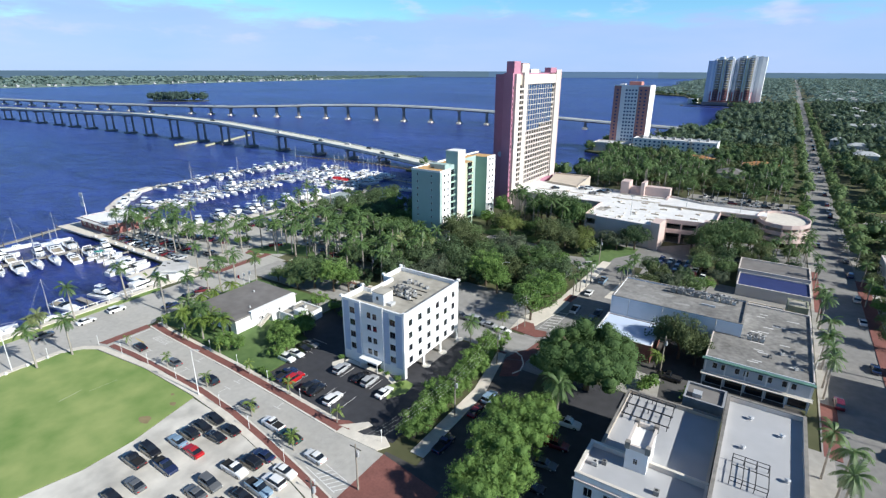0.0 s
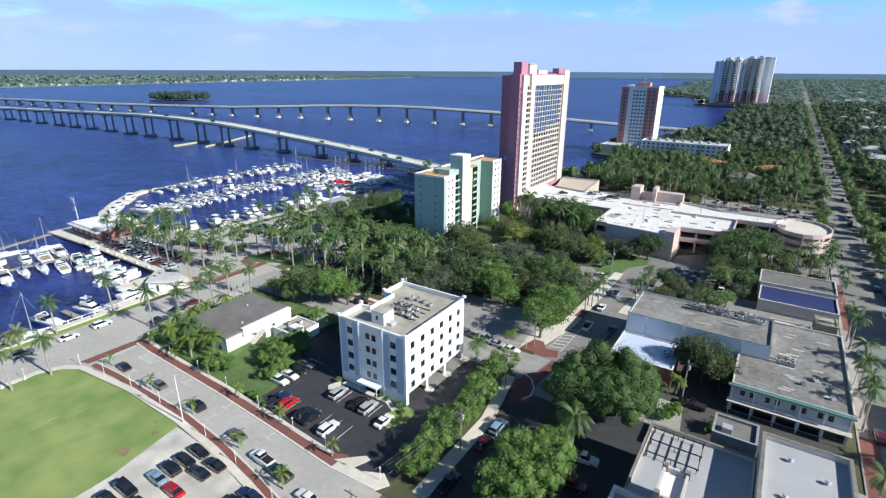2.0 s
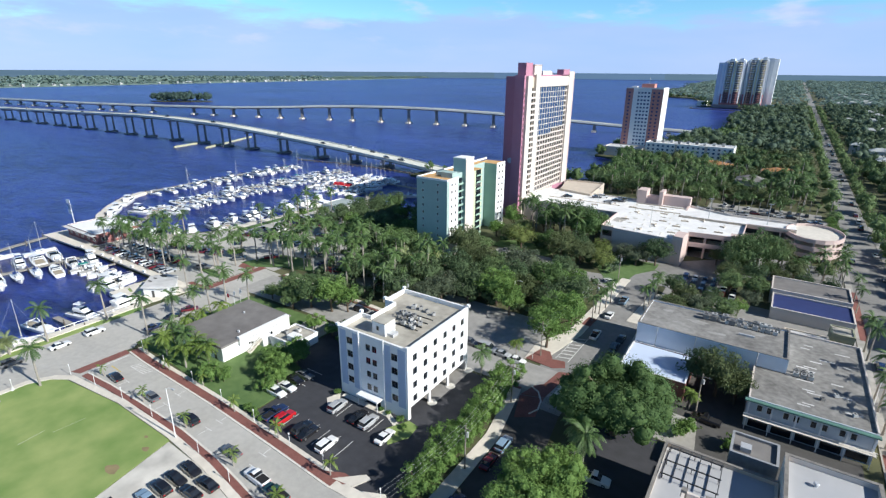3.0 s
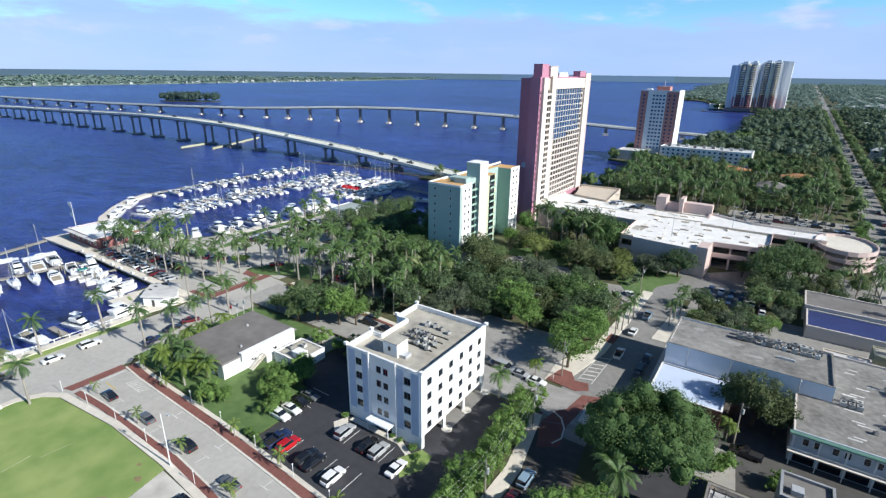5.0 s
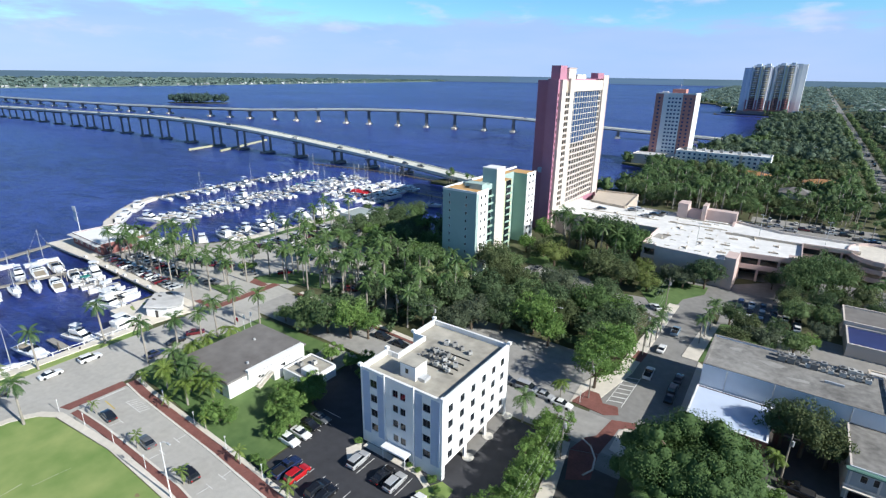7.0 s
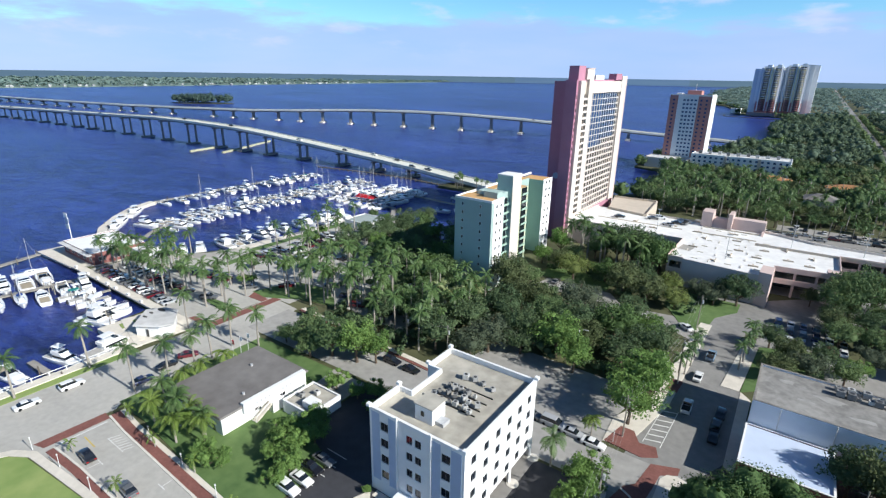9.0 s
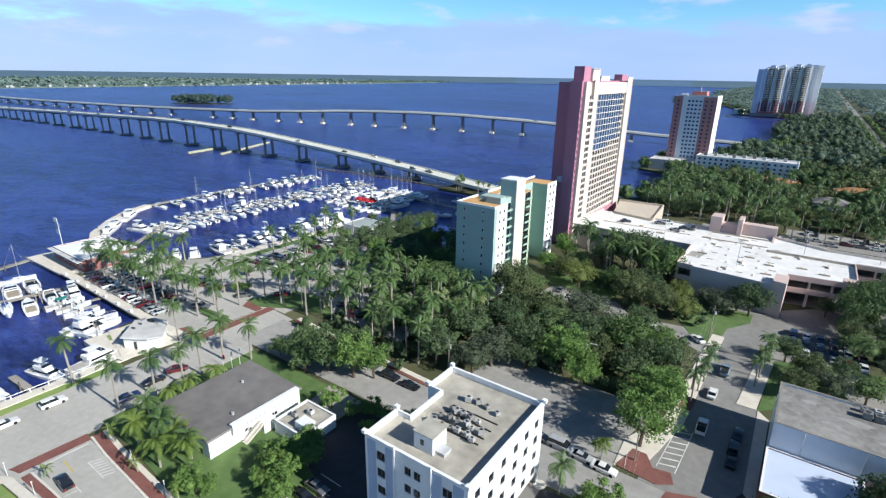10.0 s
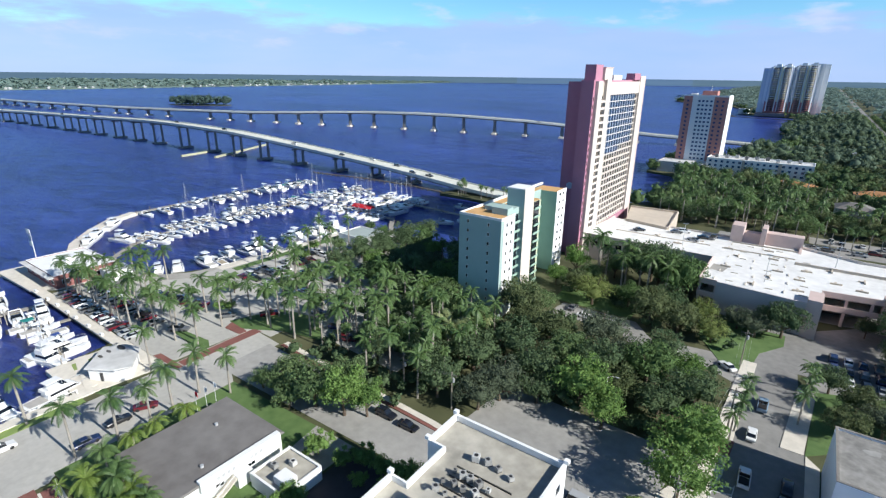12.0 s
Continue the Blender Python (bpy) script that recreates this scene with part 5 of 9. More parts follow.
def garage():
    t = thing("parking_garage", "large pale pink parking garage with a white roof deck", "parking garage", pose(0, 0, 0))
    Z1, Z0 = 9.0, 5.0
    deck = [(-108, 232), (-62.5, 232), (-62.5, 208.8), (-33.5, 206.2), (-32.4, 218.5), (-15, 221), (-15, 243.5), (2, 244.5), (2, 256), (-22, 256), (-39, 263), (-83, 262), (-106, 264)]
    for z, nm, m in ((Z1, "roof_deck", ROOF_BRIGHT), (Z0, "deck", CONCRETE)):
        part(nm, G().prism(deck, z - 0.45, z), m, t, "white coated open roof deck" if z == Z1 else "")
    # closed walls of the rear wing and of the near block
    for a, b, m, h in (((-108, 232), (-62.5, 232), CREAM, Z1 + 0.9), ((-57.8, 208.4), (-35.4, 206.4), mat("pale grey-pink render", (0.50, 0.45, 0.44), 0.85, 0.12, 0.25, 0.06), Z1 + 0.7), ((-106, 264), (-108, 232), CREAM, Z1 + 0.9), ((-39, 263), (-83, 262), CREAM, Z1 + 0.7), ((2, 256), (-22, 256), CREAM, Z1 + 0.9), ((-22, 256), (-39, 263), CREAM, Z1 + 0.9)):
        part("wall", strip([a, b], 0.0, 0.35, 0, h), m, t)
    for i in range(9):
        part("wall_window", G().box(-104 + i * 4.4, 231.56, 5.6, -101.8 + i * 4.4, 231.62, 7.4), GLASS_DARK, t)
    # open bays: the west end, the pink front and the east end
    for a, b in (((-62.5, 231.6), (-62.5, 208.8)), ((-62.5, 208.8), (-57.8, 208.4)), ((-32.4, 218.5), (-15, 221)), ((-15, 221), (-15, 243.5)), ((-15, 243.5), (2, 244.5))):
        for z0, z1 in ((Z1 - 0.7, Z1 + 1.0), (Z0 - 0.7, Z0 + 1.0)):
            part("parapet_band", strip([a, b], 0.0, 0.3, z0, z1), PINK_PALE, t)
    for i in range(4):
        x, y = -32.1 + i * 5.75, 218.75 + i * 0.83
        part("column", G().box(x - 0.35, y - 0.2, 0, x + 0.35, y + 0.5, Z1 - 0.7), PINK_PALE, t)
    for x, y in ((-62.3, 209.2), (-62.3, 216.5), (-62.3, 224), (-58.0, 208.9), (-15.3, 228.5), (-15.3, 236), (-9, 244.0), (-3, 244.3)):
        part("column", G().box(x - 0.3, y - 0.3, 0, x + 0.3, y + 0.3, Z1 - 0.45), PINK_PALE, t)
    part("stair_tower", G().prism([(-35.6, 205.6), (-32.2, 205.3), (-31.9, 213.0), (-35.3, 213.3)], 0, Z1 + 2.0), PINK_PALE, t, "pale pink stair tower at the corner")
    part("side_wall", strip([(-32.2, 213), (-32.4, 218.5)], 0.0, 0.3, 0, Z1 + 0.8), PINK_PALE, t)
    part("end_block", G().box(-18.4, 220.0, 0, -14.6, 223.4, Z1 + 1.5), PINK_PALE, t, "pale pink end block beside the open bays")
    # fills the east opening; its shade is put into the dark colour
    part("end_wall", strip([(-14.9, 223.6), (-14.9, 243.2)], 0.0, 0.2, Z0 + 1.0, Z1 - 0.7), mat("shade-dark concrete", (0.10, 0.095, 0.09), 0.9, 0.15), t)
    part("ground_level", G().prism([(-62, 209.4), (-34, 207), (-33, 219), (-15.6, 221.6), (-15.6, 244), (1.4, 245), (1.4, 255.4), (-22, 255.4), (-39, 262), (-62, 262)], 0.05, 0.12), ASPHALT_GREY, t)
    # added block that darkens the open bays, shade in its colour
    part("inner_core", G().prism([(-59, 216), (-38, 214), (-36.5, 227), (-19, 229), (-18.5, 248), (-2, 249.5), (-2, 254), (-22, 254), (-39, 260.5), (-59, 260.5)], 0.12, Z1 - 0.5), MATS["shade-dark concrete"], t)
    # walled tan roof beside the hotel
    part("tan_deck", G().prism([(-101, 262), (-83.4, 258.6), (-86, 288), (-106, 286)], 4.0, 9.3), BEIGE, t, "tan rendered annex roof beside the tower")
    for a, b in (((-101, 262), (-83.4, 258.6)), ((-83.4, 258.6), (-86, 288)), ((-86, 288), (-106, 286))):
        part("tan_deck_wall", strip([a, b], 0.0, 0.45, 0, 10.1), BEIGE, t)
    # lift houses and sloping ramp walls at the back of the roof
    lift = part("lift_house", G().box(-61.2, 258.0, Z1, -57.2, 265, 15.2), PINK_PALE, t, "pale pink rooftop lift house")
    part("slope", G().prism(rect(-57.2, 259.2, -51.6, 264.5), Z1, 12.4, rect(-57.2, 261.4, -51.6, 264.5)), PINK_PALE, lift)
    part("pillar_wall", G().box(-51.6, 258.0, Z1, -50.0, 265, 15.4), PINK_PALE, lift)
    ramp = part("ramp_house", G().box(-50.0, 260.4, Z1, -38.6, 264.6, 13.4), PINK_PALE, t, "pale pink rear ramp wall")
    part("ramp_cheek", G().prism(rect(-39.4, 255.6, -38.6, 260.4), Z1, 10.0, rect(-39.4, 258.4, -38.6, 260.4)), PINK_PALE, ramp)
    # low kerbs, light bases and drains on the deck
    bl, tee = G().box(-0.15, -1.0, 0, 0.15, 1.0, 0.24).mesh("wheel_stop", CONCRETE), G().box(-1.5, -0.2, 0, 1.5, 0.2, 0.5).box(-0.25, 0.2, 0, 0.25, 1.6, 0.4).mesh("light_base", BEIGE)
    rr = random.Random(41)
    for i in range(34):
        x, y = -59 + (i % 6) * 4.4, 213 + (i // 6) * 8.2
        if x < -34.5 or y > 224:
            part("wheel_stop", bl, None, t, at=pose(x + rr.uniform(-1, 1), y, Z1, 0, 0, 90 * (i % 2)))
    for x, y in ((-58, 226), (-49, 214.5), (-45.5, 224), (-44.0, 231), (-38, 216), (-38, 226), (-36.5, 236), (-29, 229), (-23, 226.5), (-22, 236), (-46, 243), (-56, 240), (-30, 241), (-60, 247), (-48, 252), (-70, 250), (-76, 242), (-84, 248)):
        part("light_base", tee, None, t, at=pose(x, y, Z1, 0, 0, rr.choice((0, 90, 6))))
    for x0, y0, x1, y1, h in ((-40, 242.2, 2, 243.2, 0.9), (-62, 246.5, -40, 247.5, 0.35), (-60, 256.5, -40, 257, 0.5), (-100, 246, -66, 247, 0.25)):
        part("kerb_wall", strip([(x0, y0), (x1, y1)], 0.14, 0.14, Z1, Z1 + h), BEIGE, t)
    part("deck_patch", G().prism([(-62, 221), (-58, 220), (-57, 226.5), (-61.5, 227)], Z1, Z1 + 0.02), MATS["weathered walk"], t, "dusty grey patch on the roof deck")
    # spiral ramp
    r = thing("spiral_ramp", "round pale pink spiral car ramp", "ramp", pose(8.0, 248, 0))
    for k in range(3):
        g = G()
        n = 20
        ring0 = [(9.5 * math.cos(2 * math.pi * i / n), 12.5 * math.sin(2 * math.pi * i / n)) for i in range(n)]
        g.prism(ring0, 2.4 + 2.9 * k, 2.8 + 2.9 * k)
        part("ramp_deck", g, CONCRETE, r)
        g = G()
        sec = ((0.97, 2.2), (1.01, 2.2), (1.01, 3.75), (0.97, 3.75))
        g.loft([[(x * k2, y * k2, z + 2.9 * k) for k2, z in sec] for x, y in ring0 + ring0[:1]], False)
        part("ramp_parapet", g, PINK_PALE, r)
    for i in range(8):
        g = G()
        a = 2 * math.pi * i / 8
        g.cyl(8.6 * math.cos(a), 11.4 * math.sin(a), 0, 8.2, 0.35)
        part("column", g, PINK_PALE, r)
    # masts on the deck
    for x, y in ((-46.5, 219), (-29, 247), (-74, 240), (-8, 250)):
        m = thing("deck_mast", "thin grey lamp mast on the roof deck", "lamp post", pose(x, y, 9.0), "deck masts")
        g = G()
        g.cyl(0, 0, 0, 8.5, 0.12, 0.07, 6)
        part("mast", g, METAL, m)
        g = G()
        g.box(-0.9, -0.12, 8.4, 0.9, 0.12, 8.6)
        part("lamp_head", g, METAL, m)


garage()


FAR_WIN = {}


def far_window(parent, w, h, m):
    """A plain recessed pane for windows too far off to show their frames."""
    if (w, h) not in FAR_WIN:
        FAR_WIN[w, h] = G().box(-w / 2, -0.04, -h / 2, w / 2, 0.03, h / 2).mesh("window", GLASS_BLUE)
    return part("window", FAR_WIN[w, h], None, parent, at=m)


def second_tower():
    t = thing("apartment_tower", "brick-red and white apartment tower with window rows", "tower", pose(-127.5, 472, 0))
    W, D, H = 29.6, 20.0, 53.8
    RED = mat("brick red render", (0.46, 0.22, 0.19), 0.8, 0.08, 0.3)
    part("core", G().box(0, 0.2, 0, W, D, H), mat("blush stucco", (0.66, 0.55, 0.52), 0.8, 0.06, 0.4, 0.06), t)
    PALE = mat("pale grey-green stucco", (0.68, 0.72, 0.72), 0.8, 0.06, 0.4)
    part("front_panel", G().box(9.4, 0.1, 0, 20.4, 0.2, H), PALE, t)
    part("white_strip", G().box(6.0, -0.25, 0, 9.4, 0.2, H + 0.6), WHITE, t, "white projecting balcony strip")
    for u0, u1 in ((0, 6.0), (20.4, W)):
        part("pilaster", G().box(u0, 0, 0, u1, 0.2, H - (0.5 if u0 else 0)), RED, t, "brick-red rendered wall strip")
    part("end_wall", G().box(W, 0.0, 0, W + 0.25, D, H + 0.4), WHITE, t, "white painted end wall")
    pent = part("penthouse", G().box(11, 5, H, 21, 14, H + 3.6), RED, t)
    part("mast", G().cyl(16, 9, H + 3.6, H + 8.5, 0.25, 0.12, 6), METAL, pent)
    part("roof_box", G().box(3, 6, H, 7, 12, H + 1.6), WHITE, t)
    g = G()
    g.box(0, 0, H, W, 0.4, H + 0.8).box(W - 0.4, 0.4, H, W, D, H + 0.8)
    part("parapet", g, WHITE, t)
    for f in range(17):
        z = 3.2 + f * 2.95
        for u in (10.6, 13.2, 15.8, 18.6):
            far_window(t, 1.5, 1.3, pose(u, 0.1, z))
        for u in (3.0, 22.6, 26.4):
            far_window(t, 1.4, 1.3, pose(u, -0.03, z))
    b = flat_block("low_white_building", "low white four-storey block with window rows", "building", -103, 456, -39, 474, 12.8, WHITE, ROOF_WHITE, 0.5)
    for f in range(4):
        for i in range(17):
            far_window(b, 1.6, 1.4, pose(2.5 + i * 3.7, -0.05, 2.0 + f * 2.9))
    for i in range(9):
        ac_unit(-98 + i * 6.3, 465 + (i % 3) * 2, 12.3, 2.2)
    for x0, x1 in ((22.5, 24), (44, 46)):
        g = G()
        g.box(x0, -0.3, 0, x1, 0, 12.4)
        part("stair_slot", g, BEIGE, b)
    flat_block("pavilion", "flat white-roofed pavilion by the water", "building", -135, 452, -104.5, 470.5, 7.6, CREAM, ROOF_WHITE, 0.4)


second_tower()


def far_tower(x, y, tall, left, wing):
    """A rounded block of flats: slab core, two round balcony stacks and a red lower third."""
    t = thing("condominium_tower", "far blue-grey condominium tower with yellow and red balcony columns", "tower", pose(x, y, 0), "twin condominium towers")
    BLUEG = mat("blue-grey render", (0.62, 0.66, 0.71), 0.8, 0.06, 0.1)
    YEL = mat("yellow render", (0.82, 0.74, 0.50), 0.8, 0.06, 0.1)
    REDB = mat("deep red render", (0.40, 0.17, 0.17), 0.8, 0.06, 0.1)
    PALE = mat("pale far stucco", (0.82, 0.83, 0.83), 0.8, 0.06, 0.1)
    for nm, x0, x1, y0, y1, z0, z1, m in (("core", 6, 40, 5, 26, 26, tall, BLUEG), ("core_base", 6, 40, 5, 26, 0, 26, REDB), ("wing", left, 6, 10, 28, 0, tall - 2, BLUEG), ("wing_edge", 2, 6, 8, 10, 22, tall - 3, PALE), ("podium", left, 42, -3, 5, 0, 6, mat("dim podium render", (0.20, 0.18, 0.18), 0.8, 0.1, 0.1)), ("spine", 23.2, 25.6, 0.5, 5, 26, tall + 1, YEL), ("spine_base", 23.2, 25.6, 0.5, 5, 0, 26, REDB), ("end_pier", 38.5, 41.5, 3.5, 8, 26, tall - 1, PALE)):
        part(nm, G().box(x0, y0, z0, x1, y1, z1), m, t)
    for x0, x1, z in ((9, 13, 2.2), (14, 22, 4.6), (26, 30, 3.0), (30, 37, 5.4), (37, 40, 1.8)):
        part("crown", G().box(x0, 6, tall, x1, 20, tall + z), PALE, t)
    half = [2 * math.pi * i / 16 for i in range(8, 17)]
    def stack(r, z0, z1):
        return G().prism([(r * math.cos(a), r * math.sin(a)) for a in half], z0, z1)
    slabs = {0: stack(5.4, 0, 0.9).mesh("balcony", REDB), 1: stack(5.4, 0, 0.9).mesh("balcony", YEL), 2: stack(5.4, 0, 0.9).mesh("balcony", PALE)}
    glazing = stack(4.4, 0, 2.25).mesh("pane", GLASS_DARK)
    for f in range(int((tall - 9) / 3.15)):
        for u in (16.4, 32.0):
            b = part("balcony", slabs[0 if f < 7 else 1 if f % 2 else 2], None, t, at=pose(u, 5.0, 9.2 + 3.15 * f))
            part("pane", glazing, None, b, at=pose(0, 0, 0.9))
    for u in (9.8, 22.0, 26.8, 38.2):
        part("column", G().cyl(u, 3.6, 9, tall, 1.1, n=8), PALE, t)
    if wing:
        part("end_wall", G().box(48, 30, 0, 56, 52, tall + 3), PALE, t, "white end wall")
        part("rear_block", G().box(36, 32, 0, 48, 50, tall + 4), BLUEG, t)
    return t


far_tower(-139, 1186, 86, -5, False)
far_tower(-101, 1192, 88, 3, True)
b = flat_block("tower_podium", "blue-green low podium by the far towers", "building", -52, 1165, -22, 1182, 9, mat("teal render", (0.12, 0.30, 0.40), 0.7), ROOF_GREY, 0.5)
flat_block("boat_house", "white boat house by the far marina", "building", -178, 1240, -160, 1254, 9, WHITE, ROOF_WHITE, 0.4)
fp = thing("dock", "dark floating dock before the far towers", "dock", group="marina docks")
part("deck", strip([(-176, 1150), (-72, 1120)], 2.0, 2.0, WATER_Z - 0.3, WATER_Z + 0.8), PILE, fp)
part("finger", strip([(-180, 1185), (-176, 1150)], 1.6, 1.6, WATER_Z - 0.3, WATER_Z + 0.8), PILE, fp)

# houses among the far trees
def house(x, y, w, d, h, wall, roof, label):
    t = thing("house", label, "house", pose(x, y, 0))
    g = G()
    g.box(0, 0, 0, w, d, h)
    part("wall", g, wall, t)
    g = G()
    g.prism(rect(-0.5, -0.5, w + 0.5, d + 0.5), h, h + 2.4, rect(w * 0.35, d * 0.4, w * 0.65, d * 0.6))
    part("roof", g, roof, t)
    for i in range(3):
        window(t, 1.2, 1.3, pose(w * (0.2 + 0.3 * i), -0.04, h * 0.5), 1)
    return t


house(-28, 352, 15, 12, 8.0, mat("grey house render", (0.42, 0.42, 0.40), 0.8), ROOF_DARK, "grey old house among palms")
house(66, 300, 16, 12, 5.5, CREAM, mat("red roof", (0.36, 0.07, 0.05), 0.8), "cream house with a red hip roof")
house(62, 345, 14, 12, 5.5, CREAM, TERRA, "cream house with a terracotta hip roof")
house(-62, 426, 26, 8, 4.0, CREAM, TERRA, "long cream house with an orange tile roof")
house(-18, 420, 22, 8, 4.0, CREAM, TERRA, "long cream house with an orange tile roof")
house(-14, 610, 14, 10, 6.0, mat("yellow house render", (0.5, 0.42, 0.1), 0.8), ROOF_GREY, "yellow house among trees")
house(48, 520, 14, 10, 5.0, WHITE, ROOF_GREY, "white house among trees")
house(70, 760, 30, 14, 7.0, WHITE, ROOF_WHITE, "long white building among trees")

# ---- bridges ----
def bridge(name, label, line, piers, half, twin):
    """line: deck points (x, y, z of the road); piers: points along it."""
    t = thing(name, label, "bridge")
    pts = [Vector(p) for p in line]
    nrm = []
    for i in range(len(pts)):
        d = (pts[min(i + 1, len(pts) - 1)] - pts[max(i - 1, 0)]).normalized()
        nrm.append(Vector((-d.y, d.x, 0)).normalized())
    for a, b, za, zb, nm, m in ((-half, half, -1.1, 0.0, "deck", BRIDGE_C), (-half, -half + 0.35, 0.0, 0.8, "barrier", BRIDGE_C), (half - 0.35, half, 0.0, 0.8, "barrier", BRIDGE_C)):
        g = G()
        g.loft([[p + n * a + Vector((0, 0, za)), p + n * b + Vector((0, 0, za)), p + n * b + Vector((0, 0, zb)), p + n * a + Vector((0, 0, zb))] for p, n in zip(pts, nrm)])
        part(nm, g, m, t)
    g = G()
    for s in (-1, 1):
        a = s * half * 0.55
        g.loft([[p + n * (a - 0.6) + Vector((0, 0, -2.4)), p + n * (a + 0.6) + Vector((0, 0, -2.4)), p + n * (a + 0.6) + Vector((0, 0, -1.1)), p + n * (a - 0.6) + Vector((0, 0, -1.1))] for p, n in zip(pts, nrm)])
    part("girder", g, PIER_C, t)
    g = G()
    g.loft([[p + n * (-half + 0.4) + Vector((0, 0, 0.0)), p + n * (half - 0.4) + Vector((0, 0, 0.0)), p + n * (half - 0.4) + Vector((0, 0, 0.02)), p + n * (-half + 0.4) + Vector((0, 0, 0.02))] for p, n in zip(pts, nrm)])
    part("roadway", g, BRIDGE_ROAD, t)
    for px, py in piers:
        i = min(range(len(pts) - 1), key=lambda k: ((pts[k] + pts[k + 1]) / 2 - Vector((px, py, 0))).xy.length)
        a, b = pts[i], pts[i + 1]
        u = max(0, min(1, (Vector((px, py)) - a.xy).dot((b - a).xy) / (b - a).xy.length_squared))
        c = a.lerp(b, u)
        ang = math.degrees(math.atan2((b - a).y, (b - a).x))
        pr = part("pier", G().box(-1.1, -half * 0.95, c.z - 3.6, 1.1, half * 0.95, c.z - 2.6).mesh("pier", PIER_C), None, t, at=pose(c.x, c.y, 0, 0, 0, ang))
        for y in ((-half * 0.6, half * 0.6) if twin else (0,)):
            g = G()
            w = 0.8 if twin else 1.7
            g.prism(rect(-w, y - w, w, y + w), WATER_Z - 1, c.z - 3.6, rect(-w * 0.85, y - w * 0.85, w * 0.85, y + w * 0.85))
            part("column", g, PIER_C, pr)
        g = G()
        g.prism(rect(-2.6, -half * 0.95, 2.6, half * 0.95), WATER_Z - 1, WATER_Z + (1.6 if twin else 2.2))
        part("pile_cap", g, PIER_C if twin else CONCRETE, pr)
    return t, pts


BR1 = [(-2300, 190, 7), (-1800, 225, 8), (-1300, 258, 10), (-1050, 272, 12), (-904, 286, 14), (-766, 292, 16.5), (-647, 297, 18.8), (-580, 299, 20.3), (-521, 300, 20.4), (-442, 303, 18.6), (-408, 305, 16.4), (-367, 307, 13.6), (-322, 307, 10.8), (-286, 307, 8.4), (-240, 305, 5.4), (-205, 302, 3.0), (-170, 300, 0.8)]
P1 = [(-2300 + 45 * i, 250) for i in range(25)] + [(-1160, 265), (-1120, 268), (-1080, 270), (-1030, 274), (-985, 279), (-945, 283), (-904, 286), (-858, 288), (-812, 290), (-766, 292), (-728, 294), (-690, 296), (-647, 297), (-606, 299), (-568, 299), (-521, 300), (-478, 301), (-442, 303), (-408, 305), (-367, 307), (-322, 307), (-286, 307), (-252, 306)]
bridge("road_bridge", "long pale concrete road bridge on paired piers", BR1, P1, 6.4, True)
BR2 = [(-2350, 330, 7), (-1700, 375, 8), (-1300, 408, 8), (-1000, 445, 9), (-860, 472, 10), (-713, 503, 11.8), (-633, 524, 14.6), (-580, 541, 16.9), (-521, 557, 18.6), (-460, 572, 19.4), (-398, 586, 18.8), (-322, 603, 16.2), (-250, 618, 12), (-180, 632, 8), (-110, 645, 5), (-60, 655, 2.0)]
P2 = [(-2300 + 48 * i, 380) for i in range(31)] + [(-790, 486), (-751, 494), (-713, 503), (-669, 513), (-633, 524), (-598, 534), (-555, 545), (-521, 557), (-478, 568), (-437, 577), (-398, 586), (-359, 595), (-322, 603), (-280, 612), (-240, 620), (-200, 628), (-160, 636), (-120, 644)]
bridge("road_bridge", "far pale concrete road bridge on single piers", BR2, P2, 5.6, False)
# timber fenders at the navigation span, and the low breakwater
for a, b in (((-472, 269), (-479, 298)), ((-445, 283), (-461, 318)), ((-462, 320), (-480, 358))):
    f = thing("bridge_fender", "low timber fender beside the bridge channel", "fender", group="bridge fenders")
    part("fender_wall", strip([a, b], 0.7, 0.7, WATER_Z - 1, WATER_Z + 1.6), FENDER, f)
bw = thing("breakwater", "low dark timber breakwater with piles", "breakwater")
part("walkway", strip([(-329, 288.5), (-291, 295.5), (-249, 297), (-214, 293)], 0.7, 0.7, WATER_Z + 0.5, WATER_Z + 1.0), PILE, bw)
for i in range(28):
    a, b = Vector((-329, 288.5)), Vector((-214, 295))
    p = a.lerp(b, i / 27)
    part("dock_post", G().cyl(p.x, p.y, WATER_Z - 1, WATER_Z + 1.9, 0.25, n=6), PILE, bw)

# ---- marina ----
docks = []


def dock(pts, w=1.1, label="weathered timber floating dock on piles"):
    t = thing("dock", label, "dock", group="marina docks")
    part("deck", strip(pts, w, w, -0.75, -0.5), WOOD_DOCK, t)
    for a, b in zip(pts, pts[1:]):
        va, vb = Vector(a), Vector(b)
        n = max(2, int((vb - va).length / 6))
        s = Vector((-(vb - va).y, (vb - va).x)).normalized() * (w + 0.15)
        for i in range(n):
            p = va.lerp(vb, i / n) + s * (1 if i % 2 else -1)
            part("dock_post", G().cyl(p.x, p.y, -3, 0.9, 0.16, n=6), PILE, t)
    return t


OUTER = [(-262, 113), (-279, 120.6), (-294, 133), (-305, 145), (-311, 158), (-311.5, 175), (-313, 196), (-312, 228), (-310, 268)]
MID = [(-248, 120), (-261, 135), (-267, 153), (-268, 182), (-265.5, 215), (-266, 250), (-259, 274)]
dock(OUTER, 1.6)
structure("quay_outer", strip(OUTER[:5], 2.3, 1.7, -2.4, -0.1), CONCRETE, "pale concrete outer quay of the marina", "pier")
dock(MID)
dock([(-262, 91), (-257, 74), (-252, 55), (-248, 30)], 1.3, "timber pier with piles")
dock([(-222, 92), (-226, 65), (-230, 40)])
dock([(-205, 92), (-206, 82)], 0.7)
dock([(-190, 213), (-203, 229), (-252, 234)])
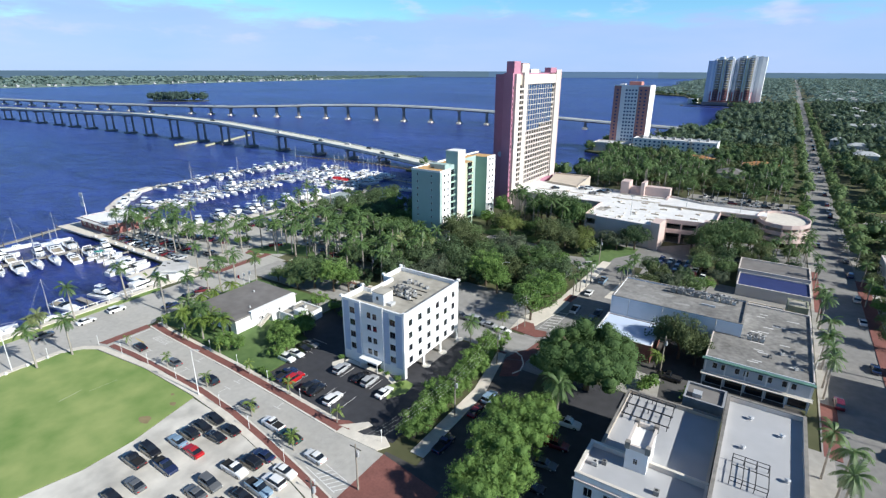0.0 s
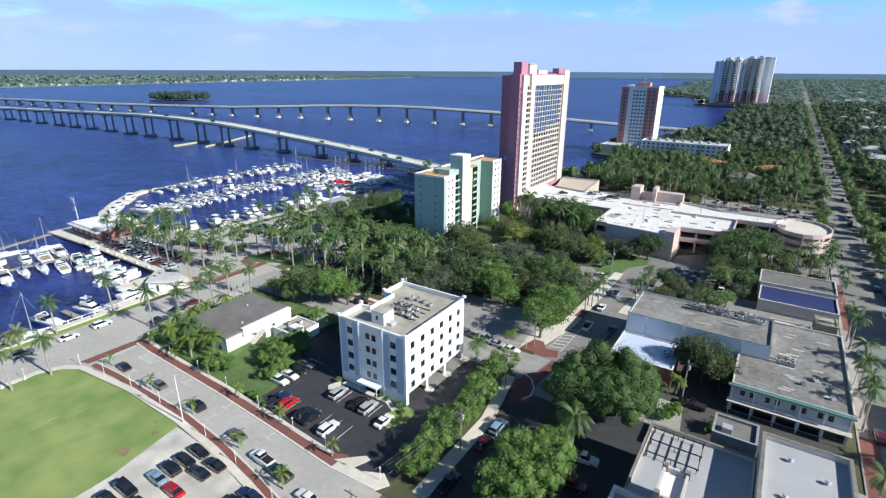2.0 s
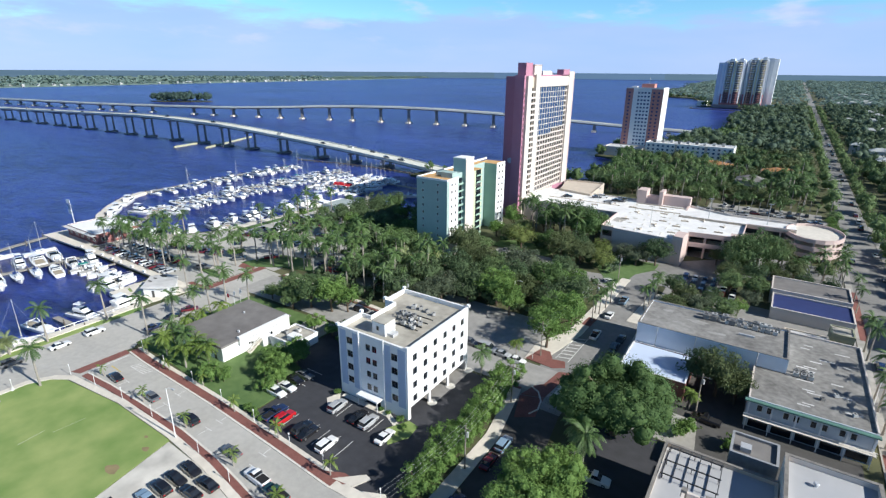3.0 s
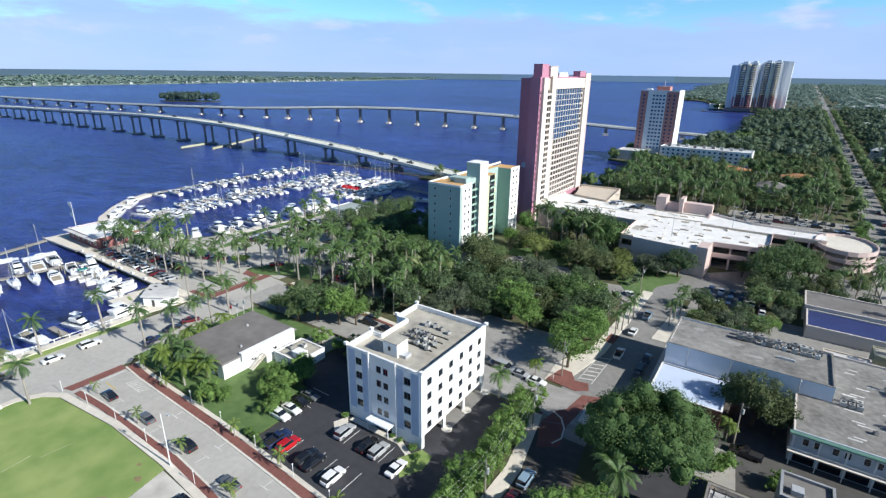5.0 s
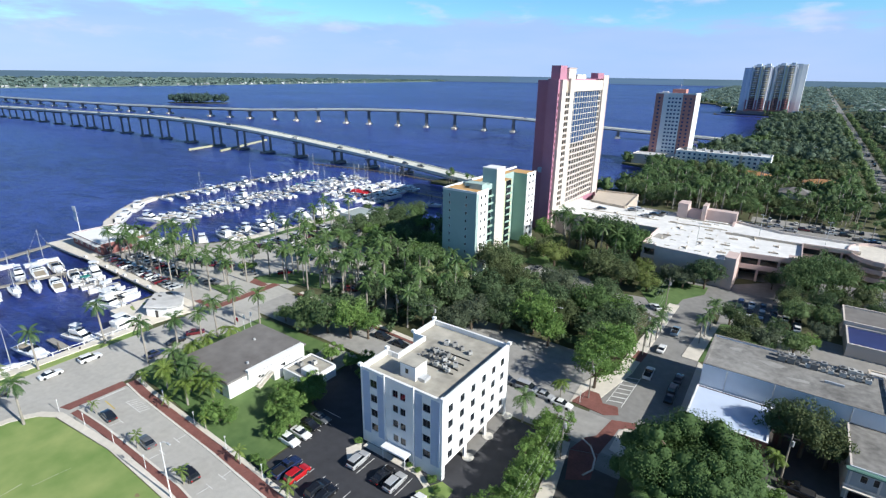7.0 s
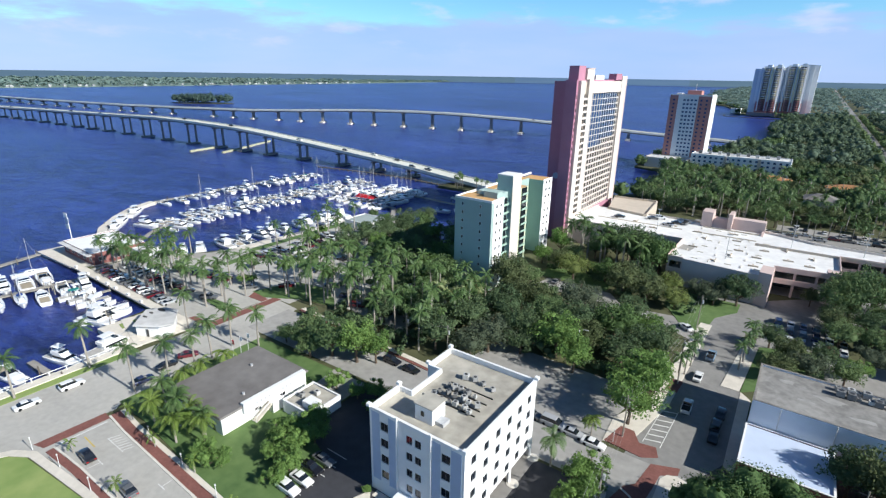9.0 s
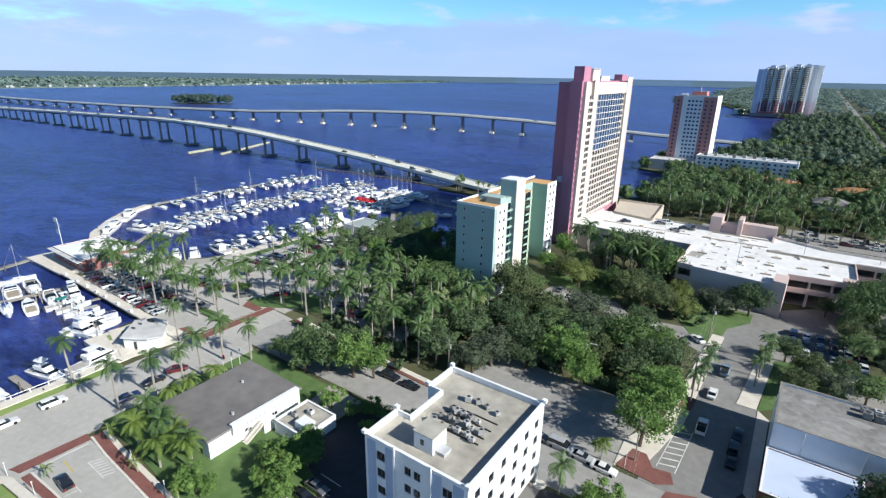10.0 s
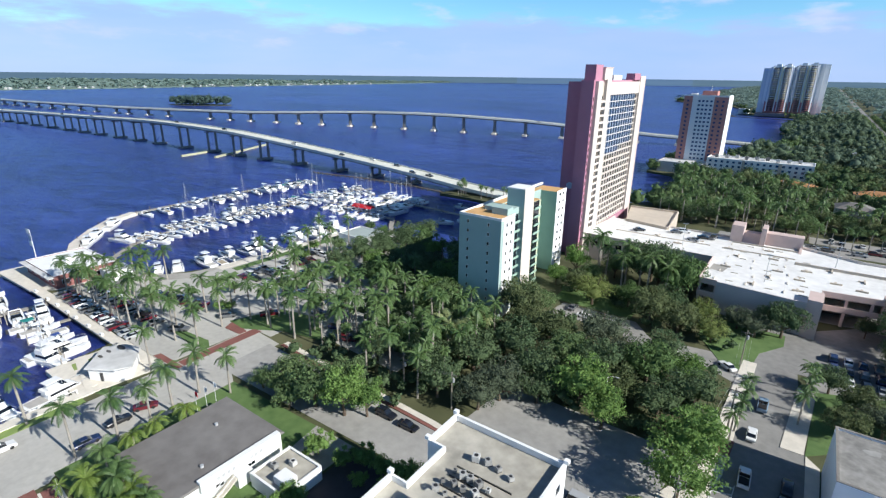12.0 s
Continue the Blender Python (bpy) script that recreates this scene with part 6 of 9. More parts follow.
dock([(-150, 254), (-210, 258), (-250, 262)])
dock([(-160, 62), (-174, 61)], 0.8)

marina = flat_block("marina_building", "white-roofed marina building with red brick walls", "building", -255.5, 97.5, -230.5, 115.5, 4.4, mat("dark red wall brick", (0.26, 0.11, 0.10), 0.85, 0.2, 2.2, 0.2), WHITE, 0.2, 0.3, WHITE)
g = G()
g.box(-0.6, -1.8, 3.9, 25.6, -0.05, 4.1)
part("canopy", g, ROOF_WHITE, marina)
for u in (3, 8, 13, 18, 23):
    window(marina, 2.2, 1.6, pose(u, -0.06, 2.0), 2)
for v in (3, 8, 13):
    window(marina, 2.2, 1.6, pose(25.06, v, 2.0, 0, 0, 90), 2)
g = G()
g.box(8, 8, 4.2, 12, 11, 5.6)
part("roof_box", g, FRAME_W, marina)
pier = structure("pier_marina", slab([(-264, 91), (-236.5, 92), (-229, 98), (-229, 117), (-246, 122), (-264, 118)], -0.6, 0.05), CONCRETE, "concrete pier deck under the marina building", "pier")
flat_block("fuel_house", "small white marina house with a pale roof", "building", -229, 110, -222, 117.5, 3.6, WHITE, ROOF_WHITE, 0.1)

shed = thing("dock_shed", "white dock shed with a six-sided stained pale roof", "shed", pose(-165, 87.3, 0))
hexa = [(-0.3, -6.1), (5.6, -2.3), (7.2, 0.8), (-0.2, 6.1), (-4.6, 4.6), (-7.3, 0.7)]
g = G()
g.prism([(x * 0.88, y * 0.88) for x, y in hexa], 0.1, 3.2)
part("wall", g, WHITE, shed)
g = G()
g.prism(hexa, 3.2, 3.5, [(x * 0.99, y * 0.99) for x, y in hexa])
part("roof", g, ROOF_WHITE, shed)
for x, y, r in ((-3.6, 3.2, 1.2), (-4.0, 0.6, 0.7), (-3.0, -1.6, 0.7)):
    g = G()
    g.prism([(x + r * 1.4 * math.cos(a), y + r * 0.6 * math.sin(a)) for a in [2 * math.pi * i / 10 for i in range(10)]], 3.5, 3.512)
    part("stain", g, mat("roof mould", (0.10, 0.095, 0.09), 0.9, 0.3, 1.0), shed)
g = G()
g.box(1.6, -4.0, 0.1, 2.6, -3.6, 2.2)
part("door", g, DARK_METAL, shed)

# signal mast with flags at the pier head
fm = thing("flag_mast", "tall white signal mast with pale flags", "flagpole", pose(-258.6, 101.5, 0))
part("mast", G().cyl(0, 0, 0, 14.0, 0.18, 0.1, 8), FRAME_W, fm)
part("yard", G().tube([(-2.4, 0, 11.5), (2.4, 0, 11.5)], 0.07), FRAME_W, fm)
for i, z in enumerate((11.9, 9.6, 7.4)):
    g = G()
    g.loft([[(-0.15 - 0.95 * k, 0.18 * math.sin(k * 1.8), z), (-0.15 - 0.95 * k, 0.18 * math.sin(k * 1.8) + 0.03, z), (-0.15 - 0.95 * k, 0.18 * math.sin(k * 1.8) + 0.03, z + 1.9), (-0.15 - 0.95 * k, 0.18 * math.sin(k * 1.8), z + 1.9)] for k in range(4)])
    part("flag", g, (WHITE, BLUEWHITE, WHITE)[i], fm)

# ---- boats ----
def hull(L, B, F, z0=-0.35):
    """A boat's hull, bow towards +x: rings of section points from stern to bow."""
    g = G()
    rings = []
    for s, bw, keel, rise in ((0, 0.86, 0.0, 0.0), (0.2, 0.96, 0.0, 0.0), (0.45, 1.0, 0.0, 0.02), (0.7, 0.86, 0.05, 0.12), (0.86, 0.56, 0.16, 0.24), (0.95, 0.26, 0.3, 0.32), (1.0, 0.04, 0.5, 0.4)):
        x, h = -L / 2 + s * L, F * (1 + rise)
        b = B / 2 * bw
        zk = z0 + keel * F
        rings.append([(x, -b, h), (x, -b * 0.9, h * 0.45), (x, -b * 0.62, zk), (x, b * 0.62, zk), (x, b * 0.9, h * 0.45), (x, b, h)])
    return g.loft(rings)


def loft_box(x0, x1, w, z0, z1, slope0=0.0, slope1=0.0, tw=0.85):
    g = G()
    g.prism(rect(x0, -w / 2, x1, w / 2), z0, z1, rect(x0 + slope0, -w / 2 * tw, x1 - slope1, w / 2 * tw))
    return g


TEAL = mat("teal canvas", (0.02, 0.22, 0.20), 0.8, 0.15)
BLUE_CANVAS = mat("blue canvas", (0.03, 0.07, 0.25), 0.8, 0.15)
RED_CANVAS = mat("red canvas", (0.55, 0.02, 0.03), 0.8, 0.12)
TAN_CANVAS = mat("tan canvas", (0.35, 0.30, 0.22), 0.8, 0.15)
TEAK = mat("teak deck", (0.42, 0.40, 0.37), 0.7, 0.15)


def boat_cruiser(L=11.5):
    t = thing("motor_cruiser", "white flybridge motor cruiser moored in its berth", "boat", group="moored boats")
    B = L * 0.3
    part("hull", hull(L, B, 1.35), GEL, t)
    part("deck", loft_box(-L * 0.47, L * 0.40, B * 0.80, 1.3, 1.42, 0, 1.2, 0.7), GEL, t)
    part("cockpit", loft_box(-L * 0.46, -L * 0.22, B * 0.74, 1.42, 1.46), TEAK, t)
    part("cabin", loft_box(-L * 0.22, L * 0.27, B * 0.72, 1.4, 2.7, 0.2, 1.6, 0.86), GEL, t)
    part("cabin_window", loft_box(-L * 0.19, L * 0.22, B * 0.74, 1.95, 2.4, 0.1, 0.6, 0.95), GLASS_DARK, t)
    fb = part("flybridge", loft_box(-L * 0.24, L * 0.10, B * 0.66, 2.7, 3.35, 0.1, 0.8, 0.95), GEL, t)
    part("windscreen", loft_box(L * 0.0, L * 0.07, B * 0.58, 3.3, 3.7, 0.2, 0.2, 0.9), GLASS_DARK, fb)
    part("hardtop", loft_box(-L * 0.20, L * 0.02, B * 0.6, 4.6, 4.72), GEL, fb)
    fr = G()
    xa, xb, ya = -L * 0.19, L * 0.01, B * 0.26
    fr.tube([(xa, -ya, 3.3), (xa, -ya, 4.58), (xa, ya, 4.58), (xb, ya, 4.58), (xb, -ya, 4.58), (xb, -ya, 3.3)], 0.05)
    part("top_frame", fr, METAL, fb)
    g = G()
    for s in (-1, 1):
        g.tube([(L * 0.05, s * B * 0.43, 2.1), (L * 0.3, s * B * 0.38, 2.3), (L * 0.48, s * 0.1, 2.5)], 0.035, 5)
    part("bow_rail", g, METAL, t)
    return t


def boat_open(L=8.5, canvas=None, lab="white open motor boat with a canopy top"):
    t = thing("motor_boat", lab, "boat", group="moored boats")
    B = L * 0.31
    part("hull", hull(L, B, 0.95), GEL, t)
    part("deck", loft_box(L * 0.1, L * 0.42, B * 0.74, 0.94, 1.12, 0, 1.2, 0.7), GEL, t)
    part("cockpit", loft_box(-L * 0.46, L * 0.1, B * 0.72, 0.93, 0.97), TEAK, t)
    part("console", loft_box(-L * 0.06, L * 0.06, B * 0.34, 0.97, 1.9, 0.05, 0.25, 0.9), GEL, t)
    part("windscreen", loft_box(L * 0.03, L * 0.09, B * 0.6, 1.2, 1.75, 0.3, 0.0, 0.9), GLASS_DARK, t)
    top = part("canopy", loft_box(-L * 0.2, L * 0.08, B * 0.66, 2.5, 2.62, 0.1, 0.1, 0.92), canvas or GEL, t)
    fr = G()
    xa, xb, ya = -L * 0.16, L * 0.05, B * 0.27
    fr.tube([(xa, -ya, 0.95), (xa, -ya, 2.48), (xa, ya, 2.48), (xb, ya, 2.48), (xb, -ya, 2.48), (xb, -ya, 0.95)], 0.035)
    part("top_frame", fr, METAL, top)
    part("outboard", loft_box(-L * 0.55, -L * 0.49, 0.5, 0.3, 1.45, 0.05, 0.05, 0.8), DARK_METAL, t)
    return t


def boat_express(L=10.0):
    t = thing("express_cruiser", "low white express cruiser with an arch", "boat", group="moored boats")
    B = L * 0.31
    part("hull", hull(L, B, 1.15), GEL, t)
    part("deck", loft_box(-L * 0.05, L * 0.42, B * 0.78, 1.12, 1.75, 0.0, 2.2, 0.62), GEL, t)
    part("cockpit", loft_box(-L * 0.46, -L * 0.05, B * 0.72, 1.12, 1.17), TAN_CANVAS, t)
    part("windscreen", loft_box(-L * 0.08, L * 0.08, B * 0.72, 1.6, 2.2, 0.2, 0.9, 0.84), GLASS_DARK, t)
    g = G()
    g.tube([(-L * 0.2, -B * 0.42, 1.15), (-L * 0.25, -B * 0.36, 2.6), (-L * 0.25, B * 0.36, 2.6), (-L * 0.2, B * 0.42, 1.15)], 0.13)
    part("arch", g, GEL, t)
    part("hatch", loft_box(L * 0.16, L * 0.22, 0.6, 1.62, 1.72), GLASS_DARK, t)
    return t


def boat_sport(L=13.0):
    t = thing("sport_fisher", "large white sport fishing boat with a tuna tower", "boat", group="moored boats")
    B = L * 0.31
    part("hull", hull(L, B, 1.6), GEL, t)
    part("deck", loft_box(-L * 0.2, L * 0.42, B * 0.80, 1.55, 1.8, 0, 2.0, 0.65), GEL, t)
    part("cockpit", loft_box(-L * 0.47, -L * 0.2, B * 0.74, 1.5, 1.56), TEAK, t)
    part("cabin", loft_box(-L * 0.2, L * 0.16, B * 0.74, 1.8, 3.2, 0.1, 1.3, 0.85), GEL, t)
    part("cabin_window", loft_box(-L * 0.17, L * 0.13, B * 0.77, 2.4, 2.9, 0.1, 0.5, 0.93), GLASS_DARK, t)
    fb = part("flybridge", loft_box(-L * 0.2, L * 0.04, B * 0.62, 3.2, 4.0, 0.1, 0.5, 0.95), GEL, t)
    part("hardtop", loft_box(-L * 0.18, L * 0.03, B * 0.6, 5.4, 5.52), GEL, fb)
    tw = G()
    for x in (-L * 0.17, L * 0.02):
        for y in (-1, 1):
            tw.tube([(x, y * B * 0.29, 3.4), (x * 0.6 - 0.5, y * 0.5, 8.2)], 0.06)
    part("tuna_tower", tw, METAL, t)
    part("tower_top", loft_box(-1.6, 0.2, 1.4, 8.2, 8.3), GEL, t)
    return t


def boat_sail(L=10.5):
    t = thing("sailing_yacht", "white sailing yacht with a bare mast and furled sail", "boat", group="moored boats")
    B = L * 0.29
    part("hull", hull(L, B, 1.05), GEL, t)
    part("deck", loft_box(-L * 0.45, L * 0.38, B * 0.74, 1.02, 1.15, 0, 1.5, 0.66), GEL, t)
    part("cabin", loft_box(-L * 0.12, L * 0.22, B * 0.5, 1.15, 1.7, 0.2, 0.8, 0.8), GEL, t)
    part("cabin_window", loft_box(-L * 0.09, L * 0.15, B * 0.5, 1.32, 1.52, 0.1, 0.3, 0.92), GLASS_DARK, t)
    part("mast", G().cyl(L * 0.08, 0, 1.1, L * 1.25, 0.09, 0.06, 6), METAL, t)
    part("boom", G().tube([(L * 0.08, 0, 2.4), (-L * 0.32, 0, 2.3)], 0.14), BLUE_CANVAS, t)
    g = G()
    g.tube([(L * 0.49, 0, 1.4), (L * 0.08, 0, L * 1.22)], 0.02, 4)
    g.tube([(-L * 0.48, 0, 1.2), (L * 0.08, 0, L * 1.24)], 0.02, 4)
    for y in (-1, 1):
        g.tube([(L * 0.06, y * B * 0.42, 1.1), (L * 0.08, y * 0.4, L * 0.75), (L * 0.08, 0, L * 1.2)], 0.02, 4)
    part("rigging", g, METAL, t)
    part("cockpit_tent", loft_box(-L * 0.3, -L * 0.12, B * 0.5, 1.9, 2.1, 0.1, 0.1, 0.8), BLUE_CANVAS, t)
    return t


PROTO = [boat_cruiser(), boat_open(), boat_express(), boat_sport(), boat_sail(), boat_open(8.0, BLUE_CANVAS, "white open motor boat with a blue canvas top"), boat_open(9.5, TEAL, "white motor boat under a teal canvas cover"), boat_cruiser(14.5), boat_express(12.5)]
BOAT_LEN = [11.5, 8.5, 10.0, 13.0, 10.5, 8.0, 9.5, 14.5, 12.5]
used = set()
brng = random.Random(5)


def boat(kind, x, y, rz, s=1.0):
    m = pose(x, y, WATER_Z + 0.05, 0, 0, rz)
    if kind not in used:
        used.add(kind)
        PROTO[kind].matrix_world = m
        return PROTO[kind]
    c = copy_thing(PROTO[kind], m)
    c.scale = (s, s, s)
    return c


def berths(pts, side, step, kinds, grow=1.0, skip=0.08, gap=1.6):
    """Boats side by side, square to a dock line, on its left (+1) or right (-1)."""
    for a, b in zip(pts, pts[1:]):
        va, vb = Vector(a), Vector(b)
        d = (vb - va).normalized()
        n = Vector((-d.y, d.x)) * side
        k = int((vb - va).length / step)
        for i in range(k):
            if brng.random() < skip:
                continue
            kind = brng.choice(kinds)
            s = grow * brng.uniform(1.0, 1.25)
            p = va + d * (step * (i + 0.5) + brng.uniform(-0.3, 0.3)) + n * (gap + BOAT_LEN[kind] * s / 2)
            ang = math.degrees(math.atan2(n.y, n.x)) + (180 if brng.random() < 0.35 else 0) + brng.uniform(-3, 3)
            boat(kind, p.x, p.y, ang, s)


berths(OUTER[4:], -1, 4.3, [0, 4, 1, 2, 0, 2, 4, 0, 1, 0, 6], 1.0, 0.03)
berths(MID[1:], 1, 4.2, [1, 5, 2, 4, 1, 2, 4, 0, 1, 6, 0], 0.92, 0.04)
berths(MID[1:], -1, 4.2, [1, 5, 2, 4, 1, 2, 0, 4, 0], 0.92, 0.04)
berths([(-209.4, 137), (-208, 154), (-207, 165), (-206.5, 180), (-206, 206)], 1, 4.6, [0, 7, 2, 3, 0, 2, 8, 1, 0], skip=0.05)
berths([(-207, 232), (-250, 234)], 1, 4.6, [0, 1, 2, 4, 1, 5])
berths([(-207, 232), (-250, 234)], -1, 4.6, [0, 1, 2, 0, 1])
berths([(-210, 258), (-248, 262)], -1, 4.8, [4, 1, 4, 2, 4, 5])
berths([(-210, 258), (-248, 262)], 1, 5.0, [4, 1, 4, 2])
berths([(-222, 92), (-226, 65), (-230, 40)], 1, 5.4, [0, 2, 1, 0, 8, 1, 4], 0.98, 0.0)
berths([(-222, 84), (-226, 65), (-230, 40)], -1, 5.6, [0, 8, 0, 2, 1, 0], 0.98, 0.0)
berths([(-217, 91), (-180, 91)], -1, 4.9, [1, 0, 1, 6, 2, 1, 5], 0.92, 0.12)
for x, y, rz, k in ((-283.9, 130.2, 140, 7), (-296.9, 142.4, 134, 7), (-276, 124, 140, 0), (-218.5, 130.5, 152, 7), (-222, 125.5, 150, 0), (-166.5, 76.5, 100, 7), (-168.5, 66.2, 15, 0), (-165.4, 49.5, 78, 4), (-184, 80, 15, 3), (-170.5, 56.0, 10, 8), (-243, 82, 85, 4), (-248, 70, 80, 4), (-238, 62, 80, 0), (-168, 36, 85, 7), (-188, 83, 95, 7),
                    (-176, 252, 100, 0), (-168, 262, 95, 1), (-180, 240, 20, 2), (-160, 270, 80, 5), (-190, 270, 0, 1)):
    boat(k, x, y, rz)
sl = thing("slip_canopy", "bright red canvas canopy over a boat slip", "canopy", pose(-221, 227.5, 0, 0, 0, 4))
g = G()
g.prism(rect(-6, -2.4, 6, 2.4), 3.0, 4.3, rect(-5.6, -0.2, 5.6, 0.2))
part("canvas", g, RED_CANVAS, sl)
for x in (-5.6, 0, 5.6):
    for y in (-2.2, 2.2):
        part("post", G().cyl(x, y, -3, 3.0, 0.1, n=6), PILE, sl)
boat(0, -221, 227.5, 0)

# low grey-green roof by the quay
flat_block("quay_store", "low store with a grey-green flat roof near the quay", "building", -197, 188, -183, 201, 3.4, WHITE, mat("grey-green roof coating", (0.33, 0.38, 0.37), 0.8, 0.12, 0.3), 0.2)
# dock boxes and mooring posts along the promenade
pr = random.Random(14)
for i in range(7):
    t = thing("dock_box", "white plastic dock box on the promenade", "dock box", pose(-232 + i * 7.6 + pr.uniform(-1.4, 1.4), 92.75 + pr.uniform(-0.1, 0.2), 0.2, 0, 0, pr.uniform(-6, 6)), "dock boxes")
    part("box", G().prism(rect(-0.6, -0.3, 0.6, 0.3), 0, 0.55), GEL, t)
    part("lid", G().prism(rect(-0.64, -0.34, 0.64, 0.34), 0.55, 0.68, rect(-0.5, -0.2, 0.5, 0.2)), GEL, t)
for i in range(24):
    t = thing("mooring_post", "weathered timber mooring post in the water", "post", pose(-231 + i * 2.3, 82.5 + pr.uniform(-3, 3), WATER_Z - 1), "mooring posts")
    part("post", G().cyl(0, 0, 0, 4.2, 0.16, 0.14, 6), WOOD_DOCK, t)

# ---- plants ----
def leaf_cloud(rs, centres, radii, n, size, squash=0.8, core=True, up=0.35, spread=0.26, cores=None, loose=0.75):
    """Vertices and faces of leaf clumps round the given centres: small tilted quads, and a rough core inside each clump."""
    c, r = np.asarray(centres, float), np.asarray(radii, float)
    pick = rs.choice(len(c), n, p=r**2 / (r**2).sum())
    d = rs.normal(size=(n, 3))
    d[:, 2] = np.where(d[:, 2] < -0.6, -d[:, 2], d[:, 2])
    d /= np.linalg.norm(d, axis=1)[:, None]
    p = c[pick] + d * (r[pick] * rs.uniform(0.62, 1.0 + spread, n))[:, None] * (1, 1, squash)
    near = np.linalg.norm((p[:, None] - c[None]) / (1, 1, squash), axis=2) / r[None]
    near[np.arange(n), pick] = 9
    keep = near.min(1) > 0.62
    p, d = p[keep], d[keep]
    m = len(p)
    nrm = d + rs.normal(size=(m, 3)) * loose + (0, 0, up)
    nrm /= np.linalg.norm(nrm, axis=1)[:, None]
    a = np.cross(nrm, rs.normal(size=(m, 3)))
    a /= np.linalg.norm(a, axis=1)[:, None]
    b = np.cross(nrm, a)
    s = size * rs.uniform(0.55, 1.35, m)[:, None]
    v = np.stack([p - a * s * 0.5, p - b * s * 0.32, p + a * s * 0.5, p + b * s * 0.32], 1).reshape(-1, 3)
    f = np.arange(4 * m).reshape(-1, 4)
    verts, faces = [v], [f]
    if core:
        k = 4 * m
        nu, nv = 7, 4
        th = np.linspace(0, 2 * np.pi, nu, endpoint=False)
        ph = np.linspace(0.25, np.pi - 0.25, nv)
        ball = np.array([(np.cos(t) * np.sin(q), np.sin(t) * np.sin(q), np.cos(q) * squash) for q in ph for t in th])
        bf = np.array([(i * nu + j, (i + 1) * nu + j, (i + 1) * nu + (j + 1) % nu, i * nu + (j + 1) % nu) for i in range(nv - 1) for j in range(nu)])
        for cc, rr in list(zip(c, r))[:cores]:
            verts.append(ball * rr * (0.82 if cores else 0.7) * rs.uniform(0.85, 1.1, (len(ball), 1)) + cc)
            faces.append(bf + k)
            k += len(ball)
    return np.concatenate(verts), np.concatenate(faces)


def cloud_mesh(name, v, f, material):
    me = bpy.data.meshes.new(name)
    me.vertices.add(len(v))
    me.vertices.foreach_set("co", v.astype(np.float32).ravel())
    me.loops.add(f.size)
    me.loops.foreach_set("vertex_index", f.astype(np.int32).ravel())
    me.polygons.add(len(f))
    me.polygons.foreach_set("loop_start", np.arange(0, f.size, 4, dtype=np.int32))
    me.materials.append(material)
    me.update(calc_edges=True)
    me.validate()
    return me


def crown_clumps(rs, R, z0, z1, n):
    """Clump centres over a broad uneven dome: a few large ones inside, many small ones outside."""
    zm, h = z0 + (z1 - z0) * 0.42, (z1 - z0) * 0.5
    out, rad = [(0, 0, zm)], [R * 0.5]
    for i in range(4):
        a = 1.57 * i + rs.uniform(-0.4, 0.4)
        out.append((R * 0.4 * math.cos(a), R * 0.4 * math.sin(a), zm + rs.uniform(-0.1, 0.25) * h))
        rad.append(R * rs.uniform(0.34, 0.44))
    ph = rs.uniform(0, 6.28, 3)
    for i in range(n):
        a, u = 2.4 * i + rs.uniform(-0.5, 0.5), rs.uniform(-0.35, 1.0)
        k = 1 + 0.16 * math.sin(2 * a + ph[0]) + 0.13 * math.sin(3 * a + ph[1]) + 0.10 * math.sin(5 * a + ph[2] + 3 * u)
        rr = R * rs.uniform(0.62, 0.86) * k * math.sqrt(max(0.05, 1 - u * u * 0.85))
        out.append((rr * math.cos(a), rr * math.sin(a), zm + h * u * rs.uniform(0.75, 1.05)))
        rad.append(R * rs.uniform(0.13, 0.25))
    return out, rad


def make_tree(name, label, seed, R, H, clumps, leaves, size, material, group="broadleaf trees", low=0.24, cores=5, loose=0.7):
    rs = np.random.RandomState(seed)
    t = thing(name, label, "tree", group=group)
    c, r = crown_clumps(rs, R, H * low, H, clumps)
    g = G()
    g.tube([(0, 0, -0.2), (0.1, 0.05, H * 0.2), (0.0, 0.15, H * 0.42)], [R * 0.07, R * 0.055, R * 0.045], 8)
    for k in range(5):
        x, y, z = c[5 + k]
        g.tube([(0, 0.1, H * 0.25), (x * 0.45, y * 0.45, (z + H * 0.3) / 2), (x, y, z)], [R * 0.035, R * 0.025, R * 0.012], 5)
    part("trunk", g, BARK, t)
    v, f = leaf_cloud(rs, c, r, leaves, size, cores=cores, loose=loose)
    part("crown", cloud_mesh("crown", v, f, material), None, t)
    return t


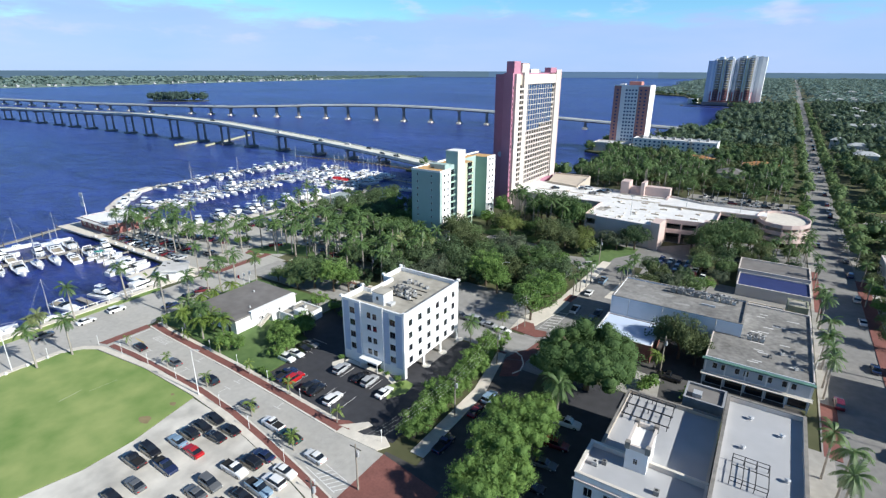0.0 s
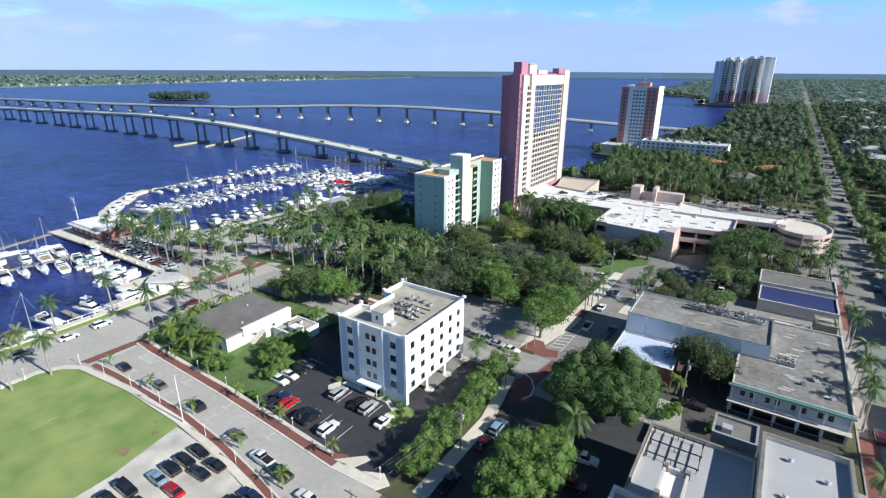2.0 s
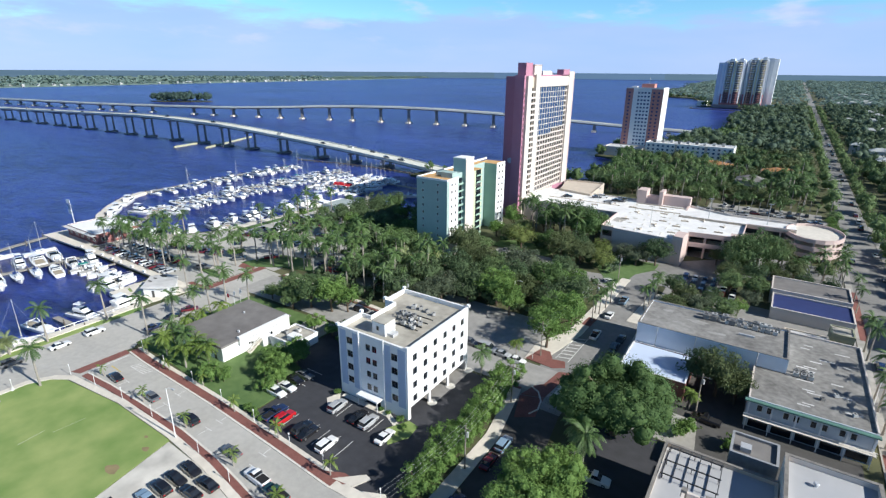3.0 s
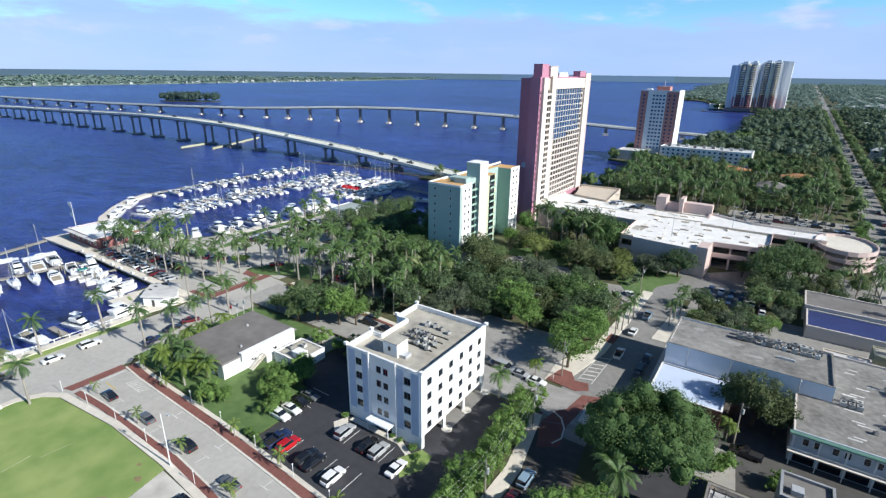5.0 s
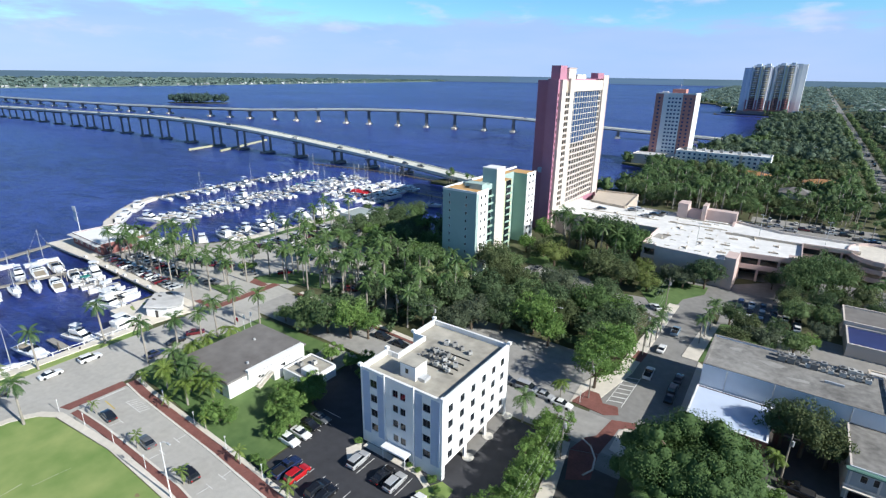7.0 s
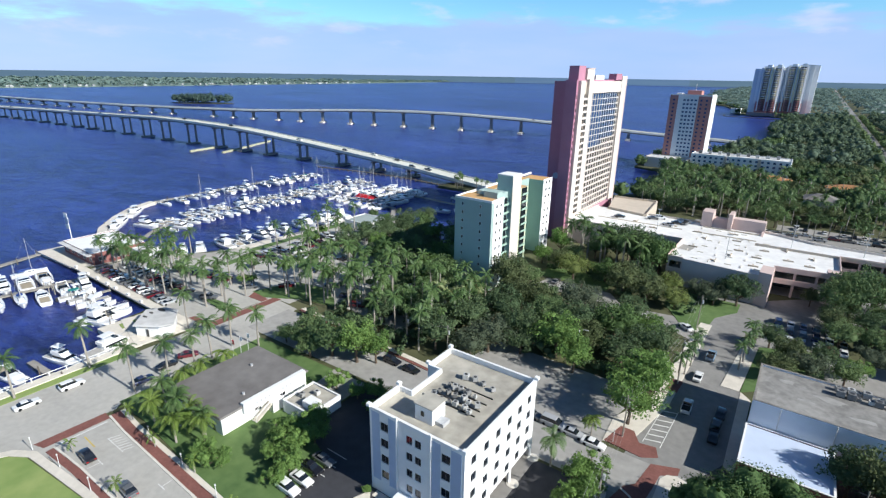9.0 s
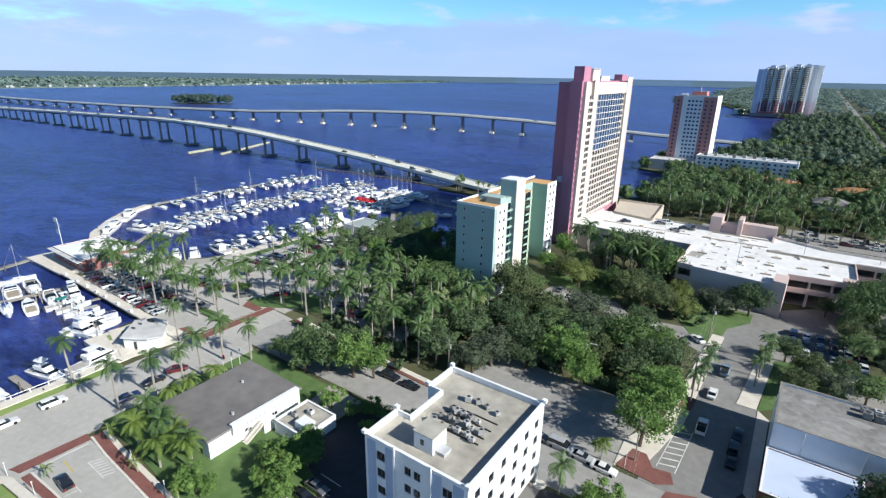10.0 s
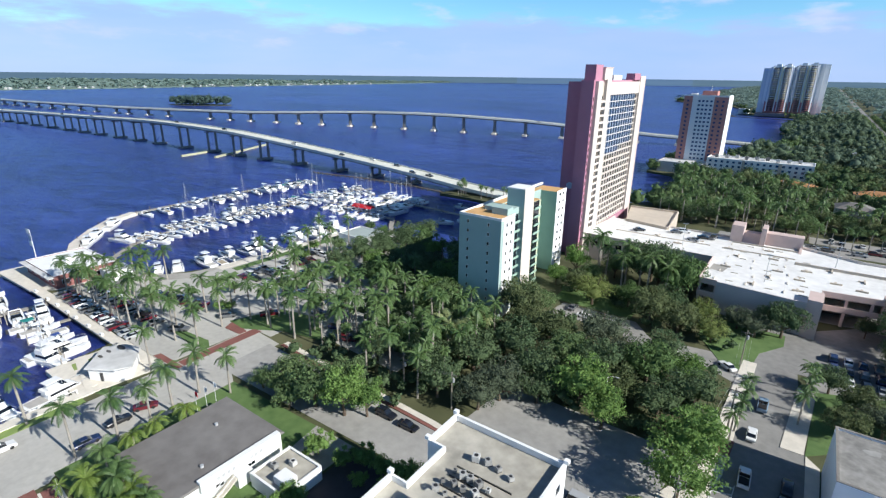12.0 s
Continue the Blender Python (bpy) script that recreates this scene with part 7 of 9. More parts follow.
def make_palm(name, label, seed, h, fl, n, material, r=0.2, shaft=True, droop=1.0, group="palms", fine=False):
    rs = np.random.RandomState(seed)
    t = thing(name, label, "palm tree", group=group)
    lean = rs.uniform(-0.25, 0.25, 2)
    top = (lean[0], lean[1], h)
    g = G()
    g.tube([(0, 0, -0.2), (lean[0] * 0.3, lean[1] * 0.3, h * 0.35), (lean[0] * 0.7, lean[1] * 0.7, h * 0.75), top], [r * 1.25, r * 1.05, r * 0.95, r * 0.7], 8)
    part("trunk", g, TRUNK, t)
    if shaft:
        s = G()
        s.tube([top, (top[0], top[1], h + 0.9)], [r * 0.75, r * 0.4], 7)
        if h > 9.5:
            part("crown_shaft", s, FROND, t)
    base = Vector((top[0], top[1], h + (0.8 if shaft else 0.1)))
    cuts = ((0.0, 0.26), (0.34, 0.60), (0.68, 0.94)) if fine else ((0.0, 0.42), (0.5, 0.92))
    g = G()
    for i in range(n):
        az = 2.4 * i + rs.uniform(-0.2, 0.2)
        el = radians(rs.uniform(-8, 72) if i > n * 0.3 else rs.uniform(-45, 10))
        L = fl * rs.uniform(0.85, 1.1)
        p, d = base.copy(), Vector((math.cos(az) * math.cos(el), math.sin(az) * math.cos(el), math.sin(el)))
        segs = 6
        for k in range(segs):
            q = p + d * (L / segs)
            side = d.cross(Vector((0, 0, 1)))
            side = side.normalized() if side.length > 1e-3 else Vector((1, 0, 0))
            up = side.cross(d)
            w0, w1 = L * 0.16 * math.sin(math.pi * min(1, (k + 0.7) / (segs + 0.5))), L * 0.16 * math.sin(math.pi * min(1, (k + 1.5) / (segs + 0.8)))
            for sgn in (-1, 1):
                o = side * sgn
                for a, b in cuts:
                    pa, pb = p.lerp(q, a), p.lerp(q, b)
                    w = w0 + (w1 - w0) * a
                    tip = o * w * 1.05 - up * (0.55 * w) + d * w * 0.8
                    g.quad(pa, pb, pb + tip, pb.lerp(pa, 0.55) + tip)
            p = q
            d = (d + Vector((0, 0, -0.26 * droop - 0.05 * k))).normalized()
    part("fronds", g, material, t)
    return t


RS = random.Random(3)
ROYAL = [make_palm("royal_palm", "tall royal palm with smooth grey trunk and dark fronds", 20 + i, 8.2 + i * 0.7, 3.3, 18, FROND) for i in range(3)]
COCO = [make_palm("coconut_palm", "leaning coconut palm with long yellow-green fronds", 30 + i, 5.0 + i, 3.6, 20, FROND_Y if i == 0 else FROND, 0.16, False, 1.1, fine=True) for i in range(2)]
YOUNG = make_palm("young_palm", "small young street palm with light green fronds", 40, 2.3, 1.5, 10, FROND_Y, 0.09, False)
CABBAGE = make_palm("cabbage_palm", "slender cabbage palm with a round head", 43, 8.5, 2.1, 22, FROND, 0.17, False, 1.3)
DATE = make_palm("date_palm", "large date palm with long pale arching fronds", 41, 6.0, 4.6, 30, mat("silvery palm fronds", (0.14, 0.18, 0.07), 0.5, 0.3, 0.4, island=0.5, col2=(0.30, 0.34, 0.15), translucent=0.2), 0.3, False, 0.8, fine=True)
SHADE = [make_tree("shade_tree", "broad dark green shade tree with a rounded crown", 50 + i, 5.0, 8.5, 46, 3000, 0.42, (LEAF, LEAF_DARK, LEAF_GREEN, LEAF_DARK)[i]) for i in range(4)]
LIGHT = [make_tree("shade_tree", "light green street tree with a loose crown", 60 + i, 4.0, 8.0, 40, 3400, 0.35, LEAF_BRIGHT) for i in range(2)]
GIANT = make_tree("great_shade_tree", "very large dark green shade tree with a dense domed crown", 70, 9.6, 13.5, 150, 34000, 0.30, LEAF_GREEN, low=0.08, cores=110, loose=0.42)
BIG_BRIGHT = make_tree("bright_tree", "large bright green tree with hanging clumps", 71, 6.0, 10.5, 70, 9500, 0.32, LEAF_BRIGHT, low=0.12, cores=40, loose=0.5)
HEDGE = make_tree("hedge_tree", "loose bright green hedge tree beside the walk", 72, 2.9, 5.4, 26, 2300, 0.29, LEAF_BRIGHT, "hedge row", low=0.08, cores=16)
BUSH = make_tree("shrub", "rounded bright green garden shrub", 73, 1.3, 1.7, 12, 700, 0.22, LEAF_BRIGHT, "shrubs")
OLIVE_LEAF = mat("olive leaves", (0.070, 0.096, 0.040), 0.7, 0.4, 0.3, spec=0.15, rand=0.5, island=0.6, col2=(0.165, 0.200, 0.095), translucent=0.3)
OLIVE = make_tree("shade_tree", "olive-brown green tree with a wide crown", 74, 5.0, 8.5, 46, 3200, 0.40, OLIVE_LEAF)
GREY_TREE = make_tree("shade_tree", "grey-green feathery tree with a wide loose crown", 75, 5.2, 8.0, 50, 4000, 0.34, mat("grey-green leaves", (0.062, 0.088, 0.052), 0.7, 0.4, 0.3, spec=0.15, rand=0.4, island=0.6, col2=(0.140, 0.170, 0.110), translucent=0.3))
GOLD_TREE = make_tree("shade_tree", "yellow-green thin-leaved tree with an open crown", 76, 5.0, 7.6, 44, 2900, 0.34, mat("yellow-green leaves", (0.120, 0.160, 0.045), 0.7, 0.4, 0.3, spec=0.15, rand=0.4, island=0.6, col2=(0.240, 0.290, 0.100), translucent=0.35))
placed = set()


def plant(proto, x, y, s=1.0, rz=None, z=0.0, zs=1.0):
    m = pose(x, y, z, 0, 0, RS.uniform(0, 360) if rz is None else rz)
    if proto.name not in placed:
        placed.add(proto.name)
        proto.matrix_world = m
        o = proto
    else:
        o = copy_thing(proto, m)
    o.scale = (s, s, s * zs)
    return o


# single trees
plant(GIANT, -25.6, 99.6, 1.13, zs=1.03)
for x, y, s in ((-33.0, 75.5, 0.82), (-30.6, 66.5, 0.95), (-28.4, 74, 0.86), (-29.9, 58, 0.85), (-27.0, 62, 0.8), (-29.6, 80.5, 0.72)):
    plant(BIG_BRIGHT, x, y, s, zs=1.12)
plant(OLIVE, -10.8, 124.6, 1.15, None, 0.0, 1.2)
plant(OLIVE, -6.9, 123.6, 0.85, None, 0.0, 1.2)
plant(SHADE[1], -14.0, 125.6, 0.95, None, 0.0, 1.25)
for x, y, s in ((-49.6, 123.5, 1.45), (-49.8, 132.5, 1.6), (-48.8, 139.5, 1.2)):
    plant(LIGHT[0], x, y, s)
for x, y, s in ((-117, 106, 1.45), (-110, 107.5, 1.4), (-123.5, 107, 1.2), (-106, 110, 1.1), (-114, 112, 1.3), (-126.5, 104.2, 0.95), (-121, 102.4, 0.9), (-131.5, 103.5, 0.7), (-129, 109, 0.9)):
    plant(LIGHT[1] if x > -112 else SHADE[0], x, y, s * (1 if x > -112 else 0.85))
for i in range(12):
    plant(HEDGE, -48.6 - (0 if i < 6 else 0.42 * (i - 6)) + RS.uniform(-0.5, 0.5), 66 + i * 3.35, RS.uniform(1.05, 1.4), None, 0.0, RS.uniform(0.85, 1.1))
for x, y, s in ((-94, 74.5, 1.0), (-96.8, 77.5, 1.15), (-93.2, 71.2, 0.8), (-99.4, 81, 1.1), (-98.6, 74.6, 0.9), (-101.2, 78.4, 1.0), (-99, 85.5, 1.0), (-96, 82, 1.1), (-107, 66.5, 1.0), (-104.5, 68, 0.8), (-110, 68, 0.7)):
    plant(HEDGE, x, y, s)
for x, y, s in ((-107, 95, 0.8), (-79.6, 79.0, 0.8), (-62.5, 79.2, 0.9), (-60.6, 78, 0.7), (-66, 79.7, 0.6), (-68, 79.8, 0.6), (-13.8, 108, 1.9), (-15.0, 106, 1.4), (-4.5, 108.5, 2.0), (-6, 107, 1.6), (-89.5, 64.5, 0.9), (-91.5, 64.6, 0.9), (-88, 64.0, 0.8), (-86, 63.8, 0.7)):
    plant(BUSH, x, y, s)
for x, y in ((-112.5, 69.5), (-117, 66.5), (-121, 69.5), (-124.5, 71.4), (-130.4, 71.5), (-131.2, 76.4), (-126, 67), (-132.5, 81), (-114.5, 70.9), (-118.4, 70.6), (-131, 86)):
    plant(COCO[RS.choice((0, 0, 1))], x, y, RS.uniform(0.9, 1.15))
for x, y, s in ((-27.6, 87.0, 1.3), (-30.0, 90, 1.1), (-57.3, 103.2, 1.0)):
    plant(COCO[1], x, y, s)
plant(COCO[0], -14.6, 116.6, 0.8)
plant(COCO[0], -54.3, 115.6, 0.8)
plant(DATE, -105.5, 152, 1.1)
plant(DATE, -107.5, 141.5, 1.25)
for x, y, s in ((-112.1, 53.9, 1), (-96.7, 54.2, 1.1), (-79.8, 53.0, 1.15), (-65.0, 50.9, 1.15), (-79.0, 62.4, 1.1), (-63.8, 61.0, 1.1), (-106.8, 64.4, 1), (-129.5, 54.0, 0.9), (-130.5, 64.6, 1.1), (-119, 63.6, 0.9), (-93, 62.6, 1.0)):
    plant(YOUNG, x, y, s * 1.2)
# palms on the waterfront and the main street
for x, y in ((-137, 44.1), (-137.2, 36.7), (-158.4, 68), (-140.3, 69.8), (-138.7, 76.5), (-138.0, 82.4), (-138.8, 87.2), (-141.2, 94), (-135.7, 98), (-158.6, 92.2), (-160, 104.6), (-163.2, 106.3), (-176.6, 107.7), (-198.3, 100), (-212.8, 110), (-189, 103.6), (-165.4, 114.6), (-153.8, 122),
             (-175.9, 149), (-141.6, 125.5), (-177.3, 102.5), (-168, 103), (-210.4, 101), (-218, 108), (-204.7, 112), (-186.9, 109), (-158.0, 53.4), (-193, 104), (-182, 104.5), (-148.5, 124.5), (-204, 104.5), (-171, 110), (-195, 110.5), (-223, 104), (-226, 99), (-219, 99.4), (-214, 98.8), (-208, 99.5), (-202, 99), (-196.5, 99.6), (-190, 99), (-184.5, 99.4), (-174, 119.3), (-171, 121.5), (-177, 117), (-183, 146), (-176, 150), (-170, 144), (-188, 156), (-196, 150), (-192, 168), (-184, 172), (-178, 165), (-197, 178), (-189, 186), (-163, 122), (-158, 128), (-214, 119), (-218, 116), (-221, 120), (-211, 123), (-216, 104), (-209, 115)):
    plant(ROYAL[RS.randrange(3)], x, y, RS.uniform(1.0, 1.2))
for x, y in ((18.8, 193.5), (18.9, 203), (18.8, 161.9), (18.7, 167), (18.7, 137.8), (18.6, 143), (18.6, 124.2), (18.6, 129), (17.2, 96), (18.6, 89.5), (18.5, 84), (31.2, 186.5), (31.5, 222), (31.5, 266), (32, 300), (17.8, 286), (18.4, 245), (18.2, 232), (18.3, 262), (32, 340), (17.5, 326), (32.5, 115), (32.5, 140), (31.8, 205), (31.7, 244)):
    plant(ROYAL[RS.randrange(3)], x, y, RS.uniform(0.7, 0.85) * (1.3 if y < 180 else 1.0))
for x, y in ((-44.6, 145), (-44.2, 150), (-43.8, 155), (-43.8, 160), (-34.0, 160), (-33.6, 165), (-33.0, 170), (-33.2, 174)):
    plant(ROYAL[0], x, y, 0.8)
for i in range(26):
    plant(RS.choice([CABBAGE, ROYAL[1]]), RS.uniform(-214, -150), RS.uniform(289, 299), RS.uniform(0.6, 0.85))

NO_TREES = [(-121.5, 162, -104, 212), (-106, 221, -60, 290), (-63, 203, -30, 290), (-33, 214, 4, 290), (-4, 222, 19, 266), (-126, 226, -105, 291), (16, -10, 35, 5000), (11.5, 330, 39, 5000), (-88, 101, -36, 134), (-48.2, 100, -35.5, 212), (-70, 291, 20, 306), (35, 296, 400, 323), (-129, 470, -96, 494), (-137, 452, -37, 484), (-30, 350, -11, 366), (36, 50, 64, 230), (64, 298, 84, 314), (60, 343, 78, 358),
            (-63, 424, -35, 436), (-19, 418, 5, 430), (-5, 174, 18, 203), (-35, 116, 20, 182), (-16, 608, 2, 622), (46, 518, 64, 532), (68, 758, 102, 776), (-172, 1150, -5, 1260), (-34, 307, 15, 322), (-96, 177, -74, 188), (-76, 171, -52, 181), (-76, 612, -36, 672)]


def clear(x, y, r=0.0):
    return not any(a - r < x < c + r and b - r < y < d + r for a, b, c, d in NO_TREES)


def inside(x, y, poly):
    hit = False
    for (xa, ya), (xb, yb) in zip(poly, poly[1:] + poly[:1]):
        if (ya > y) != (yb > y) and x < (xb - xa) * (y - ya) / (yb - ya) + xa:
            hit = not hit
    return hit


def scatter(box, n, gap, rnd, r=2.0):
    out = []
    for _ in range(n * 30):
        x, y = rnd.uniform(box[0], box[2]), rnd.uniform(box[1], box[3])
        if clear(x, y, r) and inside(x, y, MAINLAND) and all((x - a) ** 2 + (y - b) ** 2 > gap * gap for a, b in out):
            out.append((x, y))
            if len(out) == n:
                break
    return out


R2 = random.Random(8)
# the park, the marina edge and the trees round the garage
PARK = ((OLIVE, -101, 167, 1.55), (OLIVE, -96, 161, 1.15), (GOLD_TREE, -88.5, 191, 1.45), (LIGHT[1], -104, 199, 1.0), (LIGHT[0], -101.5, 210, 1.15), (SHADE[0], -95, 206, 0.95), (OLIVE, -71, 188.5, 1.35), (OLIVE, -63, 187.5, 1.25), (GOLD_TREE, -54.5, 187, 1.05), (GOLD_TREE, -58.5, 197, 1.0),
        (GREY_TREE, -77, 166, 1.5), (LIGHT[0], -72, 138.5, 1.6), (LIGHT[1], -66, 134.8, 1.3), (SHADE[1], -92, 148, 1.35), (SHADE[1], -84, 141.5, 1.25), (GREY_TREE, -87, 131, 1.25), (SHADE[2], -63, 156, 1.3), (LIGHT[1], -55.8, 161, 1.25), (SHADE[3], -52.5, 152, 1.15), (SHADE[1], -62, 167.5, 1.1),
        (SHADE[3], -98.5, 124, 1.15), (SHADE[1], -98, 138, 1.3), (GREY_TREE, -89, 125.5, 1.05), (OLIVE, -88, 158, 1.3), (SHADE[0], -80, 151, 1.3), (SHADE[3], -72, 149, 1.25), (OLIVE, -67, 145, 1.1), (SHADE[1], -58, 145.5, 1.15), (GREY_TREE, -70, 160, 1.1), (SHADE[2], -106, 152, 1.2), (SHADE[1], -105, 176, 1.2),
        (SHADE[0], -98, 176, 1.0), (SHADE[2], -79, 196, 1.1), (SHADE[1], -68, 197, 1.2), (OLIVE, -96, 198, 0.9), (GREY_TREE, -45.5, 197, 1.0), (GREY_TREE, -50, 200, 0.95), (SHADE[3], -39.5, 201, 1.15), (SHADE[1], -43, 203, 1.0), (SHADE[3], -80, 135, 1.0), (SHADE[1], -106, 131, 1.1), (SHADE[2], -112, 143, 0.9),
        (SHADE[1], -74.5, 211, 1.5), (SHADE[2], -68, 207, 1.45), (SHADE[1], -81, 214, 1.4), (SHADE[2], -66, 214, 1.3), (SHADE[1], -73, 218, 1.3), (SHADE[0], -90, 217, 1.05), (SHADE[3], -88, 224, 1.0), (SHADE[1], -79, 222, 1.2))
for proto, x, y, s in PARK:
    tall = y > 206 and s > 1.1
    plant(proto, x, y, s * R2.uniform(0.93, 1.05), None, 0.0, R2.uniform(1.3, 1.5) if tall else R2.uniform(0.85, 1.05))
for x, y in scatter((-120, 121, -101, 152), 10, 4.0, R2, 0.0):
    plant(R2.choice([ROYAL[2], CABBAGE, ROYAL[1]]), x, y, R2.uniform(1.05, 1.3))
for x, y in ((-92, 213), (-96, 216.5), (-84.5, 206), (-70.5, 202), (-76, 203.5), (-85, 212), (-79.5, 208.5), (-101, 219), (-97, 221.5)):
    plant(ROYAL[R2.randrange(3)], x, y, R2.uniform(1.2, 1.45))
for x, y in scatter((-148, 121, -100, 162), 44, 4.4, R2, 1.0):
    plant(R2.choice([ROYAL[0], ROYAL[1], ROYAL[2], CABBAGE, CABBAGE]), x, y, R2.uniform(0.8, 1.12))
for x, y in scatter((-132, 124, -112, 162), 12, 6.0, R2, 2.0):
    plant(R2.choice(SHADE), x, y, R2.uniform(0.6, 0.9))
for x, y in scatter((-172, 158, -122, 222), 42, 6.6, R2, 2.0):
    plant(R2.choice(SHADE + [LIGHT[0]]), x, y, R2.uniform(0.85, 1.25))
for x, y in scatter((-162, 150, -122, 235), 26, 5.0, R2, 1.0):
    plant(R2.choice([CABBAGE, ROYAL[0]]), x, y, R2.uniform(0.8, 1.1))
for x, y in scatter((-100, 306, 16, 350), 46, 5.0, R2, 0.5):
    plant(R2.choice([ROYAL[0], CABBAGE, ROYAL[2], CABBAGE]), x, y, R2.uniform(1.0, 1.4))
for x, y in scatter((-112, 345, 20, 420), 60, 7.0, R2, 0.5):
    plant(R2.choice([ROYAL[1], CABBAGE]), x, y, R2.uniform(1.1, 1.5))
for x, y in scatter((-158, 122, -124, 146), 22, 3.6, R2, 0.0):
    plant(ROYAL[R2.randrange(3)], x, y, R2.uniform(1.1, 1.35))
for x, y, s in ((-158.6, 45.5, 1.0), (-159, 43.8, 0.8)):
    plant(DATE, x, y, s * 0.7)
for x, y, s in ((-174.5, 119.5, 0.5), (-171.5, 121, 0.55), (-183, 130, 0.5), (-190, 120, 0.45), (-200, 112, 0.5), (-188, 163, 0.6), (-194, 172, 0.65), (-186, 178, 0.7), (-180, 184, 0.75), (-174, 178, 0.7), (-170, 188, 0.75), (-178, 194, 0.7), (-186, 203, 0.7), (-195, 205, 0.6), (-165, 198, 0.7)):
    plant(R2.choice([LIGHT[0], LIGHT[1], SHADE[0]]), x, y, s)
for x, y in scatter((-16, 183, 14, 230), 12, 6.5, R2, 1.5):
    plant(R2.choice([SHADE[0], SHADE[1], OLIVE]), x, y, R2.uniform(0.65, 0.95))
for x, y, s in ((-11.5, 211, 1.35), (-15.0, 208.5, 1.2), (-5.5, 216, 1.3), (-8.5, 221, 1.3), (-13, 216.5, 1.2), (-2, 222, 1.1), (-21, 214.5, 0.6)):
    plant(SHADE[0] if s > 1.15 else OLIVE, x, y, s, None, 0.0, 1.25)
for x, y in scatter((-14, 212, 17, 234), 16, 3.5, R2, -3.0):
    plant(R2.choice([ROYAL[0], COCO[1], CABBAGE]), x, y, R2.uniform(0.75, 1.0))
for i in range(14):
    plant(R2.choice([LIGHT[0], SHADE[0], OLIVE]), 34.4 + R2.uniform(-0.6, 0.8), 146 + i * 11.5 + R2.uniform(-3, 3), R2.uniform(0.55, 0.8))
for i in range(7):
    plant(R2.choice([LIGHT[1], SHADE[0]]), 16.6 + R2.uniform(-0.5, 0.5), 268 + i * 5.0, R2.uniform(0.5, 0.7))
for proto, x, y, s in ((OLIVE, -26.5, 160, 0.85), (GREY_TREE, -20.5, 164, 0.95), (SHADE[0], -13.5, 166.5, 0.8), (OLIVE, -24.5, 170, 0.9), (SHADE[1], -17.5, 174, 0.75), (LIGHT[0], -10.5, 172, 0.7), (SHADE[3], -29, 177, 0.8), (GREY_TREE, -8, 180.5, 0.7)):
    plant(proto, x, y, s)
for i in range(11):
    plant(R2.choice([ROYAL[0], CABBAGE, COCO[1]]), -34 + i * 4.4 + R2.uniform(-1, 1), 305.5 + R2.uniform(-0.6, 0.8), R2.uniform(0.8, 1.1))
for x, y in scatter((-100, 308, 16, 340), 60, 6.2, R2, 1.0):
    plant(R2.choice([ROYAL[0], CABBAGE, SHADE[0], SHADE[1], OLIVE]), x, y, R2.uniform(0.8, 1.15))

for x, y, s in ((-84.5, 99.5, 1.2), (-82.6, 96.5, 0.9), (-88.5, 100, 1.0), (-92.5, 99.6, 0.8), (-96.5, 99.5, 0.9), (-99.5, 97, 0.8), (-94, 95.5, 0.6), (-89.5, 96.4, 0.6), (-105.5, 96.5, 1.0)):
    plant(HEDGE, x, y, s)


# wooded town and far banks
def woods(name, label, spots, leaves, size, material, seed, rmin=3.6, rmax=6.0, squash=0.85, core=True, lift=1.0):
    rs = np.random.RandomState(seed)
    vs, fs, k = [], [], 0
    for x, y in spots:
        R = rs.uniform(rmin, rmax)
        h = R * rs.uniform(0.9, 1.35) * lift
        c = [(x + rs.uniform(-0.5, 0.5) * R, y + rs.uniform(-0.5, 0.5) * R, h * rs.uniform(0.55, 1.25)) for _ in range(3)]
        v, f = leaf_cloud(rs, c, [R * rs.uniform(0.5, 0.8) for _ in range(3)], leaves, size, squash, core, 0.35 if core else 2.2)
        vs.append(v)
        fs.append(f + k)
        k += len(v)
    ob = new(name, cloud_mesh(name, np.concatenate(vs), np.concatenate(fs), material))
    return tagged(ob, label, "woods", "", "stuff")


def grid_spots(y0, y1, step, seed, xa, xb, density=0.9):
    rnd = random.Random(seed)
    out = []
    y = y0
    while y < y1:
        x = xa(y)
        while x < xb(y):
            px, py = x + rnd.uniform(-0.45, 0.45) * step, y + rnd.uniform(-0.45, 0.45) * step
            if rnd.random() < density and clear(px, py, 1.5) and inside(px, py, MAINLAND):
                out.append((px, py))
            x += step
        y += step
    return out


low = [p for p in grid_spots(133, 206, 4.0, 31, lambda y: -128, lambda y: -49, 0.8) + grid_spots(118, 163, 3.8, 32, lambda y: -136, lambda y: -97, 0.75) + grid_spots(164, 226, 4.0, 33, lambda y: -160, lambda y: -122, 0.7) if not (p[1] < 132 and p[0] > -100)]
woods("undergrowth", "low dark green shrubs and undergrowth beneath the park trees", low, 60, 0.7, LEAF_DARK, 12, 1.3, 2.6, 0.7)
mid_w = grid_spots(342, 520, 7.6, 21, lambda y: -118, lambda y: 60 + 0.16 * y, 0.92) + grid_spots(126, 342, 7.6, 22, lambda y: 36, lambda y: 60 + 0.16 * y, 0.9)
RR = random.Random(2)
RR.shuffle(mid_w)
h3 = len(mid_w) // 3
woods("tree_canopy", "dense dark green tree canopy over the town", mid_w[:h3], 190, 0.95, LEAF_DARK, 1)
woods("tree_canopy", "mixed green tree canopy over the town", mid_w[h3:2 * h3], 190, 0.95, LEAF, 2)
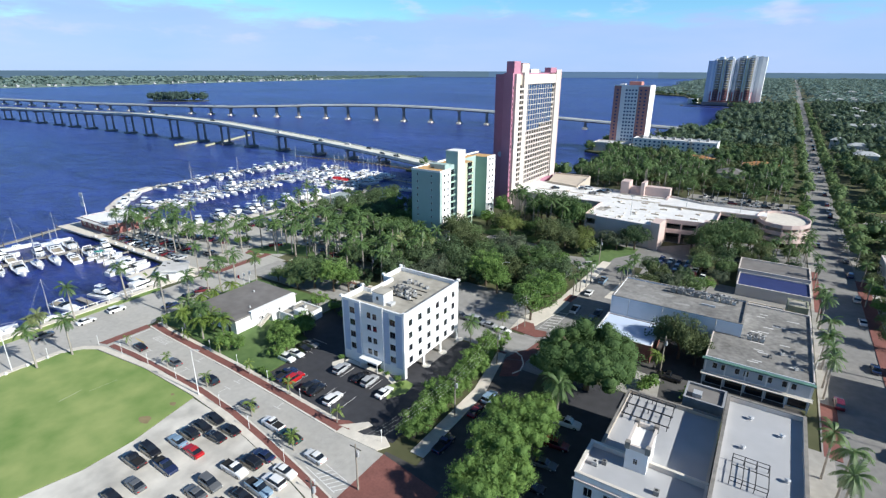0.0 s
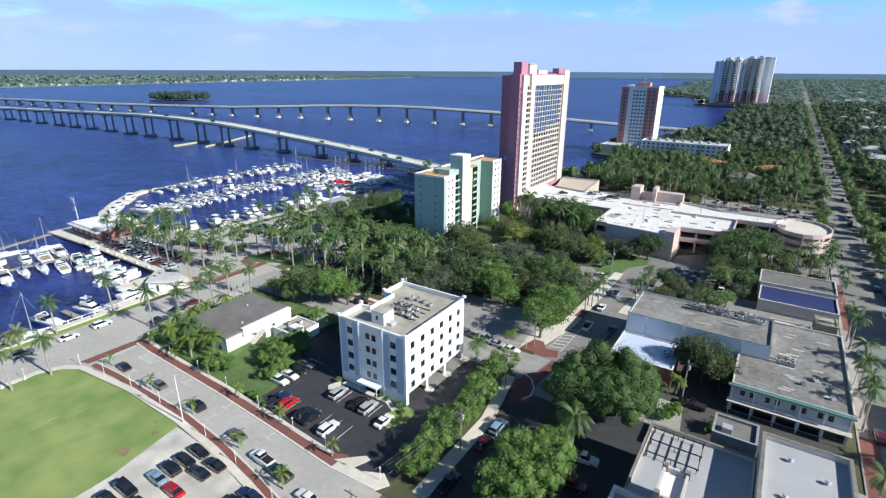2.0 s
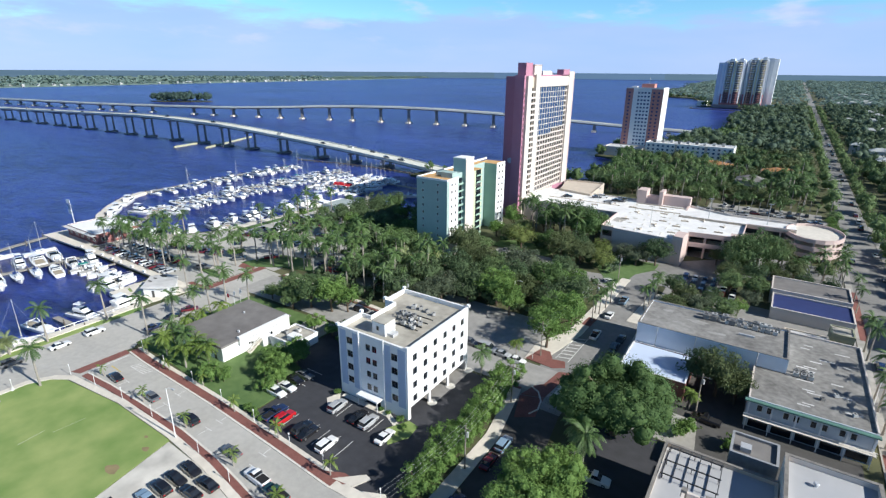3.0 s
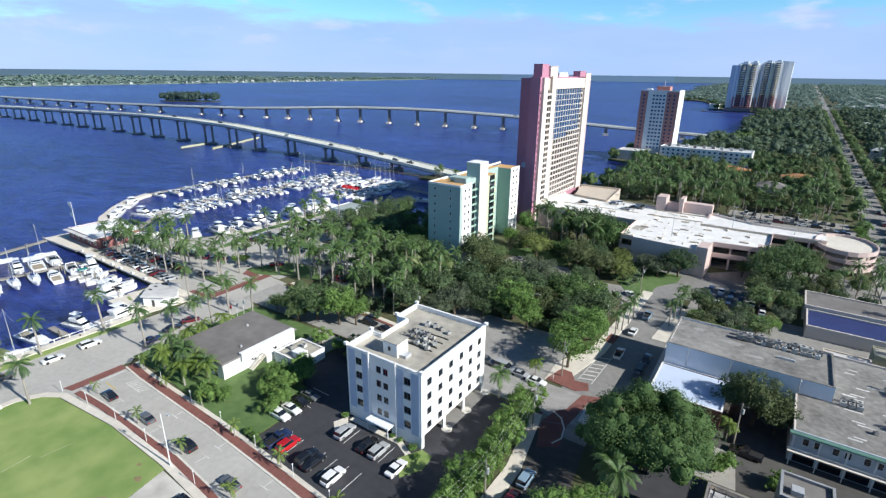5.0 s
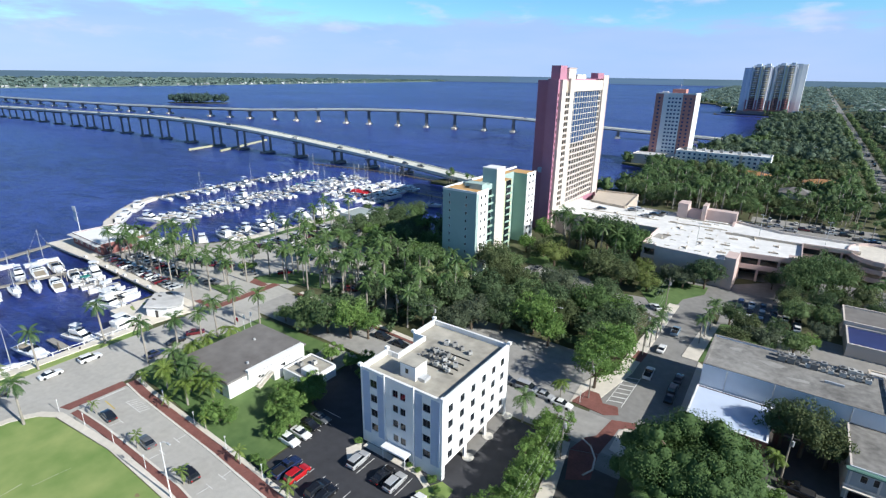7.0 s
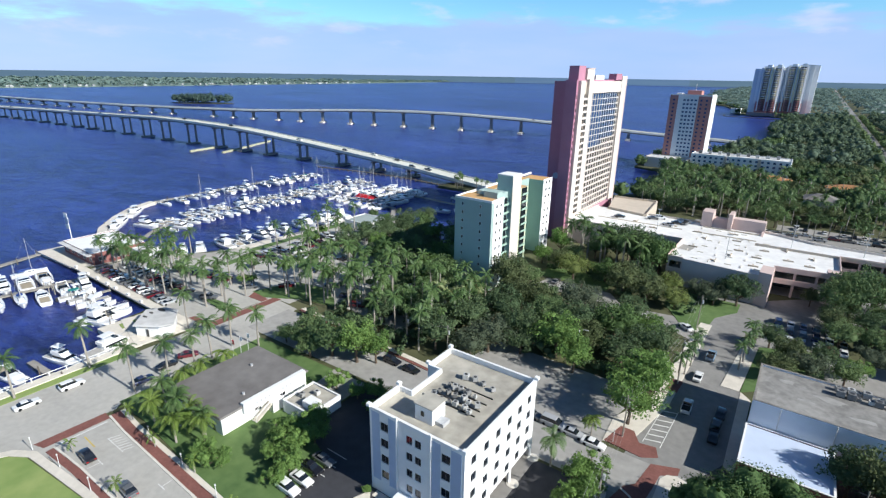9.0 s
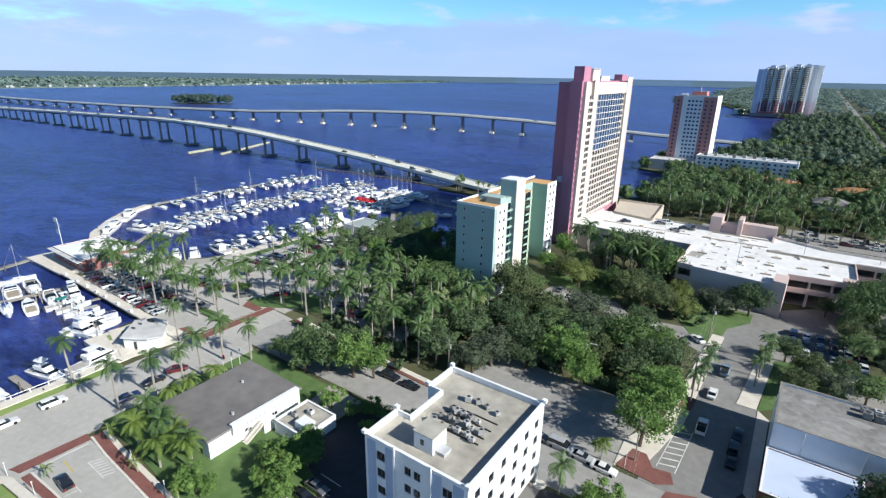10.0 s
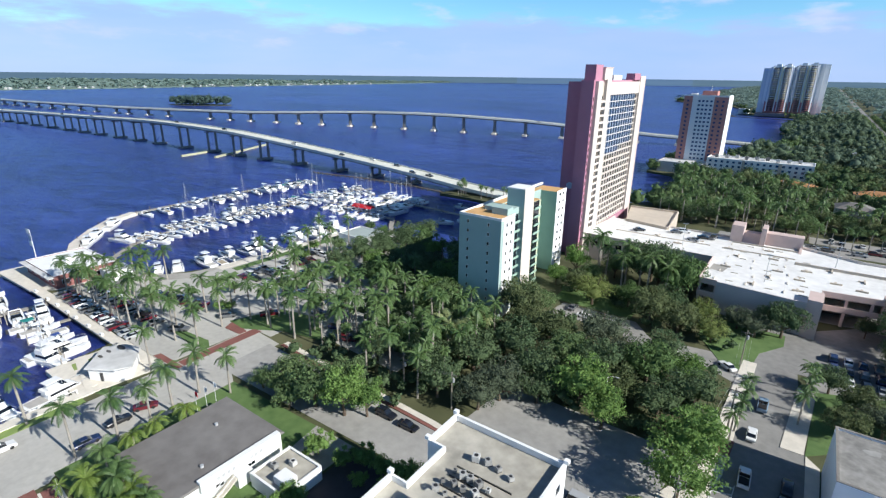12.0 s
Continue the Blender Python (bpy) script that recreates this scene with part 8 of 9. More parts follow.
woods("tree_canopy", "olive and light green tree canopy over the town", mid_w[2 * h3:], 190, 0.95, OLIVE_LEAF, 3)
# haze painted into the leaf colour of everything towards the horizon
HAZY = mat("haze-tinted distant leaves", (0.150, 0.218, 0.195), 0.9, 0.3, 0.02, spec=0.0, island=0.3, col2=(0.195, 0.275, 0.245), translucent=0.3)
far_w = grid_spots(520, 1250, 11.5, 23, lambda y: -110, lambda y: 60 + 0.17 * y, 0.9)
RR.shuffle(far_w)
h2 = len(far_w) // 2
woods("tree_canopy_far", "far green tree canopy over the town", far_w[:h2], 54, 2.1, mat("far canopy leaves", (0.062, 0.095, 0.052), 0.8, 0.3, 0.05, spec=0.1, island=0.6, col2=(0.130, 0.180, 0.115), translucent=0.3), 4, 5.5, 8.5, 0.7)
# this half of the trees carries a little haze in its colour
woods("tree_canopy_far", "far dark green tree canopy over the town", far_w[h2:], 54, 2.1, mat("haze-tinted canopy leaves", (0.072, 0.108, 0.066), 0.8, 0.3, 0.05, spec=0.1, island=0.6, col2=(0.140, 0.195, 0.145), translucent=0.3), 5, 5.5, 8.5, 0.7)
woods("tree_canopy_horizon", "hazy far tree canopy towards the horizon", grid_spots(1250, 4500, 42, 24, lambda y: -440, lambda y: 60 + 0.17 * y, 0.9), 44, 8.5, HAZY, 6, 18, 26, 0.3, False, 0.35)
RF = random.Random(9)
bank = [(-2300 - RF.uniform(0, 260) - max(0, y - 1100) * 0.13, y) for y in [RF.uniform(300, 4600) for _ in range(620)]]
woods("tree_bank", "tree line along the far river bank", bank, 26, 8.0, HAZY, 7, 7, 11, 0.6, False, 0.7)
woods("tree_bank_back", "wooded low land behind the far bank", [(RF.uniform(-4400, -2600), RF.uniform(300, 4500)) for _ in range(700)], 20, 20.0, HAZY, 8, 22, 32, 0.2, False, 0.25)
g = G()
for i in range(70):
    y = RF.uniform(520, 2600)
    x = -2292 - max(0, y - 700) * 0.085 - RF.uniform(0, 60) ** 1.25
    w, h = RF.uniform(6, 13), RF.uniform(2.5, 5)
    g.box(x, y, 0, x + 10, y + w, h)
    g.prism(rect(x - 1, y - 1, x + 11, y + w + 1), h, h + 4, rect(x + 4, y + 3, x + 6, y + w - 3))
tagged(new("bank_houses", g.mesh("bank_houses", mat("far house walls", (0.40, 0.42, 0.42), 0.8, 0.2, 0.05))), "pale houses along the far river bank", "houses", "", "stuff")
g = G()
for i in range(90):
    y = RF.uniform(480, 1900)
    x = RF.uniform(36, 60 + 0.16 * y)
    w, d, h = RF.uniform(8, 20), RF.uniform(7, 14), RF.uniform(6.5, 10)
    g.box(x, y, 0, x + w, y + d, h)
    g.prism(rect(x - 0.5, y - 0.5, x + w + 0.5, y + d + 0.5), h, h + 2.2, rect(x + w * 0.3, y + d * 0.4, x + w * 0.7, y + d * 0.6))
tagged(new("town_houses", g.mesh("town_houses", mat("far house walls", (0.40, 0.42, 0.42)))), "pale roofs of far houses among the trees", "houses", "", "stuff")
isl = G()
cx, cy, ax_, ay_ = -1122, 664, Vector((0.81, 0.59)), Vector((-0.59, 0.81))
ring = [(cx + ax_.x * 66 * math.cos(t) + ay_.x * 26 * math.sin(t), cy + ax_.y * 66 * math.cos(t) + ay_.y * 26 * math.sin(t)) for t in [2 * math.pi * i / 24 for i in range(24)]]
isl.prism(ring, -3, -0.9)
structure("island", isl, EARTH, "small wooded river island", "island")
spots = []
for _ in range(90):
    a, q = RF.uniform(0, 6.28), math.sqrt(RF.random())
    spots.append((cx + ax_.x * 60 * q * math.cos(a) + ay_.x * 22 * q * math.sin(a), cy + ax_.y * 60 * q * math.cos(a) + ay_.y * 22 * q * math.sin(a)))
# dark leaves with bluish haze mixed into their colour
woods("tree_island", "dark green trees covering the river island", spots, 110, 2.6, mat("haze-tinted island leaves", (0.061, 0.104, 0.091), 0.8, 0.3, 0.1, spec=0.1, island=0.6, col2=(0.122, 0.183, 0.152), translucent=0.42), 9, 7, 10, 1.0)
pt = [(RF.uniform(-170, -120), RF.uniform(420, 500)) for _ in range(60)] + [(RF.uniform(-180, -130), RF.uniform(500, 690)) for _ in range(90)]
shore = []
for (xa, ya), (xb, yb) in zip(MAINLAND, MAINLAND[1:]):
    L = math.hypot(xb - xa, yb - ya)
    if 320 < min(ya, yb) and max(ya, yb) < 2600 and L > 1:
        k = max(1, int(L / (5.5 if ya < 750 else 14)))
        nx, ny = (yb - ya) / L, -(xb - xa) / L
        for i in range(k):
            u = (i + RF.random()) / k
            d = RF.uniform(2.5, 7)
            shore += [(xa + (xb - xa) * u - nx * q * d, ya + (yb - ya) * u - ny * q * d) for q in (0.8, 2.0)]
shore = [p for p in shore if inside(*p, MAINLAND) and not (-146 < p[0] < -102 and 440 < p[1] < 486)]
woods("tree_shore", "green bank trees along the river shore", shore, 64, 1.6, LEAF, 16, 3.6, 6.0, 0.9)
street_trees = [(x + RF.uniform(-0.8, 0.8), y + RF.uniform(-4, 4)) for y in range(232, 1250, 11) for x in (18.2, 32.4) if not (x < 20 and y < 300)]
woods("street_trees", "green trees lining the long main street", street_trees, 140, 1.0, LEAF, 17, 3.2, 4.8, 0.9)
pt += [(RF.uniform(-140, -104), RF.uniform(442, 449)) for _ in range(4)]
woods("tree_point", "green trees on the wooded point", [p for p in pt if inside(*p, MAINLAND) and clear(*p, 2) and not (p[0] > -136 and p[1] < 456)], 150, 1.5, LEAF, 10)

# ---- cars ----
def car_profile(L, W, body_h, kind):
    g = G()
    # lower body: lofted sections along its length, rounded at the ends
    ring = []
    for x, w, zb, zt in ((-L / 2, 0.82, 0.42, body_h * 0.82), (-L / 2 + 0.12, 0.94, 0.28, body_h * 0.95), (-L * 0.3, 1.0, 0.22, body_h), (L * 0.14, 1.0, 0.22, body_h), (L * 0.36, 0.98, 0.24, body_h * 0.90), (L / 2 - 0.14, 0.92, 0.28, body_h * 0.80), (L / 2, 0.8, 0.42, body_h * 0.66)):
        h = W / 2 * w
        ring.append([(x, -h, zb), (x, h, zb), (x, h * 1.0, zt - 0.12), (x, h * 0.9, zt), (x, -h * 0.9, zt), (x, -h, zt - 0.12)])
    g.loft(ring)
    return g


CAR_COL = {"black": (0.012, 0.012, 0.014), "white": (0.75, 0.75, 0.74), "silver": (0.38, 0.39, 0.40), "dark blue": (0.015, 0.025, 0.075), "red": (0.42, 0.012, 0.015), "grey": (0.12, 0.125, 0.13), "light blue": (0.22, 0.32, 0.42), "dark green": (0.02, 0.055, 0.05), "maroon": (0.12, 0.012, 0.02)}
TYRE = mat("tyre rubber", (0.015, 0.015, 0.016), 0.85, 0.1)
RIM = mat("alloy rim", (0.4, 0.4, 0.41), 0.35, 0.1, metal=0.8)
LAMP_W = mat("clear lamp lens", (0.7, 0.7, 0.68), 0.15, 0.05)
LAMP_R = mat("red lamp lens", (0.35, 0.01, 0.01), 0.2, 0.05)
CAR_MESH, CARS = {}, {}


def make_car(kind, colour, near=True):
    m = mat("car paint " + colour, CAR_COL[colour], 0.22, 0.03, 1.0, coat=0.8, spec=0.5)
    L, W, bh, rh = {"sedan": (4.7, 1.82, 0.95, 1.45), "suv": (4.75, 1.92, 1.08, 1.75), "pickup": (5.6, 2.0, 1.12, 1.85), "van": (5.2, 1.98, 1.15, 2.0)}[kind]
    t = thing("parked_car", f"{colour} {dict(sedan='saloon car', suv='estate off-roader', pickup='pickup truck', van='people carrier')[kind]} standing on the asphalt", "car", group="parked cars")
    part("body", car_profile(L, W, bh, kind), m, t)
    x0, x1, s0, s1 = {"sedan": (-L * 0.36, L * 0.20, 0.75, 0.75), "suv": (-L * 0.47, L * 0.20, 0.25, 0.75), "pickup": (-L * 0.08, L * 0.22, 0.15, 0.7), "van": (-L * 0.48, L * 0.30, 0.2, 0.85)}[kind]
    part("cabin_glass", loft_box(x0, x1, W * 0.88, bh - 0.03, rh - 0.06, s0, s1, 0.84), GLASS_DARK, t)
    part("roof", loft_box(x0 + s0 * 0.92, x1 - s1 * 0.92, W * 0.76, rh - 0.07, rh, 0.08, 0.08, 0.92), m, t)
    if kind == "pickup":
        part("bed", loft_box(-L * 0.47, -L * 0.10, W * 0.8, bh, bh + 0.02), TYRE, t)
    if "wheel" not in CAR_MESH:
        for nm, r, w, mm in (("tyre", 0.34, 0.22, TYRE), ("rim", 0.21, 0.24, RIM)):
            g = G()
            ring = [(r * math.cos(a), r * math.sin(a)) for a in [2 * math.pi * i / 12 for i in range(12)]]
            g.loft([[(x, -w / 2, z) for x, z in ring], [(x, w / 2, z) for x, z in ring]])
            CAR_MESH[nm] = g.mesh(nm, mm)
        CAR_MESH["wheel"] = 1
        CAR_MESH["headlight"] = G().box(-0.04, -0.2, -0.07, 0.04, 0.2, 0.07).mesh("headlight", LAMP_W)
        CAR_MESH["tail_light"] = G().box(-0.04, -0.18, -0.09, 0.04, 0.18, 0.09).mesh("tail_light", LAMP_R)
    for x in (-L * 0.31, L * 0.31):
        for y in (-W / 2 + 0.1, W / 2 - 0.1):
            w = part("wheel", CAR_MESH["tyre"], None, t, at=pose(x, y, 0.34))
            if near:
                part("rim", CAR_MESH["rim"], None, w)
    for y in (-W * 0.34, W * 0.34) if near else ():
        part("headlight", CAR_MESH["headlight"], None, t, at=pose(L / 2 - 0.06, y, bh * 0.6))
        part("tail_light", CAR_MESH["tail_light"], None, t, at=pose(-L / 2 + 0.03, y, bh * 0.72))
    return t


def car(kind, colour, x, y, rz, z=0.075):
    m = pose(x, y, z, 0, 0, rz)
    near = -130 < x < 35 and y < 100
    key = kind, colour, near
    if key not in CARS:
        CARS[key] = make_car(kind, colour, near)
        CARS[key].matrix_world = m
        return CARS[key]
    return copy_thing(CARS[key], m)


GR = [("sedan", "black", -84.8, 48.0), ("sedan", "black", -79.3, 47.6), ("sedan", "black", -84.9, 45.3), ("suv", "black", -85.0, 42.7), ("sedan", "black", -79.9, 44.9), ("sedan", "light blue", -84.9, 40.2), ("sedan", "red", -79.8, 40.2), ("suv", "black", -86.7, 36.0), ("pickup", "black", -86.6, 33.0), ("pickup", "dark blue", -80.4, 35.3), ("sedan", "grey", -80.6, 30.1), ("sedan", "grey", -70.4, 34.6),
      ("pickup", "white", -69.5, 41.5), ("suv", "black", -68.6, 44.2), ("sedan", "dark blue", -68.1, 46.6), ("sedan", "white", -61.7, 46.0), ("suv", "white", -61.5, 43.4), ("pickup", "light blue", -62.4, 41.0), ("sedan", "black", -63.5, 38.4), ("suv", "grey", -70.2, 37.2), ("sedan", "black", -80.8, 26.6), ("pickup", "white", -63, 35.5), ("sedan", "black", -71, 31.5), ("suv", "white", -55.5, 40), ("sedan", "grey", -56, 37)]
for k, c, x, y in GR:
    car(k, c, x, y, R2.choice((0, 180)) + R2.uniform(-2, 2), 0.062)
for k, c, x, y in (("sedan", "black", -125.9, 53.6), ("sedan", "grey", -111.7, 54.2), ("suv", "black", -97.6, 54.4), ("sedan", "grey", -82.8, 53.4), ("pickup", "white", -73.6, 52.0), ("pickup", "dark green", -68.0, 51.4), ("sedan", "white", -60.0, 50.2)):
    car(k, c, x, y + 1.3, 180 - 3, 0.056)
for k, c, x, y, r in (("sedan", "white", -152.4, 54.0, 90), ("suv", "white", -153.0, 62.4, 90), ("sedan", "dark blue", -142.6, 72.6, 88), ("sedan", "maroon", -145, 84.5, 60), ("sedan", "black", -144.5, 79, 88), ("suv", "grey", -152.6, 44, 90), ("sedan", "white", -152.6, 30, 90)):
    car(k, c, x, y, r, 0.052)
for k, c, x, y, r in (("suv", "white", -90.6, 71.5, 0), ("sedan", "white", -90.4, 74.2, 0), ("pickup", "dark blue", -85.2, 66.6, 90), ("suv", "red", -82.4, 66.7, 90), ("sedan", "black", -75.0, 66.2, 90), ("suv", "black", -76.9, 66.4, 90), ("suv", "white", -69.6, 65.8, 90), ("suv", "silver", -76.2, 75.4, 92), ("sedan", "black", -70.2, 75.2, 90), ("suv", "silver", -67.4, 75.2, 90), ("sedan", "white", -61.9, 73.6, 90), ("sedan", "black", -91, 77, 0), ("sedan", "grey", -90.8, 79.6, 0)):
    car(k, c, x, y, r, 0.077)
for k, c, x, y, r in (("van", "silver", -61.6, 114.0, 0), ("sedan", "white", -52.9, 113.0, 0), ("sedan", "silver", -57.2, 113.6, 0), ("suv", "grey", -66.6, 114, 0), ("pickup", "white", -40.9, 136.3, 92), ("sedan", "white", -41.2, 150.3, 90), ("pickup", "light blue", -40.4, 162.6, 90), ("sedan", "black", -34.6, 138, 90), ("suv", "black", -34.8, 133, 90), ("sedan", "black", -34.6, 129, 90), ("suv", "light blue", -41.9, 84.6, 90), ("sedan", "maroon", -42.0, 79.0, 90), ("pickup", "dark blue", -42.2, 67.0, 88), ("suv", "black", -103, 112.4, 2), ("sedan", "black", -97, 112.2, 2), ("sedan", "grey", -110, 113.2, 2)):
    car(k, c, x, y, r, 0.066)
for k, c, x, y in (("pickup", "white", -24.9, 85.6), ("suv", "maroon", -24.3, 78.5), ("sedan", "grey", -24.4, 72.6), ("sedan", "black", -24.2, 66.5)):
    car(k, c, x, y, 5, 0.08)
cols = ["black", "white", "silver", "grey", "dark blue", "black", "grey", "maroon", "white"]
for i in range(16):
    car(R2.choice(["sedan", "suv", "pickup"]), R2.choice(cols), -222 + i * 2.9, 97.4 + R2.uniform(-0.3, 0.3), 90 + R2.uniform(-3, 3), 0.072)
for i in range(11):
    car(R2.choice(["sedan", "suv", "pickup"]), R2.choice(cols), -219 + i * 3.7 + R2.uniform(-0.4, 0.4), 104.6 + R2.uniform(-0.3, 0.3), 90 + R2.uniform(-3, 3), 0.072)
for i in range(8):
    car(R2.choice(["sedan", "suv", "pickup"]), R2.choice(cols), -205 + i * 3.4 + R2.uniform(-0.4, 0.4), 113.5 + i * 0.7, 120 + R2.uniform(-3, 3), 0.072)
for row, x in enumerate((-192.5, -187.0, -178.5, -165.5)):
    for i in range(14):
        if R2.random() < 0.68:
            car(R2.choice(["sedan", "suv", "pickup", "sedan"]), R2.choice(cols), x + R2.uniform(-0.3, 0.3), 136 + i * 3.0 + row * 1.5, R2.choice((0, 180)), 0.072)
for x, y in ((-172.5, 106.5), (-169.5, 119), (-161, 127), (-132, 130), (-128, 134), (-139, 133), (-122, 131), (-118, 137), (-150, 136), (-146, 140)):
    car(R2.choice(["sedan", "pickup", "suv"]), R2.choice(cols), x, y, R2.uniform(20, 60), 0.072)
for i in range(18):
    car(R2.choice(["sedan", "suv"]), R2.choice(cols), -28 + (i % 6) * 3.0, 184.5 + (i // 6) * 5.5, 90, 0.074)
for i in range(15):
    car(R2.choice(["sedan", "suv", "pickup"]), R2.choice(cols), -60 + i * 5.1, 300 + i * 0.2 + R2.choice((-2.5, 2.5)), 3, 0.052)
for i in range(10):
    car(R2.choice(["sedan", "suv"]), R2.choice(cols), R2.choice((21.2, 29.4)), 108 + i * 17 + R2.uniform(-4, 4), 90, 0.052)
for i in range(26):
    car(R2.choice(["sedan", "suv", "van"]), R2.choice(cols), R2.choice((22.5, 27.8)), 300 + i * 17 + R2.uniform(-6, 6), 90, 0.052)
for k, c, x, y, r in (("sedan", "grey", -79.5, 256, 20), ("suv", "white", -77, 258.5, 15), ("sedan", "black", -69.5, 254.5, 10), ("sedan", "silver", -72, 249.5, 165), ("pickup", "grey", -66.5, 256.5, 80), ("sedan", "black", -92, 250, 40)):
    car(k, c, x, y, r, 9.02)
for k, c, x, y, r in (("sedan", "white", -87, 181, 10), ("suv", "silver", -79, 180.5, 95), ("sedan", "black", -83.5, 183, 90), ("sedan", "grey", -92, 184.5, 90), ("suv", "white", -62, 175.5, 8), ("sedan", "black", -66, 174.2, 8), ("sedan", "white", -49, 175.5, 140)):
    car(k, c, x, y, r, 0.064)
for i in range(12):
    if R2.random() < 0.8:
        car(R2.choice(["sedan", "suv", "pickup"]), R2.choice(cols), -32 + (i % 12) * 3.6, 314 + R2.uniform(-0.4, 0.4), 90 + R2.uniform(-3, 3), 0.064)
car("pickup", "black", -11.0, 114.0, 175, 0.086)


def on_bridge(line, half, n, rnd):
    pts = [Vector(p) for p in line]
    for _ in range(n):
        i = rnd.randrange(3, len(pts) - 2)
        a, b = pts[i], pts[i + 1]
        u = rnd.random()
        c, d = a.lerp(b, u), (b - a).normalized()
        s = rnd.choice((-0.55, -0.2, 0.25, 0.6)) * half
        o = car(rnd.choice(["sedan", "suv", "pickup"]), rnd.choice(["white", "black", "grey", "silver"]), c.x - d.y * s, c.y + d.x * s, math.degrees(math.atan2(d.y, d.x)), c.z + 0.02)
        o.rotation_euler[1] = -math.asin(d.z)


on_bridge(BR1, 6.4, 14, random.Random(6))
on_bridge(BR2, 5.6, 5, random.Random(7))

# ---- poles, wires and street furniture ----
def utility_pole(x, y, h):
    t = thing("utility_pole", "grey wooden utility pole with a cross-arm", "utility pole", pose(x, y, 0), "utility poles")
    part("pole", G().cyl(0, 0, 0, h, 0.17, 0.11, 8), mat("weathered pole timber", (0.27, 0.24, 0.20), 0.9, 0.2, 2.0), t)
    part("cross_arm", G().box(-1.2, -0.06, h - 0.8, 1.2, 0.06, h - 0.66), PILE, t)
    part("transformer", G().cyl(0.35, 0.1, h - 2.4, h - 1.4, 0.22, n=8), METAL, t)
    return (x, y, h)


UP = [utility_pole(-49.0, 41, 9.5), utility_pole(-48.6, 50.3, 9.5), utility_pole(-45.0, 75.5, 9.5), utility_pole(-46.8, 97.7, 9.5), utility_pole(-49.2, 119, 9.5), utility_pole(-45.4, 150, 9.8), utility_pole(-46.5, 178, 10)]
utility_pole(-13.2, 116.2, 9.5)
PP = [utility_pole(-106, 121.8, 8.5), utility_pole(-93.6, 122.4, 9.0)]
UP_ALL = list(zip(UP, UP[1:])) + [(PP[0], PP[1])]
for a, b in UP_ALL:
    for k, u in enumerate((-1.1, -0.4, 0.4, 1.1)):
        w = thing("power_cable", "thin sagging power cable between poles", "cable", group="power cables")
        part("cable", G().tube([(a[0] + (b[0] - a[0]) * i / 6 + u, a[1] + (b[1] - a[1]) * i / 6, a[2] + (b[2] - a[2]) * i / 6 - 0.4 - 3.2 * (i / 6) * (1 - i / 6)) for i in range(7)], 0.011, 4), mat("cable aluminium", (0.36, 0.37, 0.36), 0.5, 0.1), w)
for x, y, h in ((-95.6, 51.4, 11.2), (-67.6, 141.5, 8.0), (-140.8, 33, 10.5), (17.6, 137.1, 8), (32.5, 112, 7.5)):
    t = thing("lamp_post", "tall pale street lamp post with an arm", "street lamp", pose(x, y, 0.0), "street lamps")
    part("pole", G().cyl(0, 0, 0, h, 0.13, 0.07, 8), FRAME_W, t)
    part("arm", G().tube([(0, 0, h - 0.2), (0.7, 0.2, h + 0.25), (1.7, 0.4, h + 0.3)], 0.05), FRAME_W, t)
    part("lamp_head", G().box(1.4, 0.25, h + 0.2, 2.2, 0.55, h + 0.36), METAL, t)
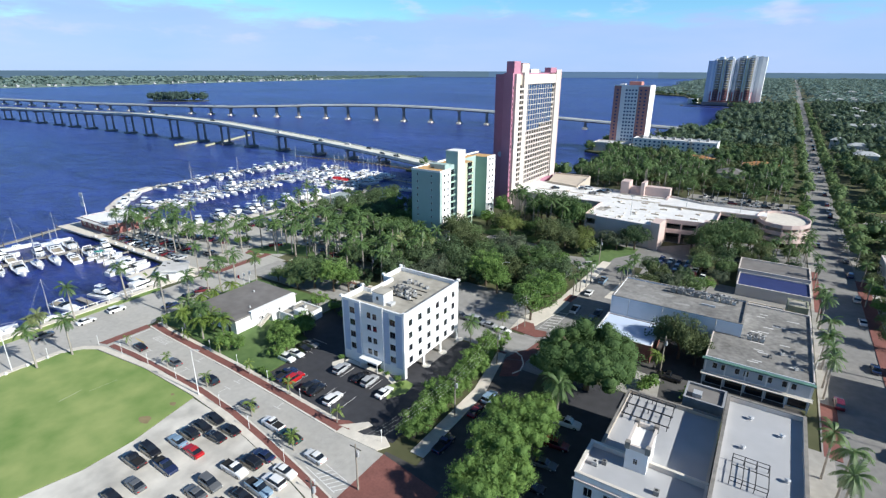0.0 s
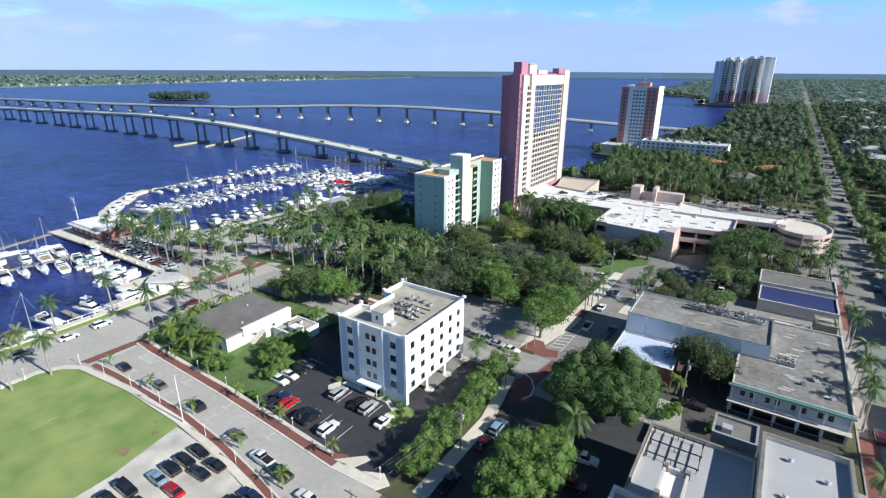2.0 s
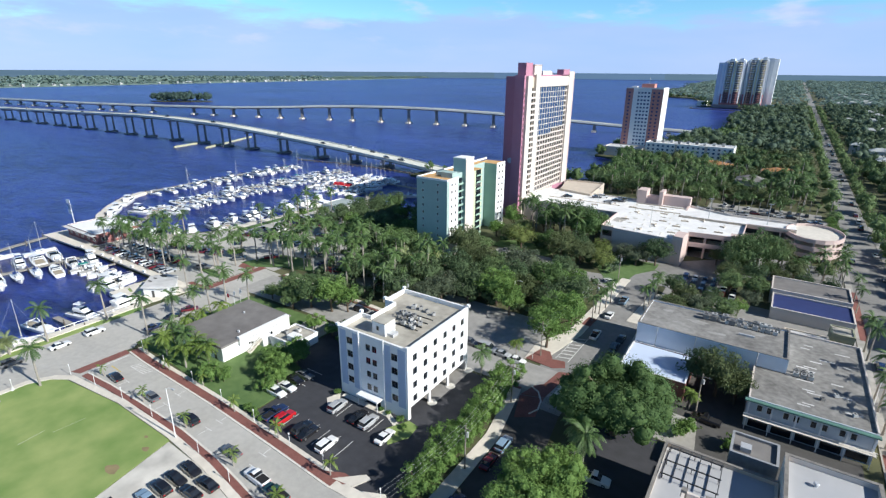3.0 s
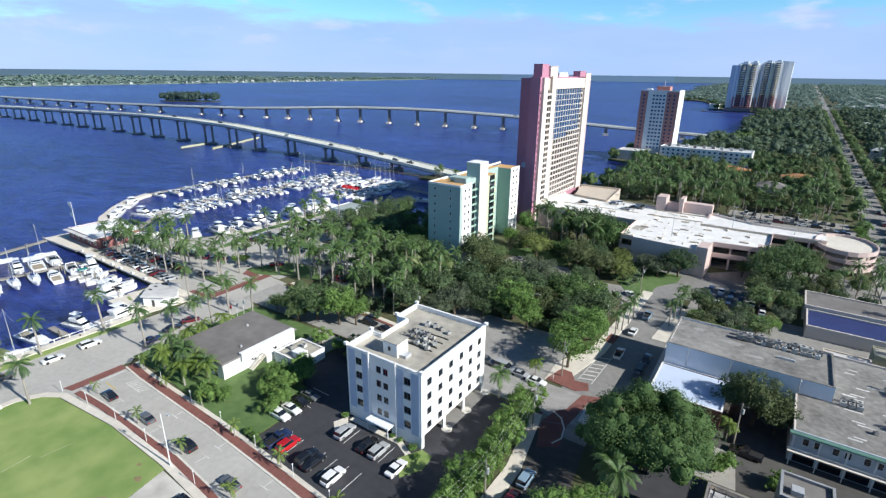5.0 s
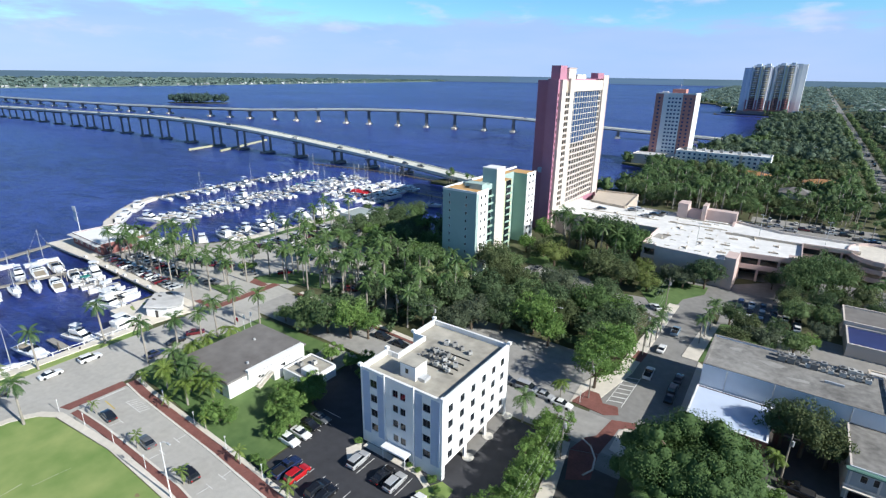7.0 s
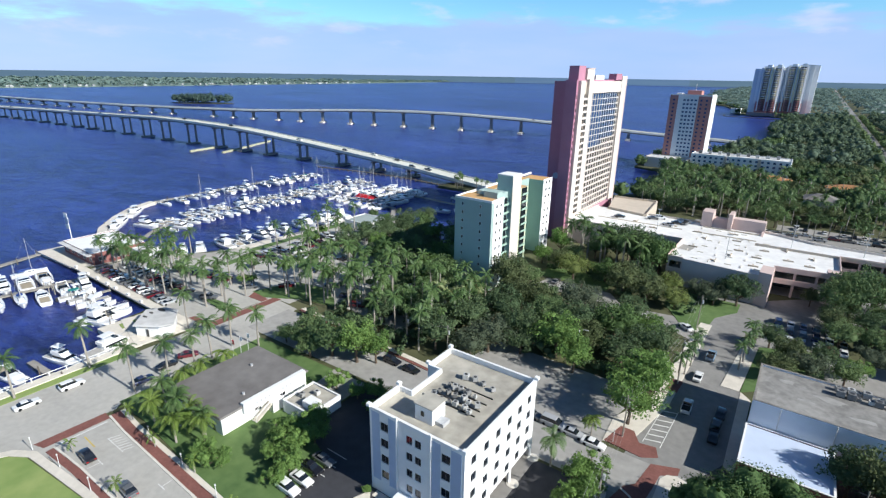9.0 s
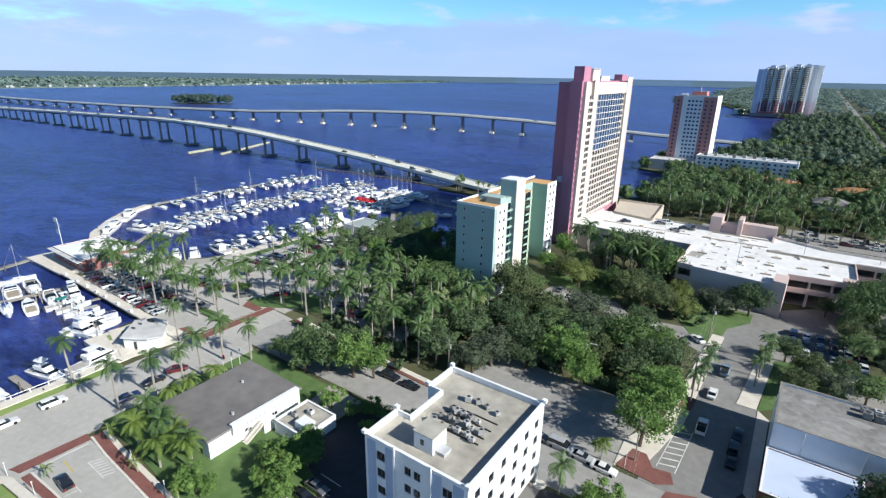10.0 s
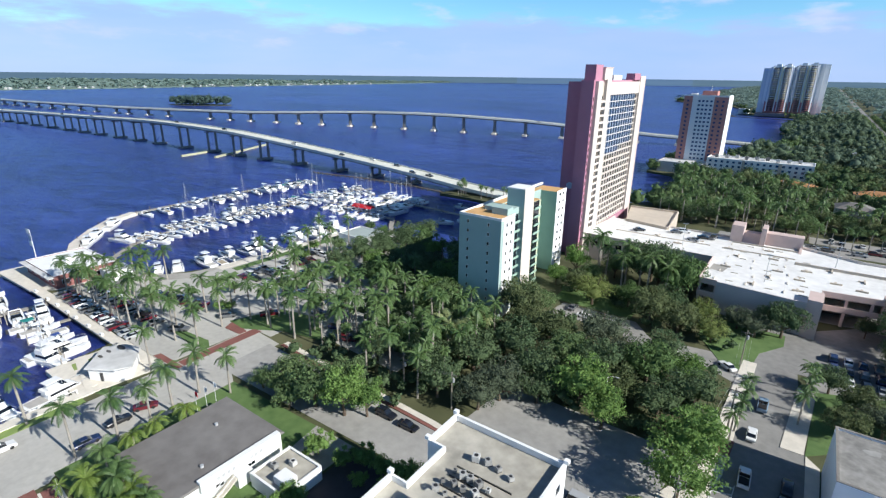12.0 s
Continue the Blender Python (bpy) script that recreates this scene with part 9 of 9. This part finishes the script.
for x, y in ((-139.6, 40), (-139.8, 30), (-136, 49.8), (-127, 51.0), (-116.8, 51.9), (-105.5, 52.2), (-88, 51.4), (-77, 50.2), (-64, 47.8), (-54, 45.8), (-133, 64.8), (-122, 64.1), (-110, 63.9), (-98.5, 63.4), (-87, 62.9), (-75.5, 62.1), (-66, 61.6), (-52.6, 61.4), (-50.2, 116.4)):
    t = thing("walk_lamp", "short white walkway lamp post", "street lamp", pose(x, y, 0.15), "walkway lamps")
    part("post", G().cyl(0, 0, 0, 2.5, 0.06, 0.045, 6), FRAME_W, t)
    part("globe", G().cyl(0, 0, 2.5, 2.85, 0.08, 0.15, 8), FRAME_W, t)
# white edge blocks round the lawn corner
for i in range(16):
    t = thing("edge_block", "low white concrete edge block by the lawn", "bollard", pose(-140 + 0.0 * i, 40 - i * 4.2, 0.1), "edge blocks")
    part("block", G().prism(rect(-0.25, -0.25, 0.25, 0.25), 0, 0.55, rect(-0.18, -0.18, 0.18, 0.18)), WHITE, t)
# seawall rail posts
for i in range(26):
    t = thing("rail_post", "pale seawall rail post with a lower rail", "railing", pose(-161.5, 78 - i * 3.4, 0.35), "seawall rail")
    part("post", G().box(-0.1, -0.1, 0, 0.1, 0.1, 1.0), WHITE, t)
    part("rail", G().box(-0.04, -3.3, 0.8, 0.04, -0.1, 0.92), WHITE, t)
# kerbed planting islands in the black lot
for poly, lab in (([(-80.6, 76.6), (-77.8, 74.2), (-76.6, 76.4), (-79.4, 79.6)], "kerbed planting island"), ([(-63.6, 76.0), (-60.4, 72.6), (-58.2, 76.4), (-58.6, 80.0), (-61.2, 80.4)], "kerbed grass island"), ([(-63, 60.6), (-58.6, 61.2), (-57.2, 64.2), (-58.6, 64.6), (-61, 62.4)], "kerbed corner island")):
    structure("planting_island", slab(poly, -0.05, 0.2), LAWN if "grass" in lab else CONCRETE, lab + " in the black parking lot", "island")
structure("walk_entrance", slab([(-78.5, 79.0), (-66, 79.0), (-61.5, 76.8), (-61.5, 78), (-66, 80.3), (-78.5, 80.3)], -0.05, 0.18), CONCRETE, "pale concrete entrance walk", "pavement")
# flags beside the hall
for x, y in ((-131.5, 88.5), (-131.5, 90.5), (-131.5, 92.5)):
    t = thing("flagpole", "thin white flagpole with a limp flag", "flagpole", pose(x, y, 0.1), "flagpoles")
    part("pole", G().cyl(0, 0, 0, 7.5, 0.06, 0.04, 6), FRAME_W, t)
    part("flag", G().prism([(0.05, 0), (0.5, 0.12), (0.9, 0.0), (0.9, 0.04), (0.5, 0.16), (0.05, 0.04)], 6.2, 7.3), RED_CANVAS if y < 89 else WHITE, t)
